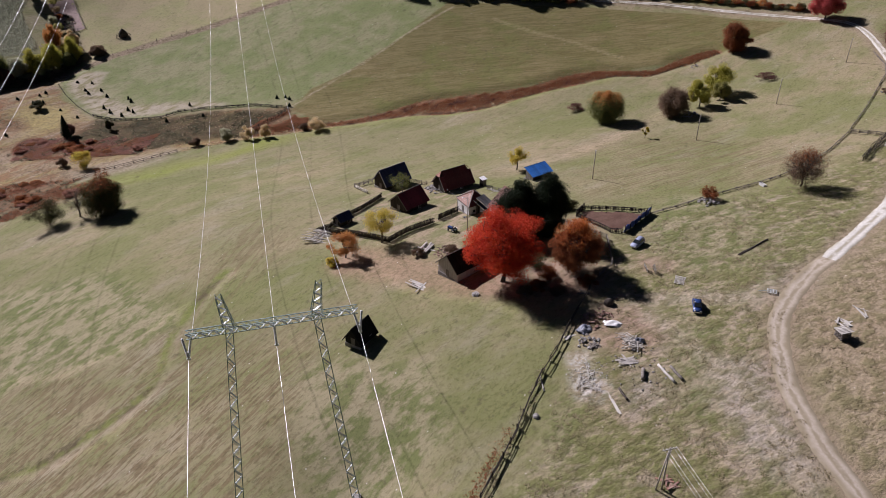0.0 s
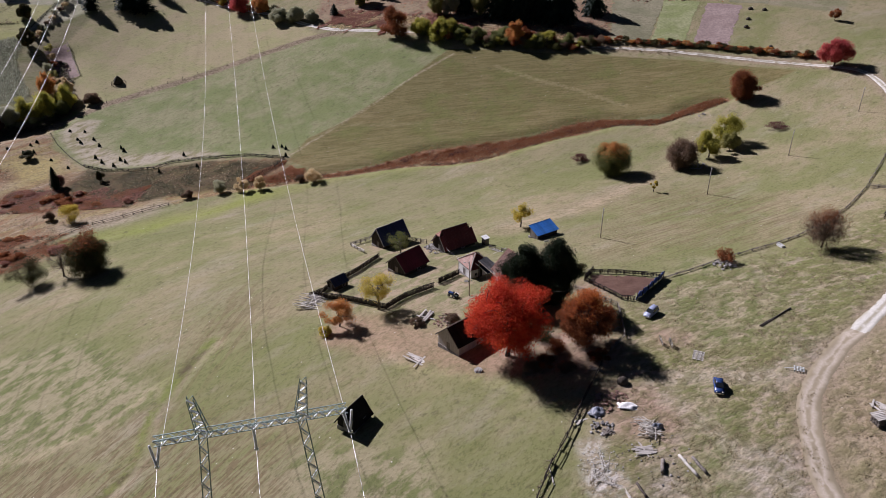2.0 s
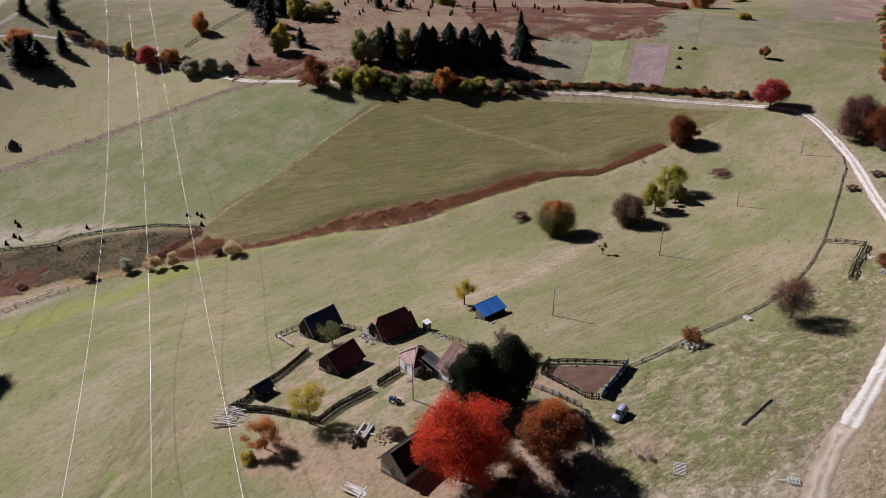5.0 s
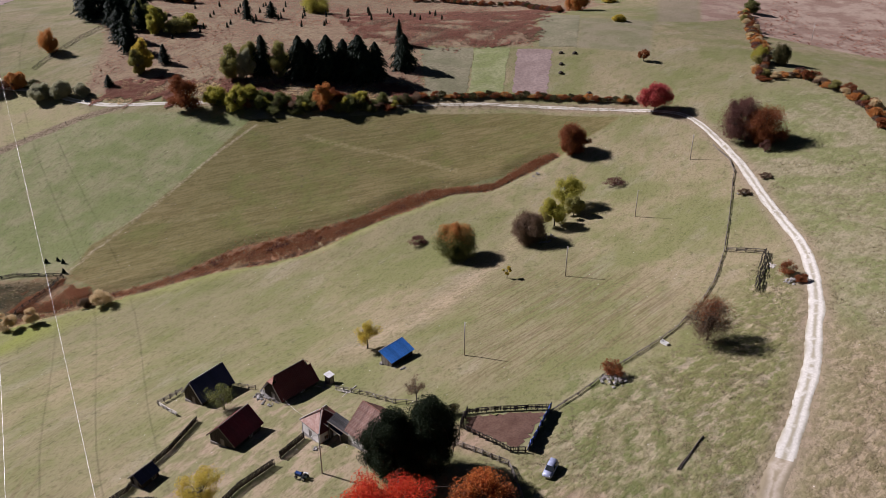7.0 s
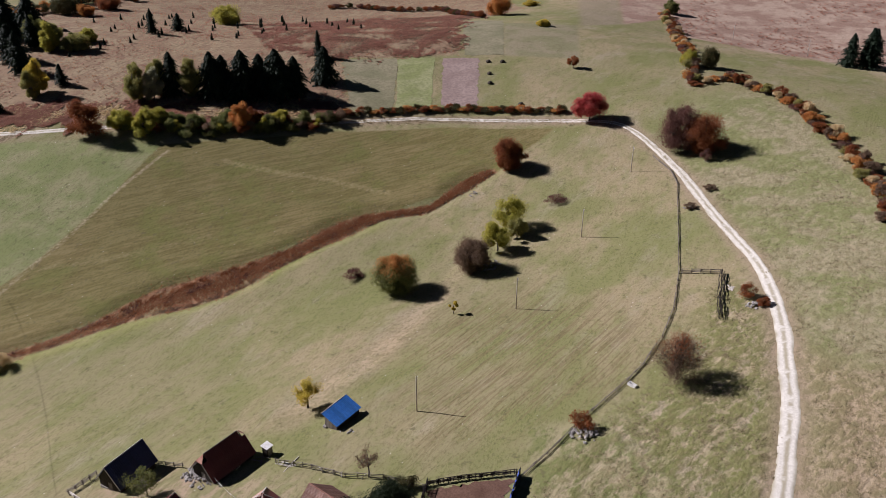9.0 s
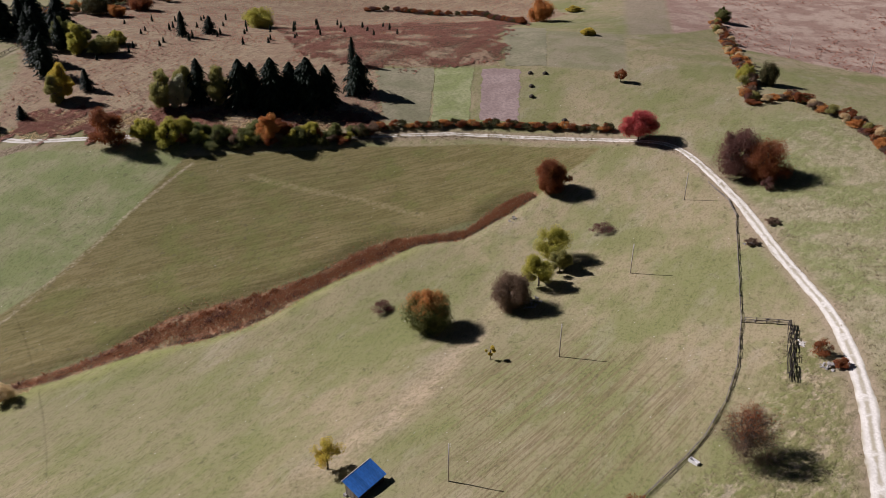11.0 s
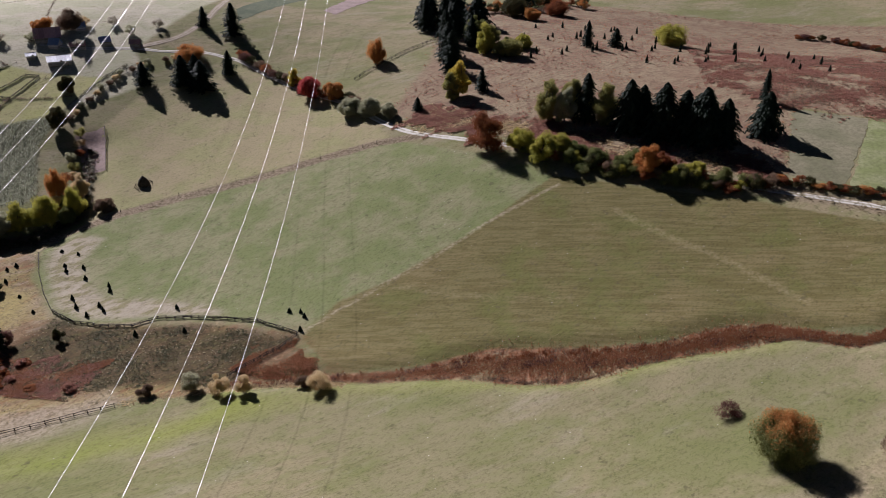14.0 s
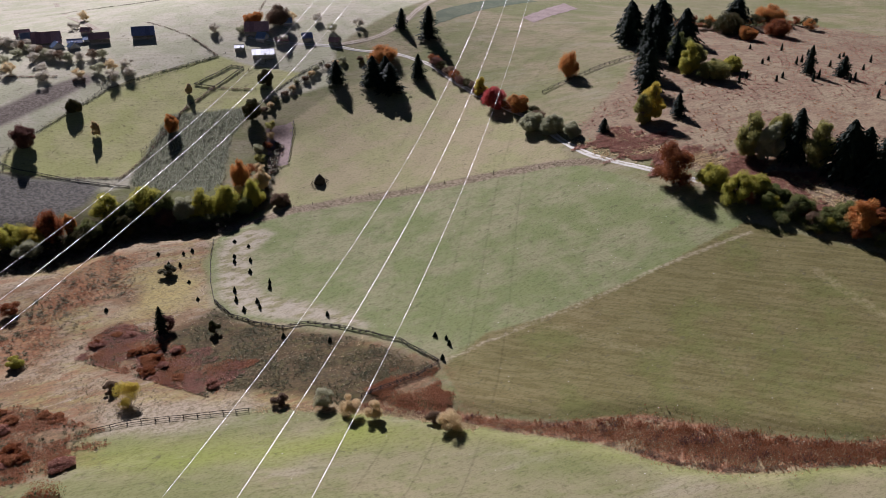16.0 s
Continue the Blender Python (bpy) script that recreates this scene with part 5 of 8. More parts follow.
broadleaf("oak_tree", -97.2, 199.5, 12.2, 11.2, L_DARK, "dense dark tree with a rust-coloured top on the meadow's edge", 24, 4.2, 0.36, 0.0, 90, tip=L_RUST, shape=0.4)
broadleaf("fruit_tree", -113.0, 197.0, 7.6, 10.0, L_DARK, "low dark green tree on the meadow's edge", 25, 0.7, 0.36, 0.2, 34, twigs=1)
broadleaf("fruit_tree", -105.0, 199.5, 10.0, 7.6, L_BROWN, "bare grey tree on the meadow's edge", 26, 0.12, 0.3, 0.2, 40, bark=BARK_GREY, twigs=4)
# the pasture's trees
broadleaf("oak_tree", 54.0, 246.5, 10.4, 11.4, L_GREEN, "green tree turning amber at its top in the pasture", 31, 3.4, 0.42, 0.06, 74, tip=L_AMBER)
broadleaf("fruit_tree", 75.6, 246.0, 9.6, 10.6, L_BROWN, "olive-brown tree over a heap of stones", 32, 2.8, 0.36, 0.08, 66, twigs=1)
broadleaf("fruit_tree", 86.5, 253.0, 9.4, 8.0, L_LIME, "bright yellow-green tree in the pasture", 33, 2.0, 0.36, 0.12, 26)
broadleaf("fruit_tree", 95.5, 263.5, 9.6, 9.6, L_LIME, "yellow-green tree at the end of the row", 34, 1.8, 0.36, 0.14, 26)
broadleaf("fruit_tree", 94.5, 257.0, 6.4, 6.4, L_BIRCH, "small yellowing tree in the row", 35, 1.4, 0.34, 0.12, 22)
shrub(46.0, 261.0, 2.4, 6.6, L_PLUM, "low dull red bush in the pasture", 36)
shrub(115.0, 270.5, 2.0, 7.6, L_PLUM, "low grey-brown thicket in the pasture", 37)
broadleaf("fruit_tree", 62.0, 225.0, 3.6, 2.6, L_YELLOW, "tiny yellow sapling on the pasture", 38, 0.3, 0.3, 0.35, 10)
broadleaf("oak_tree", 112.0, 300.5, 10.2, 10.4, L_RUST, "round rust-orange tree at the ditch's head", 39, 3.4, 0.44, 0.04, 80)
broadleaf("maple_tree", 150.5, 313.5, 11.6, 11.4, L_PINK, "pink-red tree beside the white road", 40, 2.6, 0.44, 0.12, 40)
broadleaf("oak_tree", 161.5, 275.0, 15.0, 13.0, L_PLUM, "tall plum-brown tree at the road's bend", 41, 3.4, 0.36, 0.03, 90)
broadleaf("oak_tree", 166.0, 268.5, 13.0, 14.0, L_RUST, "wide rust-brown tree at the road's bend", 42, 3.4, 0.36, 0.02, 90)
shrub(163.0, 262.5, 4.0, 4.4, L_PLUM, "brown bush under the roadside trees", 43)
broadleaf("fruit_tree", 169.0, 359.5, 5.0, 4.8, L_RUST, "small round orange tree alone in a field", 44, 0.6, 0.36, 0.15, 22)
shrub(119.6, 190.6, 3.0, 4.4, L_RUST, "rust-brown bush by the white road", 45)
shrub(119.4, 185.0, 1.8, 3.2, L_RUST, "low orange bush beside a heap of pale stones", 46)
shrub(141.0, 240.0, 1.8, 4.0, L_BROWN, "low brown bush on the road's verge", 47, share="verge")
shrub(152.0, 246.0, 1.6, 4.4, L_BROWN, "low brown bush on the road's verge", 47, share="verge")
# the hedge and trees along the road
for i, (x, y, h, w, leaf, what) in enumerate((
        (-22.5, 379.5, 13.5, 12.5, L_RUST, "dark red-brown tree beside the road"), (-11, 380, 7.6, 9.5, L_LIME, "yellow-green tree beside the road"),
        (-2, 371.5, 9.5, 10, L_LIME, "yellow-green tree beside the road"), (8, 376, 4.6, 7.6, L_GREEN, "dark green tree in the roadside hedge"),
        (16, 371, 5.0, 8.6, L_GREEN, "dark green tree in the roadside hedge"), (31, 364.5, 10.5, 9, L_AMBER, "orange-brown tree in the roadside hedge"),
        (24, 367, 4.4, 7.6, L_GREEN, "green tree in the roadside hedge"), (41, 361, 5.0, 7.6, L_GREEN, "dark green tree in the roadside hedge"),
        (49, 359, 3.0, 6.8, L_GREEN, "green tree in the roadside hedge"), (57, 357.5, 2.7, 6.8, L_RUST, "rusty tree in the roadside hedge"), (64, 361.5, 2.4, 6.0, L_BROWN, "brown tree in the roadside hedge"), (3, 377, 7, 9, L_LIME, "yellow-green tree in the roadside hedge"), (12, 367, 2.7, 7.6, L_GREEN, "dark green tree in the roadside hedge"), (20, 364, 2.7, 7.6, L_GREEN, "dark green tree in the roadside hedge"), (36, 368, 5.4, 7.6, L_RUST, "rusty tree in the roadside hedge"), (46, 363, 6, 8, L_LIME, "yellow-green tree in the roadside hedge"), (53, 361, 2.9, 7.6, L_GREEN, "dark green tree in the roadside hedge"), (28, 371, 4.4, 7.6, L_GREEN, "dark green tree in the roadside hedge"))):
    broadleaf("roadside_tree", x, y, h, w, leaf, what, 50 + i, 1.5, 0.55, 0.04, 30, share=f"hedge{i % 3}", turn=i * 67, group="trees along the road")
# spruce group and its neighbours above the road
for i, (x, y, h, w) in enumerate((  (75, 422, 12, 4.6), (-49, 456, 18, 12), 
                                  (-46, 492, 15, 9), (-60, 500, 17, 10), (-32, 432, 9, 6), (8, 500, 12.5, 6.5), (21, 505, 9, 8), (-55, 415, 5.5, 5), (-62, 530, 15, 9), 
                                  (-74, 520, 16, 11), (-68, 540, 16, 10), (-80, 548, 16, 11),  (-168, 495, 16.5, 11), (-186, 500, 10.5, 7.5), (-187, 439, 11, 10), (-170, 443, 14.5, 13), (-160, 441, 14, 13), (-165, 446, 14, 11), (-154, 457, 11.5, 8), (-141, 274, 9, 4.5),
                                  (318, 345, 19, 12), (311, 349, 16, 10), (326, 350, 18, 12))):
    conifer(x, y, h, w, "dark green spruce on the hillside", 70 + i % 4, share=f"spruce{i % 4}", turn=i * 77, dense=1.1, group="spruces", fat=0.45, droop=0.25)
for i, (x, y, h, w, leaf, what) in enumerate((
        (-41, 427, 12.5, 8, L_YELLOW, "yellow birch below the spruces"),
        (-26, 478, 8, 10, L_BIRCH, "pale green tree on the hill"), (-45, 499, 12, 10, L_GREEN, "green tree on the hill"), (-34, 572, 9, 15, L_DARK, "dark tree at the hill's edge"), (-24, 563, 6, 8, L_AMBER, "orange tree at the hill's edge"), (-20, 628, 9, 14, L_AMBER, "orange tree at the hill's edge"), (-12, 590, 7, 12, L_RUST, "rusty tree at the hill's edge"),
        (192, 431, 2.4, 6, L_YELLOW, "low yellow thicket between fields"), (233, 527, 3, 9, L_YELLOW, "low yellow thicket between fields"), (-38, 483, 11.5, 8, L_LIME, "yellow-green tree on the hill"), (-28, 479, 7.6, 10, L_GREEN, "green tree on the hill"), (-22, 492, 6, 8, L_LIME, "yellow-green tree on the hill"), (48, 530, 9.5, 15, L_LIME, "wide green tree on the hill"),
        (196, 494, 11, 13, L_AMBER, "orange-brown tree above the strips"), (300, 474, 8, 8, L_GREEN, "dark green tree on the field's edge"), (219, 335, 7.4, 7, L_DARK, "dark tree in the eastern hedge"), (213, 341, 6.5, 6, L_LIME, "yellow-green tree in the eastern hedge"),
        (-87, 472, 10, 8, L_AMBER, "bright orange tree in a far meadow"), (-107, 436, 9.2, 9, L_PINK, "red tree beside the climbing road"), (-95, 432.5, 7.4, 7.6, L_AMBER, "orange tree beside the climbing road"), (-119, 448.5, 7, 5.5, L_YELLOW, "yellow tree beside the climbing road"),
        (-178, 466, 6.4, 13, L_AMBER, "pale orange trees behind the spruces"), (-83, 416, 6.8, 9, L_PALE, "pale sage willow beside the road"), (-74, 414, 6, 8, L_PALE, "pale sage willow beside the road"), (-66, 411, 4.8, 6, L_PALE, "pale sage willow beside the road"),
        (-205.9, 316.5, 8.6, 9, L_LIME, "yellow-green tree in the gully"), (-197.2, 326.5, 9.4, 10, L_LIME, "yellow-green tree in the gully"), (-192, 330, 7.5, 8, L_GREEN, "green tree in the gully"), (-185.3, 332.6, 6.6, 8, L_PALE, "pale willow in the gully"),
        (-180.1, 336.6, 8.6, 9, L_LIME, "yellow-green tree in the gully"), (-174.3, 342.5, 9.6, 8.5, L_LIME, "yellow-green tree in the gully"), (-200, 321, 7.5, 7, L_GREEN, "green tree in the gully"), (-188.9, 327, 4.5, 7, L_PLUM, "dull plum tree in the gully"),
        (-178.8, 357, 10, 6.0, L_AMBER, "yellow-orange tree beside the lane"), (-168, 350.5, 10, 6.5, L_LIME, "green tree beside the lane"), (-172, 361, 8, 6, L_STRAW, "pale yellow tree beside the lane"), (-168, 345.5, 6, 5.5, L_GREEN, "green tree beside the lane"), (-157.5, 353, 3.8, 6.0, L_BROWN, "brown tree at the field's corner"),
        (-212.4, 298, 9, 8, L_RUST, "rust-coloured tree in the gully"), (-209, 303, 8, 3.6, L_AMBER, "thin rusty tree in the gully"), (-221.4, 289, 6.5, 10, L_LIME, "yellow-green tree in the gully"), (-216, 293, 5.2, 8, L_YELLOW, "yellow tree in the gully"),
        (-211.6, 287, 5.5, 7, L_PALE, "pale willow in the gully"), (-204, 306, 6, 8, L_GREEN, "green tree in the gully"), (-229, 281, 7, 10, L_GREEN, "green tree in the gully"), (-238, 274, 8, 10, L_YELLOW, "yellow tree in the gully"), (-196, 314, 5, 8, L_DARK, "dark tree in the gully"), (-203, 300, 5, 8, L_DARK, "dark tree in the gully"),
        (-214, 422, 6, 6, L_DARK, "dark tree on the field's corner"),
        (-258, 328, 8, 8, L_PLUM, "dark plum tree in a far meadow"), (-262, 356, 4.3, 6, L_DARK, "dark tree on a far hedge"), (-244, 350, 5.5, 3.0, L_STRAW, "thin pale tree in a far meadow"), (-224, 371, 7, 4.6, L_AMBER, "orange tree beside the scrub"),
        (-203, 397, 9, 6.4, L_DARK, "dark tree beside the scrub"), (-236, 396, 4.5, 2.4, L_STRAW, "thin pale tree in a far meadow"), (-240, 470, 9, 11, L_BROWN, "plum-brown tree in the village"), (-250, 462, 7, 8, L_AMBER, "yellow tree in the village"))):
    broadleaf("far_tree", x, y, h * 1.08, w * 1.1, leaf, what, 100 + i, 1.9, 0.56, 0.02, 42, share=f"far{i % 4}", turn=i * 53, group="trees of the far slope")
for i, (x, y, h, w, leaf) in enumerate(((-3, 402, 14.5, 9.6, L_BIRCH), (3.0, 400, 12.5, 8.6, L_PALE), (5, 404, 16, 8.6, L_BIRCH), (17.5, 398.5, 15, 9.6, L_BIRCH), (-37, 488, 12, 8.6, L_BIRCH), (-43, 424, 12, 7, L_BIRCH))):
    broadleaf("birch", x, y, h, w, leaf, "tall yellow-green birch among the spruces", 90 + i, 3.2, 0.5, 0.0, 60, share=f"birch{i % 3}", turn=i * 61, group="birches", shape=1.4, bark=BARK_GREY)
for i, (x, y, h, w) in enumerate(((10.5, 402, 16, 8), (25.5, 395, 16.5, 11), (37, 391.5, 17, 12), (50, 388, 17, 14), (44, 391, 15, 10), (57, 387, 14, 9), (30, 396, 14.5, 9), (71, 394, 13.5, 9.5), (-54, 476, 15, 10), (-58, 512, 15, 12), (-50, 535, 15, 12), (-65, 550, 16, 15), (-35, 604, 13.5, 14), (-76, 534, 16, 13))):
    conifer(x, y, h * 1.10, w * 1.32, "bushy dark green spruce on the hillside", 120 + i % 4, share=f"bushy{i % 4}", turn=i * 77, dense=1.5, group="spruces", fat=0.30, droop=0.45)
# bushes along the ditch and the rough ground
for i, (x, y, h, w, leaf, what) in enumerate((
        (-45.5, 264, 5.4, 6.0, L_STRAW, "straw-coloured willow bush on the ditch"), (-63.5, 261.5, 5.2, 4, L_STRAW, "thin straw-coloured bush on the ditch"), (-70, 261, 5, 5, L_STRAW, "straw-coloured bush on the ditch"),
        (-78, 262, 4.4, 5, L_PALE, "pale olive bush on the ditch"), (-88, 258, 3, 4, L_BROWN, "brown bush on the ditch"), (-50, 266, 3, 4, L_BROWN, "brown bush on the ditch"), (-122, 243.5, 6.2, 6.4, L_YELLOW, "golden bush on the rough slope"),
        (-127, 280, 4.4, 3, L_DARK, "dark juniper on the rough slope"), (-141, 276, 5, 5, L_PLUM, "plum thicket on the rough slope"), (-131, 246, 3, 4, L_BROWN, "brown bush on the rough slope"), (-163, 300, 3.5, 5, L_DARK, "dark bush on the rough slope"),
        (-165, 245, 3, 5, L_LIME, "yellow-green bush on the rough slope"), (-188, 262, 4, 6, L_RUST, "rust-coloured thicket on the rough slope"))):
    shrub(x, y, h, w, leaf, what, 160 + i, 3.0, share=f"bush{i % 3}", turn=i * 61, group="bushes on the rough ground")
SEEDLINGS = [(-157, 325.7), (-150.5, 325), (-150.7, 317.8), (-148.4, 315), (-144, 317.8), (-139.6, 312), (-129.6, 309), (-127.6, 306.4), (-137, 301), (-133, 296.8), (-127, 293), (-123.5, 296),
             (-126.3, 298.4), (-101.4, 299), (-93, 287.5), (-167, 304.6), (-163.5, 306), (-166, 314.7), (-167.4, 312), (-174.8, 308), (-154, 299.5), (-144.6, 292.8), (-165, 276), (-62.4, 297.3), (-65.9, 297.7), (-60.5, 295.2), (-59.5, 289), (-106.7, 285)]
for i, (x, y) in enumerate(SEEDLINGS):
    conifer(x, y, 0.9 + 0.8 * abs(math.sin(i * 3.3)), 1.0 + 0.4 * abs(math.cos(i * 1.3)), "small dark juniper seedling on open grass", 180, share="seedling", dense=0.3, name="juniper", turn=i * 40, group="juniper seedlings")
for i in range(60):
    x, y = -30 + 150 * ((i * 0.618) % 1), 470 + 90 * ((i * 0.414) % 1)
    conifer(x, y, 2.2 + 1.8 * ((i * 0.733) % 1), 1.6, "young dark spruce on the bracken slope", 75, share="young", dense=0.25, name="young_spruce", turn=i * 51, group="young spruces")
# hedges on the eastern field edges and beside the road
HEDGE_EAST = [(292, 470), (270, 430), (246, 392), (222, 352), (200, 320), (213, 316), (215, 296), (213, 280), (205, 260), (196, 238), (182, 214), (170, 198)]
hp = smooth_line(HEDGE_EAST, 2.0)
for i, p in enumerate(hp):
    leaf = (L_AMBER, L_BROWN, L_BIRCH, L_RUST, L_BROWN, L_AMBER, L_PLUM, L_RUST, L_STRAW)[(i * 5) % 9]
    shrub(p.x + 1.5 * math.sin(i * 2.3), p.y + 1.5 * math.cos(i * 1.9), 1.8 + 2.8 * abs(math.sin(i * 1.3)) * abs(math.sin(i * 0.31 + 0.6)), 5.0 + math.sin(i * 2.9), leaf, "autumn-coloured hedge bush along the field edge", 200 + i % 3, 1.1, share=f"hb{i % 3}", turn=i * 71, leaf_size=0.42, group="bushes of the eastern hedge")
for i, p in enumerate(smooth_line([(70, 363), (92, 357), (112, 348.5), (131, 336), (146, 325)], 2.1)):
    leaf = (L_DARK, L_RUST, L_RUST, L_AMBER, L_DARK)[(i * 3) % 5]
    shrub(p.x, p.y + 0.7 * math.sin(i * 1.7), 1.7 + 1.3 * abs(math.sin(i * 2.1)) * abs(math.sin(i * 0.37)), 4.6, leaf, "low rust and green roadside bush", 210 + i % 3, 0.7, share=f"rb{i % 3}", turn=i * 71, leaf_size=0.4, group="bushes of the roadside hedge")
for i, p in enumerate(smooth_line([(-88, 431), (-104, 441), (-122, 453), (-140, 465), (-158, 478)], 5)):
    shrub(p.x + 3, p.y - 4 + math.sin(i * 1.7), 3.4 + 1.2 * abs(math.sin(i * 2.1)), 6.2, (L_BROWN, L_DARK, L_PLUM, L_RUST)[i % 4], "dark thicket beside the climbing road", 214 + i % 3, 0.9, share=f"rc{i % 3}", turn=i * 71, leaf_size=0.45, group="thickets of the climbing road")
for i, p in enumerate(smooth_line([(-8, 377), (4, 372), (20, 366.5), (40, 360.5), (68, 359)], 2.6)):
    shrub(p.x, p.y + 1.6 * math.sin(i * 2.7), 2.6 + 2.4 * abs(math.sin(i * 1.9)), 5.2, (L_GREEN, L_BROWN, L_RUST, L_DARK, L_GREEN, L_LIME)[(i * 5) % 6], "mixed autumn bush in the tall roadside hedge", 217 + i % 3, 1.0, share=f"rd{i % 3}", turn=i * 71, leaf_size=0.42, group="bushes of the roadside hedge")
for i in range(34):
    home = (RED_SLOPE, RED_LOW)[i % 2]
    a, b, c = home[i % len(home)], home[(i * 3 + 2) % len(home)], home[(i * 5 + 4) % len(home)]
    u, v = 0.2 + 0.5 * ((i * 0.618) % 1), 0.2 + 0.5 * ((i * 0.414) % 1)
    x, y = a[0] + (b[0] - a[0]) * u * 0.7 + (c[0] - a[0]) * v * 0.5, a[1] + (b[1] - a[1]) * u * 0.7 + (c[1] - a[1]) * v * 0.5
    shrub(x, y, 0.9 + 0.8 * ((i * 0.733) % 1), 3.0 + 1.6 * ((i * 0.287) % 1), (L_REED, L_BRACKEN, L_RUST)[i % 3], "low red-brown bracken thicket on the rough slope", 270 + i % 3, 1.3, share=f"brk{i % 3}", turn=i * 47, leaf_size=0.4, group="bracken thickets", name="bracken_thicket")
# undergrowth below the farm's trees, its dark shrubs also filling in for tree shade
for i, (x, y, h, w, leaf) in enumerate(((19.5, 137, 3.0, 5.5, L_DARK), (21, 132.5, 2.2, 4.5, L_RUST), (18.5, 128.5, 1.8, 4.0, L_RUST), (24.5, 139.5, 3.4, 5.0, L_DARK), (16, 127, 1.6, 3.4, L_BROWN), (28.5, 129.5, 1.8, 3.6, L_RUST), (22.5, 126.5, 1.4, 3.4, L_BROWN), (2.0, 146.5, 1.6, 3.0, L_BROWN), (-5.5, 146.6, 1.8, 2.6, L_BROWN))):
    shrub(x, y, h, w, leaf, "dark undergrowth beneath the farm's trees", 250 + i % 3, 1.0, share=f"under{i % 3}", turn=i * 47, group="undergrowth of the farm")
for i, p in enumerate(smooth_line([(125, 609), (143, 604), (167, 576), (185, 558), (182, 520), (180, 480)], 4.0)):
    shrub(p.x + math.sin(i * 2.1), p.y, 2.2 + 1.2 * abs(math.sin(i * 1.7)), 5.4, (L_RUST, L_PLUM, L_RUST, L_DARK)[i % 4], "dark red hedge bush on the far hill", 260 + i % 3, 0.9, share=f"hill{i % 3}", turn=i * 47, leaf_size=0.5, group="hedge bushes of the far hill")
for i, p in enumerate(smooth_line([(-66, 560), (-52, 575), (-34, 600), (-14, 632), (4, 626)], 6.0)):
    shrub(p.x + 2 * math.sin(i * 2.1), p.y, 4.2 + 2.5 * abs(math.sin(i * 1.7)), 8.4, (L_DARK, L_AMBER, L_DARK, L_RUST)[i % 4], "dark thicket on the hill's far edge", 263 + i % 3, 0.9, share=f"brow{i % 3}", turn=i * 47, leaf_size=0.6, group="hedge bushes of the far hill")

# ---- fences ----
POST = bar_mesh("post", 0.14, 0.14, WOOD_GREY, 0.01)
POST_DARK = bar_mesh("post", 0.16, 0.16, WOOD_DARK, 0.01)
RAIL = bar_mesh("rail", 0.11, 0.09, WOOD_GREY, 0.02)
RAIL_THIN = bar_mesh("rail", 0.08, 0.07, WOOD_GREY, 0.02)
RAIL_DARK = bar_mesh("rail", 0.13, 0.11, WOOD_DARK, 0.03)
BOARD = bar_mesh("board", 0.15, 0.04, WOOD_GREY, 0.005)
BOARD_DARK = bar_mesh("board", 0.16, 0.05, WOOD_DARK, 0.005)
STICK = bar_mesh("stick", 0.07, 0.06, WOOD_GREY, 0.04)
STICK_PALE = bar_mesh("stick", 0.17, 0.14, WOOD_PALE, 0.03)


def fence(line, label, gap=2.4, high=1.2, rails=3, post=POST, rail=RAIL, boards=0.0, board=BOARD, lean=0.08, sticks=0.0, seed=1, stick=STICK, miss=0.0, thick=0.0, group="fences"):
    """A wooden fence along a line: posts, rails, and boards or leaning sticks, all a little crooked."""
    rng = random.Random(seed)
    pts = []
    for (ax, ay), (bx, by) in zip(line, line[1:]):
        n = max(1, round(math.hypot(bx - ax, by - ay) / gap))
        pts += [(ax + (bx - ax) * i / n, ay + (by - ay) * i / n) for i in range(n)]
    pts.append(line[-1])
    o = Vector((*pts[0], gz(*pts[0])))
    root = thing("fence", Matrix.Translation(o), label, "fence", group)
    feet = [Vector((x, y, gz(x, y))) for x, y in pts]
    jit = lambda s: Vector((rng.uniform(-s, s), rng.uniform(-s, s), rng.uniform(-s, s)))
    for p in feet:
        if rng.random() >= miss:
            bar("post", post, p - Vector((0, 0, 0.25)), p + Vector((rng.uniform(-lean, lean), rng.uniform(-lean, lean), high + rng.uniform(0, 0.25))), root, o, rng.uniform(0, 90))
    for a, b in zip(feet, feet[1:]):
        d = (b - a).normalized()
        s = Vector((-d.y, d.x, 0))
        for r in range(rails):
            if rng.random() < miss:
                continue
            z = high * (0.3 + 0.62 * r / max(1, rails - 1))
            off = s * (0.1 + rng.uniform(-thick, thick))
            bar("rail", rail, a - d * 0.25 + off + Vector((0, 0, z)) + jit(0.06), b + d * 0.25 + off + Vector((0, 0, z)) + jit(0.09), root, o, rng.uniform(-20, 20))
        if boards:
            ln = (b - a).length
            n = max(1, int(ln / boards))
            for i in range(n):
                p = a + (b - a) * ((i + 0.5) / n) + s * 0.17
                bar("board", board, p + Vector((0, 0, 0.05)), p + Vector((0, 0, high + rng.uniform(-0.12, 0.15))) + jit(0.04), root, o, math.degrees(math.atan2(d.y, d.x)) + rng.uniform(-8, 8))
        for _ in range(int(sticks) + (rng.random() < sticks % 1)):
            p = a + (b - a) * rng.random()
            q = p + d * rng.uniform(-1.8, 1.8) + s * rng.uniform(-0.8, 0.8)
            bar("stick", stick, Vector((p.x, p.y, gz(p.x, p.y) + 0.03)), Vector((q.x, q.y, gz(q.x, q.y) + high * rng.uniform(0.5, 1.3))), root, o)
    return root


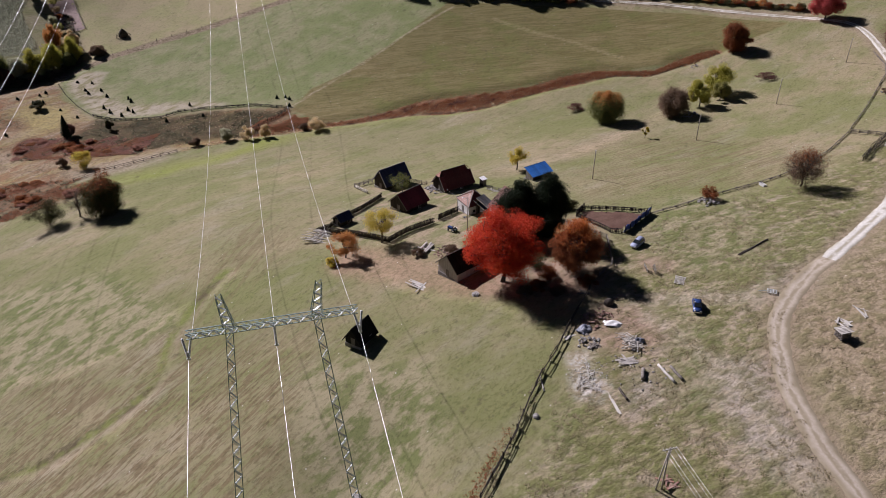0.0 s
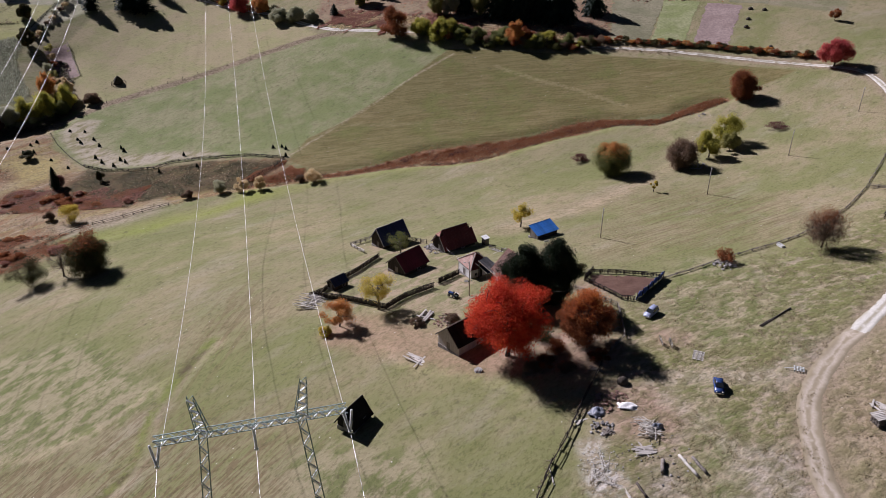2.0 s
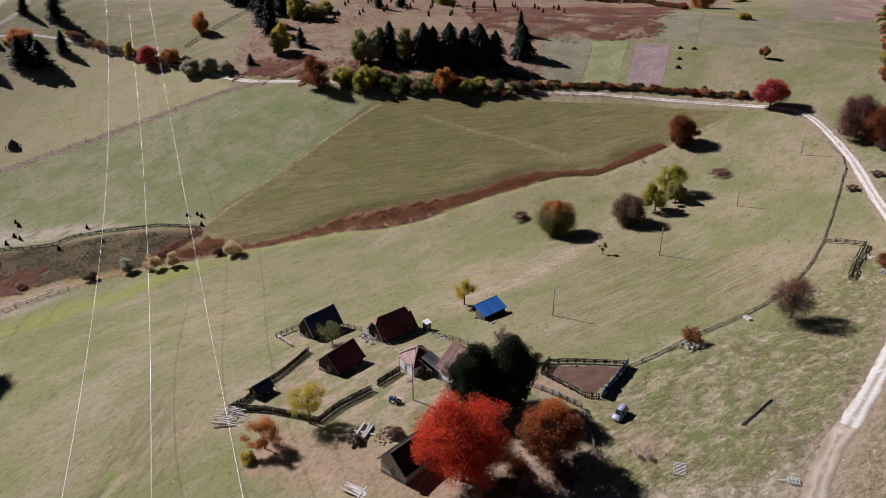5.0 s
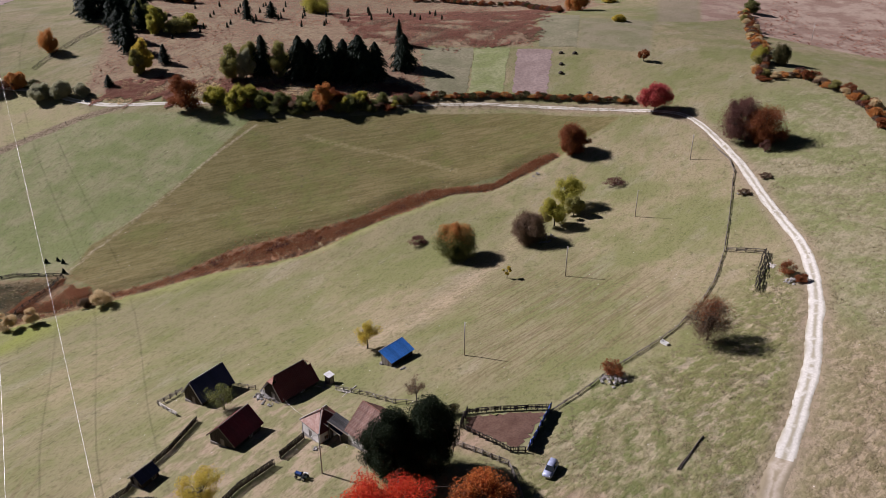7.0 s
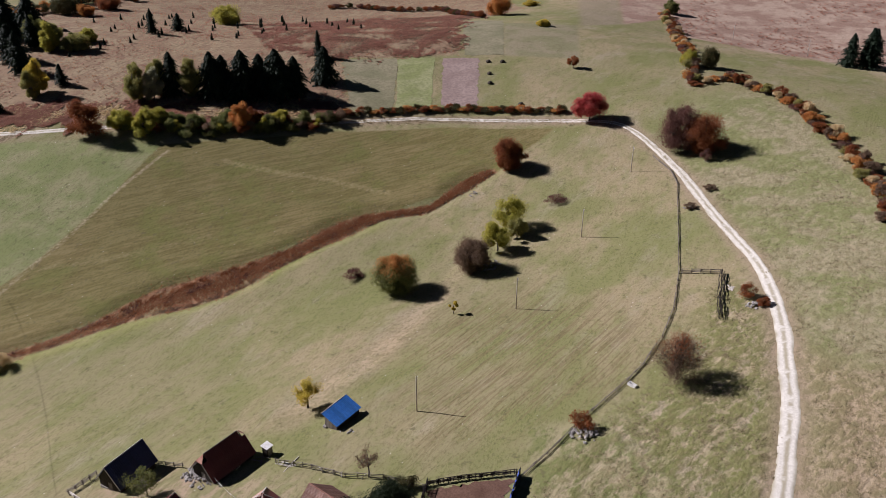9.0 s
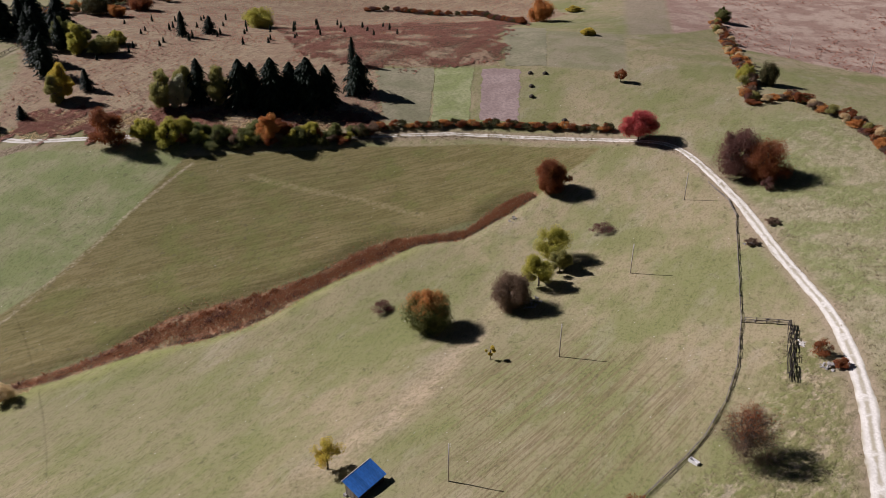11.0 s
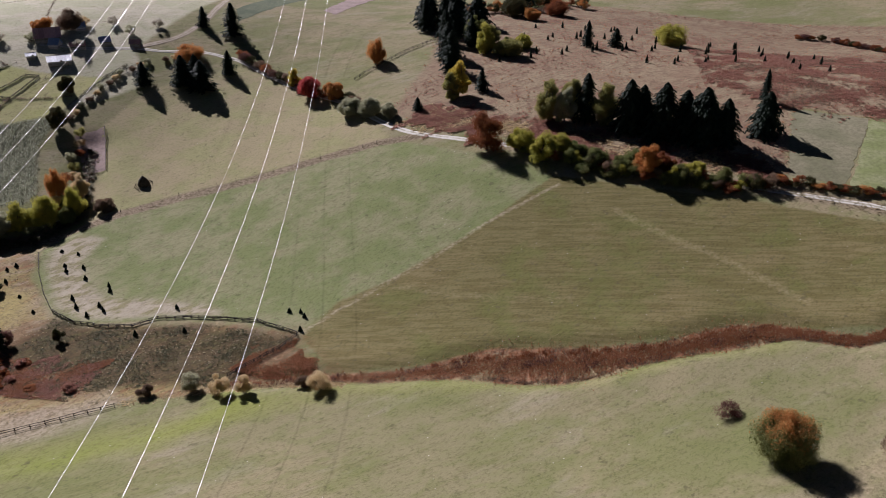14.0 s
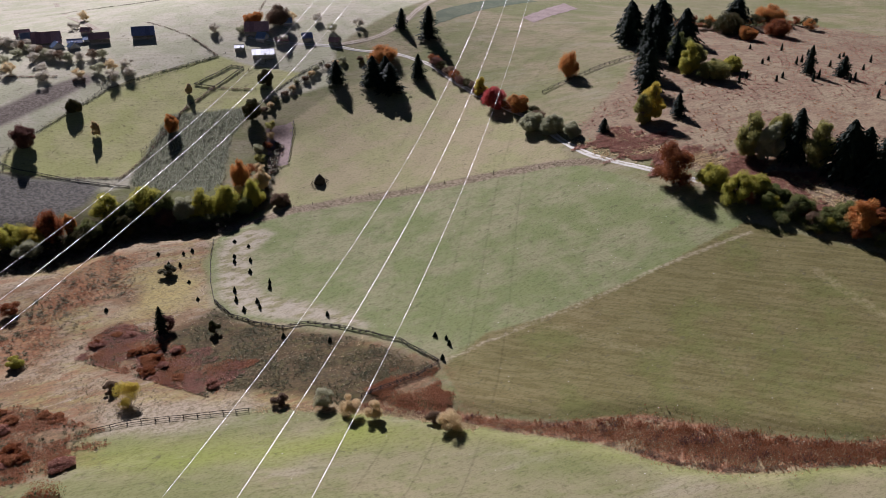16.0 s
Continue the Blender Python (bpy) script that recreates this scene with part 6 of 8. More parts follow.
fence([(28.5, 127), (23.6, 117), (20.1, 109.4), (17, 104), (14.1, 97.7), (11.8, 91.9), (9.3, 86.6), (5.6, 79.6), (2, 72.5)], "rough grey fence of stacked poles and leaning sticks", 3.3, 1.1, 4, POST_DARK, RAIL_DARK, sticks=1.3, thick=0.16, seed=3, miss=0.2)
fence([(47.6, 158.6), (54.3, 162), (61, 166), (67.5, 169.5), (78.5, 175), (84.7, 178.7), (94.2, 186.1), (103.5, 195.1), (115.9, 210.1), (130.5, 230.4), (144.4, 250.6), (147.8, 255.3), (151.4, 263.8), (153, 276)],
      "long low grey pole fence along the pasture", 4.0, 0.62, 4, POST, RAIL_THIN, seed=4, sticks=0.4, thick=0.10)
fence([(116.4, 209.6), (122.7, 203.6)], "grey fence of stacked rails closing a small paddock", 2.0, 1.3, 6, POST, RAIL, thick=0.2, seed=5, sticks=0.6)
fence([(122.9, 203.2), (115.5, 194.5), (108.4, 185.8)], "wide row of stacked dark fence poles", 2.0, 1.4, 7, POST_DARK, RAIL_DARK, thick=0.8, seed=6, sticks=0.8)
fence([(-160.8, 338.5), (-164, 329.8), (-164.3, 323.5), (-157.1, 313.2), (-147.8, 302.3), (-138.7, 293.6)], "low pale rail fence round the green meadow", 2.6, 0.8, 1, POST, RAIL, sticks=0.5, seed=7)
fence([(-138.7, 293.6), (-128.5, 289.1), (-119.5, 288.3), (-110.3, 289.3), (-104.4, 293.5), (-94.4, 294.4), (-83.2, 294.1), (-73.8, 293.1), (-60.2, 287.7)], "dark brushwood fence below the green meadow", 2.4, 0.9, 4, POST_DARK, RAIL_DARK,
      sticks=3.0, thick=0.35, seed=8)
fence([(-59.6, 286.6), (-62.3, 280.8), (-66.7, 274.3), (-71.5, 268.8)], "dark rail fence down to the ditch", 2.2, 1.3, 3, POST_DARK, RAIL_DARK, sticks=0.5, seed=9)
fence([(-120.8, 231.5), (-115.7, 236.8), (-108.1, 242.5), (-102.6, 245.9), (-93, 252.7)], "weathered rail fence at the meadow's lower edge", 3.2, 1.0, 2, POST_DARK, RAIL_DARK, sticks=0.5, seed=10)
fence([(11.5, 184.6), (17, 179.2), (21.6, 173.4), (27.4, 169.5), (32.4, 163.8)], "pale pole fence behind the tiled house", 2.2, 1.1, 3, POST, RAIL, seed=11, sticks=0.6, stick=STICK_PALE)
fence([(33.4, 164.1), (40, 162.3), (47.4, 159.8)], "dark plank and rail fence of the sheep pen", 1.9, 1.1, 4, POST_DARK, RAIL_DARK, seed=12, boards=0.5, board=BOARD_DARK)
fence([(31, 160.3), (34, 155), (36.8, 150.2), (39.2, 149.2)], "woven dark board fence of the sheep pen", 1.6, 1.1, 2, POST_DARK, RAIL_DARK, boards=0.3, board=BOARD_DARK, seed=13)
fence([(31, 160.3), (33.4, 164.1)], "black board gate wall of the sheep pen", 1.5, 1.7, 3, POST_DARK, RAIL_DARK, boards=0.2, board=BOARD_DARK, seed=14)
fence([(26.2, 158.2), (28.2, 156.2), (31.2, 152.6), (35.3, 146.8), (34.9, 141), (34.3, 135.3), (31.1, 131.3)], "grey pole fence between pines and pen", 2.0, 1.2, 4, POST, RAIL, seed=15, sticks=0.8)
fence([(-24.6, 196.6), (-19.9, 200.1)], "grey rail fence of a small fold beside the barn", 1.6, 1.3, 5, POST, RAIL, seed=16)
fence([(-24.6, 196.4), (-20.4, 189.4)], "pale rail fence of a small fold beside the barn", 2.2, 0.9, 3, POST, STICK_PALE, seed=17)
fence([(-30.5, 164.5), (-27.4, 166.8), (-25.7, 170.2), (-20.6, 176.5), (-16.2, 185)], "old board fence hung with brushwood", 1.8, 1.3, 3, POST_DARK, RAIL_DARK, board=BOARD_DARK, boards=0.17, sticks=1.2, seed=18)
fence([(-29, 164), (-23.1, 161.4), (-17.7, 158.1), (-12.1, 154.3)], "grey picket fence of the farm garden", 2.0, 1.5, 2, POST_DARK, RAIL_DARK, board=BOARD_DARK, boards=0.16, seed=19)
fence([(-12.1, 154.5), (-8.4, 158.7), (-2.2, 163)], "grey picket fence of the farm garden", 2.0, 1.5, 2, POST_DARK, RAIL_DARK, board=BOARD_DARK, boards=0.16, seed=20)
fence([(-1, 164.6), (3.6, 169)], "grey picket fence by the white house", 2.0, 1.5, 2, POST_DARK, RAIL_DARK, board=BOARD_DARK, boards=0.16, seed=21)
fence([(-9, 197), (-4.5, 193)], "sagging pole fence between two barns", 1.8, 1.1, 3, POST, RAIL, seed=22, sticks=1)
fence([(-150.7, 352), (-133.4, 363.4), (-114.2, 371.5), (-95, 378.7), (-80, 384.6), (-64.9, 389)], "row of old posts along the field edge", 6.0, 1.1, 0, POST_DARK, RAIL_DARK, seed=23, miss=0.3)
fence([(-223.8, 352.8), (-227.9, 377.2), (-232.2, 395), (-230.4, 410.2), (-226.4, 430), (-224, 440)], "dark field fence towards the village", 3.6, 1.1, 2, POST_DARK, RAIL_THIN, sticks=0.6, seed=24)
fence([(-239, 403.3), (-235.3, 424.8), (-230.6, 427), (-231, 407), (-239, 403.3)], "dark plank fold in a far meadow", 3.0, 0.7, 3, POST_DARK, RAIL_DARK, seed=25)
fence([(-202.5, 414), (-201.4, 430), (-201, 443.8), (-195.7, 455.2)], "brushy dark fence along a far meadow", 3.2, 1.6, 4, POST_DARK, RAIL_DARK, sticks=1.5, seed=26)
fence([(-178.9, 376.7), (-172.7, 379.6), (-186.8, 404.2)], "pale rail fence round the bare plot", 3.0, 1.3, 3, POST, RAIL, seed=27)
fence([(-92, 452.4), (-77, 484.3), (-62.8, 508.7)], "brushy fence up the hill", 3.2, 1.3, 3, POST_DARK, RAIL_DARK, sticks=1.2, seed=28)
fence([(-260.4, 318.7), (-262.5, 336.3), (-263, 357), (-265.6, 375), (-260, 385.8), (-250.7, 411.7), (-244.3, 432)], "dark field fence overgrown with brush", 4.5, 0.9, 1, POST_DARK, RAIL_THIN, sticks=0.6, seed=29)
fence([(-212, 333.5), (-228, 325), (-250, 316), (-300, 312)], "dark fence along the fallow's edge", 3.5, 0.45, 2, POST_DARK, RAIL_DARK, sticks=2.0, seed=30)


def tarp_wall(a, b, high):
    """A sagging blue tarpaulin hung on posts."""
    root = thing("tarpaulin", at(*a), "blue tarpaulin hung as one side of the sheep pen", "tarpaulin")
    o = Vector((*a, gz(*a)))
    n, m = 26, 6
    rng = random.Random(5)
    v = []
    s = Vector((b[1] - a[1], a[0] - b[0], 0)).normalized()
    for i in range(n + 1):
        x, y = a[0] + (b[0] - a[0]) * i / n, a[1] + (b[1] - a[1]) * i / n
        top = high + 0.12 * math.sin(i * 1.1) + rng.uniform(-0.08, 0.08)
        for j in range(m + 1):
            w = 0.14 * math.sin(i * 1.7 + j * 0.9) + 0.25 * (1 - j / m)
            v.append(Vector((x, y, gz(x, y) + 0.02 + top * j / m)) + s * w - o)
    f = [(i * (m + 1) + j, (i + 1) * (m + 1) + j, (i + 1) * (m + 1) + j + 1, i * (m + 1) + j + 1) for i in range(n) for j in range(m)]
    cloth = part("cloth", mesh("cloth", v, f, TARP_BLUE, True), root)
    mod = cloth.modifiers.new("thick", "SOLIDIFY")
    mod.thickness = 0.04
    for i in range(6):
        x, y = a[0] + (b[0] - a[0]) * i / 5, a[1] + (b[1] - a[1]) * i / 5
        p = Vector((x, y, gz(x, y)))
        bar("post", POST_DARK, p - Vector((0, 0, 0.2)), p + Vector((0, 0, high + 0.25)), root, o)


tarp_wall((47.7, 159.2), (39.8, 149.3), 1.7)

# ---- power line ----
ARM = Vector((-22.2, 83.18, 30.8))
ALONG = Vector((math.cos(0.27), math.sin(0.27), 0))
ACROSS = Vector((-ALONG.y, ALONG.x, 0))
UP = Vector((0, 0, 1))
BRACE = bar_mesh("brace", 0.26, 0.1, STEEL)
BRACE_DARK = bar_mesh("brace", 0.07, 0.05, STEEL_GREEN)
foot_z = gz(ARM.x, ARM.y)
pylon = thing("pylon", Matrix.Translation((ARM.x, ARM.y, foot_z)), "grey-green steel lattice portal pylon standing in the meadow", "pylon")
PO = Vector((ARM.x, ARM.y, foot_z))


def lattice(name, a, b, wa, wb, bays, u, v, label="", bright=1):
    """A square lattice mast from a to b: four chords and a zigzag on each face."""
    a, b = Vector(a), Vector(b)
    corners = [(1, 1), (1, -1), (-1, -1), (-1, 1)]
    c = lambda t, k: a + (b - a) * t + (u * corners[k][0] + v * corners[k][1]) * (wa + (wb - wa) * t) / 2
    mast = part(name, mesh(name, *join(*[tube([c(0, k) - PO, c(1, k) - PO], [0.075, 0.06], 4) for k in range(4)]), STEEL_GREEN), pylon, label)
    for i in range(bays):
        t0, t1 = i / bays, (i + 1) / bays
        for k in range(4):
            j = (k + 1) % 4
            p, q = (c(t0, k), c(t1, j)) if i % 2 == 0 else (c(t0, j), c(t1, k))
            mm, ll = between(p - PO, q - PO)
            part("brace", BRACE if k in bright_faces else BRACE_DARK, mast, m=mm @ Matrix.Diagonal((1, 1, ll, 1)))
    return mast


bright_faces = (1,)
for s in (-1, 1):
    base = Vector((ARM.x, ARM.y, 0)) + ALONG * s * 8.8 - ACROSS * 1.2
    base.z = gz(base.x, base.y) - 0.2
    lattice("leg", base, ARM + ALONG * s * 5.65 + UP * 0.2, 1.15, 0.95, 26, ALONG, ACROSS, "leaning lattice leg")
    part("footing", mesh("footing", *box_data(-0.7, -0.7, -0.8, 0.7, 0.7, 0.35), STONE), pylon, "concrete footing", Matrix.Translation(base + UP * 0.2 - PO))
    lattice("peak", ARM + ALONG * s * 5.65 + UP * 0.6, ARM + ALONG * s * 6.35 + UP * 5.4, 1.35, 0.7, 7, ALONG, ACROSS, "tapering earth-wire peak")
lattice("crossarm", ARM - ALONG * 11.1 + UP * 0.1, ARM + ALONG * 11.1 + UP * 0.1, 0.85, 0.85, 26, UP, ACROSS, "horizontal lattice crossarm")
skirts = [(z, r) for i in range(20) for z, r in ((-0.18 * i, 0.06), (-0.18 * i - 0.04, 0.17), (-0.18 * i - 0.09, 0.18), (-0.18 * i - 0.12, 0.06))]
string = mesh("insulator", *tube([(0, 0, z) for z, _ in skirts], [r for _, r in skirts], 8), GLASSY, True)
CLAMPS = []
for s in (-11.1, 0, 11.1):
    clamp = ARM + ALONG * s * 1.02 - UP * 3.75
    CLAMPS.append(clamp)
    for e in (-1, 1):
        m, ln = between(ARM + ALONG * (s + 0.55 * e * (s != 0)) + ACROSS * (0.35 * e * (s == 0)) - UP * 0.35 - PO, clamp - PO)
        part("insulator", string, pylon, "white porcelain insulator string", m @ pose(0, 0, 0, 180, 0, 0) @ Matrix.Diagonal((1, 1, ln / 3.6, 1)))
    part("clamp", mesh("clamp", *box_data(-0.25, -0.12, -0.12, 0.25, 0.12, 0.12), STEEL), pylon, m=Matrix.Translation(clamp - PO))


def cable(a, b, sag, label, radius=0.032, twin=0.0, steps=60, start=0.0, stop=1.0, name="power_cable", group="power cables"):
    a, b = Vector(a), Vector(b)
    d = (b - a).normalized()
    side = Vector((-d.y, d.x, 0)).normalized()
    bits = []
    for o in ((-twin / 2, twin / 2) if twin else (0,)):
        pts = []
        for i in range(steps + 1):
            u = start + (stop - start) * i / steps
            pts.append(a + (b - a) * u - UP * 4 * sag * u * (1 - u) + side * o - a)
        bits.append(tube(pts, [radius] * (steps + 1), 4))
    root = tagged(new(name, mesh(name, *join(*bits), WIRE, True)), label, "cable", group)
    root.matrix_basis = Matrix.Translation(a)
    return root


FAR = Vector((-108.56, 419.61, 17.3))
for c in CLAMPS:
    e = FAR + (c - CLAMPS[1]) * 0.93
    cable(c, e, 16.3, "pale aluminium power cable hung from the pylon", stop=1.5)
    back = c - (e - c) * 0.75 + UP * 6
    cable(c, back, 9.5, "pale aluminium power cable hung from the pylon", stop=0.6)
VALLEY, SPAN = Vector((-150.92, 281.06, 17.79)), Vector((-49.71, 194.75, 34.3))
for n in range(3):
    a = VALLEY + n * Vector((6.79, 3.84, 0))
    cable(a, a + SPAN, 4.375, "pale power cable crossing the far valley", 0.035, 0, start=-0.9, stop=1.7)


def pole(x, y, high, label, arm=False, brace=False, lamp=False, turn=0.0):
    root = thing("utility_pole", at(x, y, turn), label, "pole", "utility poles")
    part("shaft", mesh("shaft", *tube([(0, 0, -0.5), (0, 0, high * 0.5), (0.03, 0, high)], [0.15, 0.125, 0.10], 8), WOOD_POLE, True), root)
    for i in range(2):
        z = high - 0.3 - 0.45 * i
        part("insulator", mesh("insulator", *tube([(0.1, 0, z), (0.28, 0, z), (0.28, 0, z + 0.2)], [0.03, 0.03, 0.06], 6), GLASSY), root, "small white insulator")
    if brace:
        part("strut", mesh("strut", *tube([(-0.9, 0.15, -0.4), (-0.05, 0, high - 0.6)], [0.13, 0.09], 8), WOOD_POLE, True), root, "slanting strut of the pole")
        part("crossbar", mesh("crossbar", *box_data(-1.1, -0.06, high - 0.35, 1.1, 0.06, high - 0.2), WOOD_POLE), root)
        for sx in (-1, -0.5, 0.5, 1):
            part("insulator", mesh("insulator", *tube([(sx, 0, high - 0.2), (sx, 0, high)], [0.06, 0.04], 6), GLASSY), root, "small white insulator")
    if lamp:
        part("lamp_arm", mesh("lamp_arm", *tube([(0, 0, high - 0.6), (0.5, 0, high - 0.1), (1.0, 0, high - 0.05)], [0.03, 0.03, 0.03], 6), STEEL, True), root)
        part("lamp_head", mesh("lamp_head", *tube([(0.9, 0, high - 0.02), (1.2, 0, high), (1.45, 0, high - 0.05)], [0.06, 0.12, 0.04], 8), STEEL, True), root, "grey street-lamp head")
    return root


pole(39.4, 187.2, 8.3, "plain wooden pole standing in the pasture")
pole(75.6, 218.2, 8.6, "plain wooden pole standing in the pasture")
pole(109.2, 245.6, 8.6, "plain wooden pole standing in the pasture")
pole(142.2, 272.2, 8.6, "plain wooden pole near the road's bend")
pole(296, 413, 8.6, "plain wooden pole on the far brown slope")
pole(308, 372, 8.4, "plain wooden pole on the far brown slope")
pole(5.6, 157.2, 8.6, "wooden farmyard pole with a lamp arm", lamp=True, turn=200)
pole(31.6, 79.0, 8.2, "strutted wooden pole with a crossbar and insulators", brace=True, turn=15)
for i, sx in enumerate((-1, -0.5, 0.5, 1)):
    a = Vector((31.6, 79.0, gz(31.6, 79.0) + 8.2)) + Vector((math.cos(radians(15)) * sx, math.sin(radians(15)) * sx, 0))
    cable(a, a + Vector((16, -52, 1)), 1.2, "thin wire hung from the strutted pole", 0.02, 0, 20, name="wire", group="wires")
cable((0.6, 184.0, gz(2.6, 189) + 2.4), (4.6, 171.6, gz(7, 170) + 2.6), 0.6, "thin house wire across the farmyard", 0.015, 0, 16, name="wire", group="wires")

# ---- cars, timber, stones and scrap ----
def hull(name, sections, mat, smooth=True):
    """A closed body lofted through rings of points."""
    n = len(sections[0])
    v = [p for s in sections for p in s]
    f = [(i * n + k, i * n + (k + 1) % n, (i + 1) * n + (k + 1) % n, (i + 1) * n + k) for i in range(len(sections) - 1) for k in range(n)]
    f += [tuple(range(n))[::-1], tuple(range(len(v) - n, len(v)))]
    return mesh(name, v, f, mat, smooth)


WHEEL_TYRE = mesh("tyre", *tube([(0, -0.09, 0), (0, -0.06, 0), (0, 0.06, 0), (0, 0.09, 0)], [0.25, 0.30, 0.30, 0.25], 16), RUBBER, True)
WHEEL_RIM = mesh("rim", *tube([(0, -0.1, 0), (0, 0.1, 0)], [0.17, 0.17], 12), CHROME, True)


def car(x, y, turn, paint, label, boxy):
    root = thing("car", at(x, y, turn), label, "car", "parked cars")
    w = 0.8
    def ring(px, z0, z1, wid):
        return [(px, -wid, z0), (px, -wid - 0.02, (z0 + z1) / 2), (px, -wid + 0.06, z1), (px, wid - 0.06, z1), (px, wid + 0.02, (z0 + z1) / 2), (px, wid, z0)]
    body = hull("body", [ring(-1.95, 0.45, 0.72, w - 0.08), ring(-1.85, 0.3, 0.88, w), ring(-0.9, 0.28, 0.92, w), ring(0.55, 0.28, 0.92, w), ring(1.6, 0.3, 0.84, w), ring(1.92, 0.4, 0.66, w - 0.1)], paint)
    part("body", body, root)
    back = -1.8 if boxy else -1.35
    cab = hull("roof", [ring(back, 0.88, 0.95, w - 0.1), ring(back + (0.12 if boxy else 0.45), 0.88, 1.48, w - 0.2), ring(0.15, 0.88, 1.5, w - 0.2), ring(0.95, 0.86, 0.92, w - 0.1)], paint)
    part("roof", cab, root)
    for s in (-1, 1):
        v = [(back + 0.4, s * (w - 0.075), 0.95), (0.6, s * (w - 0.075), 0.95), (0.15, s * (w - 0.17), 1.38), (back + 0.55, s * (w - 0.17), 1.38)]
        v += [(a, b + 0.03 * s, c) for a, b, c in v]
        part("side_window", mesh("side_window", v, [(0, 1, 2, 3), (7, 6, 5, 4), (0, 4, 5, 1), (1, 5, 6, 2), (2, 6, 7, 3), (3, 7, 4, 0)], CAR_GLASS), root, "dark side glass")
        part("headlight", mesh("headlight", *tube([(1.82, s * 0.52, 0.66), (1.97, s * 0.52, 0.64)], [0.12, 0.10], 10), LAMP, True), root, "round headlight")
        part("tail_light", mesh("tail_light", *box_data(-1.99, s * 0.55 - 0.12, 0.58, -1.93, s * 0.55 + 0.12, 0.74), ROOF_MAROON), root, "red tail light")
    v = [(0.22, -w + 0.25, 1.44), (0.22, w - 0.25, 1.44), (0.93, w - 0.17, 0.97), (0.93, -w + 0.17, 0.97)]
    v += [(a + 0.05, b, c + 0.03) for a, b, c in v]
    part("windscreen", mesh("windscreen", v, [(0, 1, 2, 3), (7, 6, 5, 4), (0, 4, 5, 1), (1, 5, 6, 2), (2, 6, 7, 3), (3, 7, 4, 0)], CAR_GLASS), root, "dark windscreen")
    part("bumper", mesh("bumper", *box_data(1.88, -0.72, 0.36, 2.0, 0.72, 0.5), CHROME), root, "pale bumper")
    part("bumper", mesh("bumper", *box_data(-2.02, -0.72, 0.36, -1.9, 0.72, 0.5), CHROME), root, "pale bumper")
    for px in (-1.2, 1.2):
        for s in (-1, 1):
            wheel = part("tyre", WHEEL_TYRE, root, "black tyre", pose(px, s * 0.72, 0.3))
            part("rim", WHEEL_RIM, wheel)
    return root


car(41.2, 143.2, 229, CAR_GREY, "pale grey-blue hatchback parked on the grass", True)
car(46.9, 118.6, 258, CAR_BLUE, "dark blue small car parked on the grass", False)


def tractor(x, y, turn):
    root = thing("tractor", at(x, y, turn), "small dark blue garden tractor in the farmyard", "tractor")
    part("bonnet", hull("bonnet", [[(a, -0.3, 0.55), (a, -0.3, 1.0), (a, 0.3, 1.0), (a, 0.3, 0.55)] for a in (0.1, 1.3)], CAR_BLUE, False), root)
    part("seat", mesh("seat", *join(box_data(-0.7, -0.25, 0.85, -0.25, 0.25, 0.95), box_data(-0.8, -0.25, 0.9, -0.7, 0.25, 1.35)), RUBBER), root, "black seat")
    part("chassis", mesh("chassis", *box_data(-0.9, -0.28, 0.45, 1.2, 0.28, 0.6), STEEL_GREEN), root)
    part("steering_wheel", mesh("steering_wheel", *tube([(0.0, 0, 0.95), (-0.12, 0, 1.3), (-0.15, 0, 1.33)], [0.03, 0.03, 0.2], 10), RUBBER), root)
    part("mudguard", mesh("mudguard", *box_data(-0.95, -0.62, 1.0, -0.1, -0.3, 1.05), SHEET_WHITE), root, "pale mudguard")
    for px, r in ((-0.55, 1.6), (0.95, 1.0)):
        for s in (-1, 1):
            wheel = part("tyre", WHEEL_TYRE, root, "black tyre", pose(px, s * 0.48, 0.3 * r) @ Matrix.Diagonal((r, 1.6, r, 1)))
            part("rim", WHEEL_RIM, wheel)


tractor(2.2, 157.4, 140)

PLANK = bar_mesh("plank", 0.4, 0.1, WOOD_PALE, 0.01)
PLANK_GREY = bar_mesh("plank", 0.24, 0.06, WOOD_GREY, 0.01)
BEAM = bar_mesh("beam", 0.22, 0.2, WOOD_GREY, 0.01)


def rough_log(name, length, r, mat):
    rng = random.Random(int(length * 10))
    return mesh(name, *tube([(length * i / 5, 0.05 * math.sin(i * 1.9), 0) for i in range(6)], [r * rng.uniform(0.88, 1.08) for _ in range(6)], 9), mat, True)


def log(x0, y0, x1, y1, r, mat, label, name="log"):
    ln = math.hypot(x1 - x0, y1 - y0)
    ob = tagged(new(name, rough_log(name, ln, r, mat)), label, "log", "felled logs")
    a, b = Vector((x0, y0, gz(x0, y0) + r * 0.9)), Vector((x1, y1, gz(x1, y1) + r * 0.9))
    ob.matrix_basis = Matrix.Translation(a) @ (b - a).to_track_quat("X", "Z").to_matrix().to_4x4()
    return ob


log(60.2, 136.6, 68.2, 142.4, 0.14, BARK, "long dark felled pole on the grass")
log(60.4, 136.35, 67.4, 141.9, 0.11, BARK, "long dark felled pole on the grass")
log(36.5, 103.8, 38.2, 99.3, 0.24, WOOD_PALE, "pale barked log on the scrap ground")
log(38.4, 103.2, 39.6, 99.8, 0.24, WOOD_GREY, "grey log on the scrap ground")
log(33.8, 102.8, 33.2, 100.4, 0.34, WOOD_GREY, "short thick log on the scrap ground")
log(29.0, 98.8, 29.9, 96.2, 0.2, BARK, "dark short log on the scrap ground")


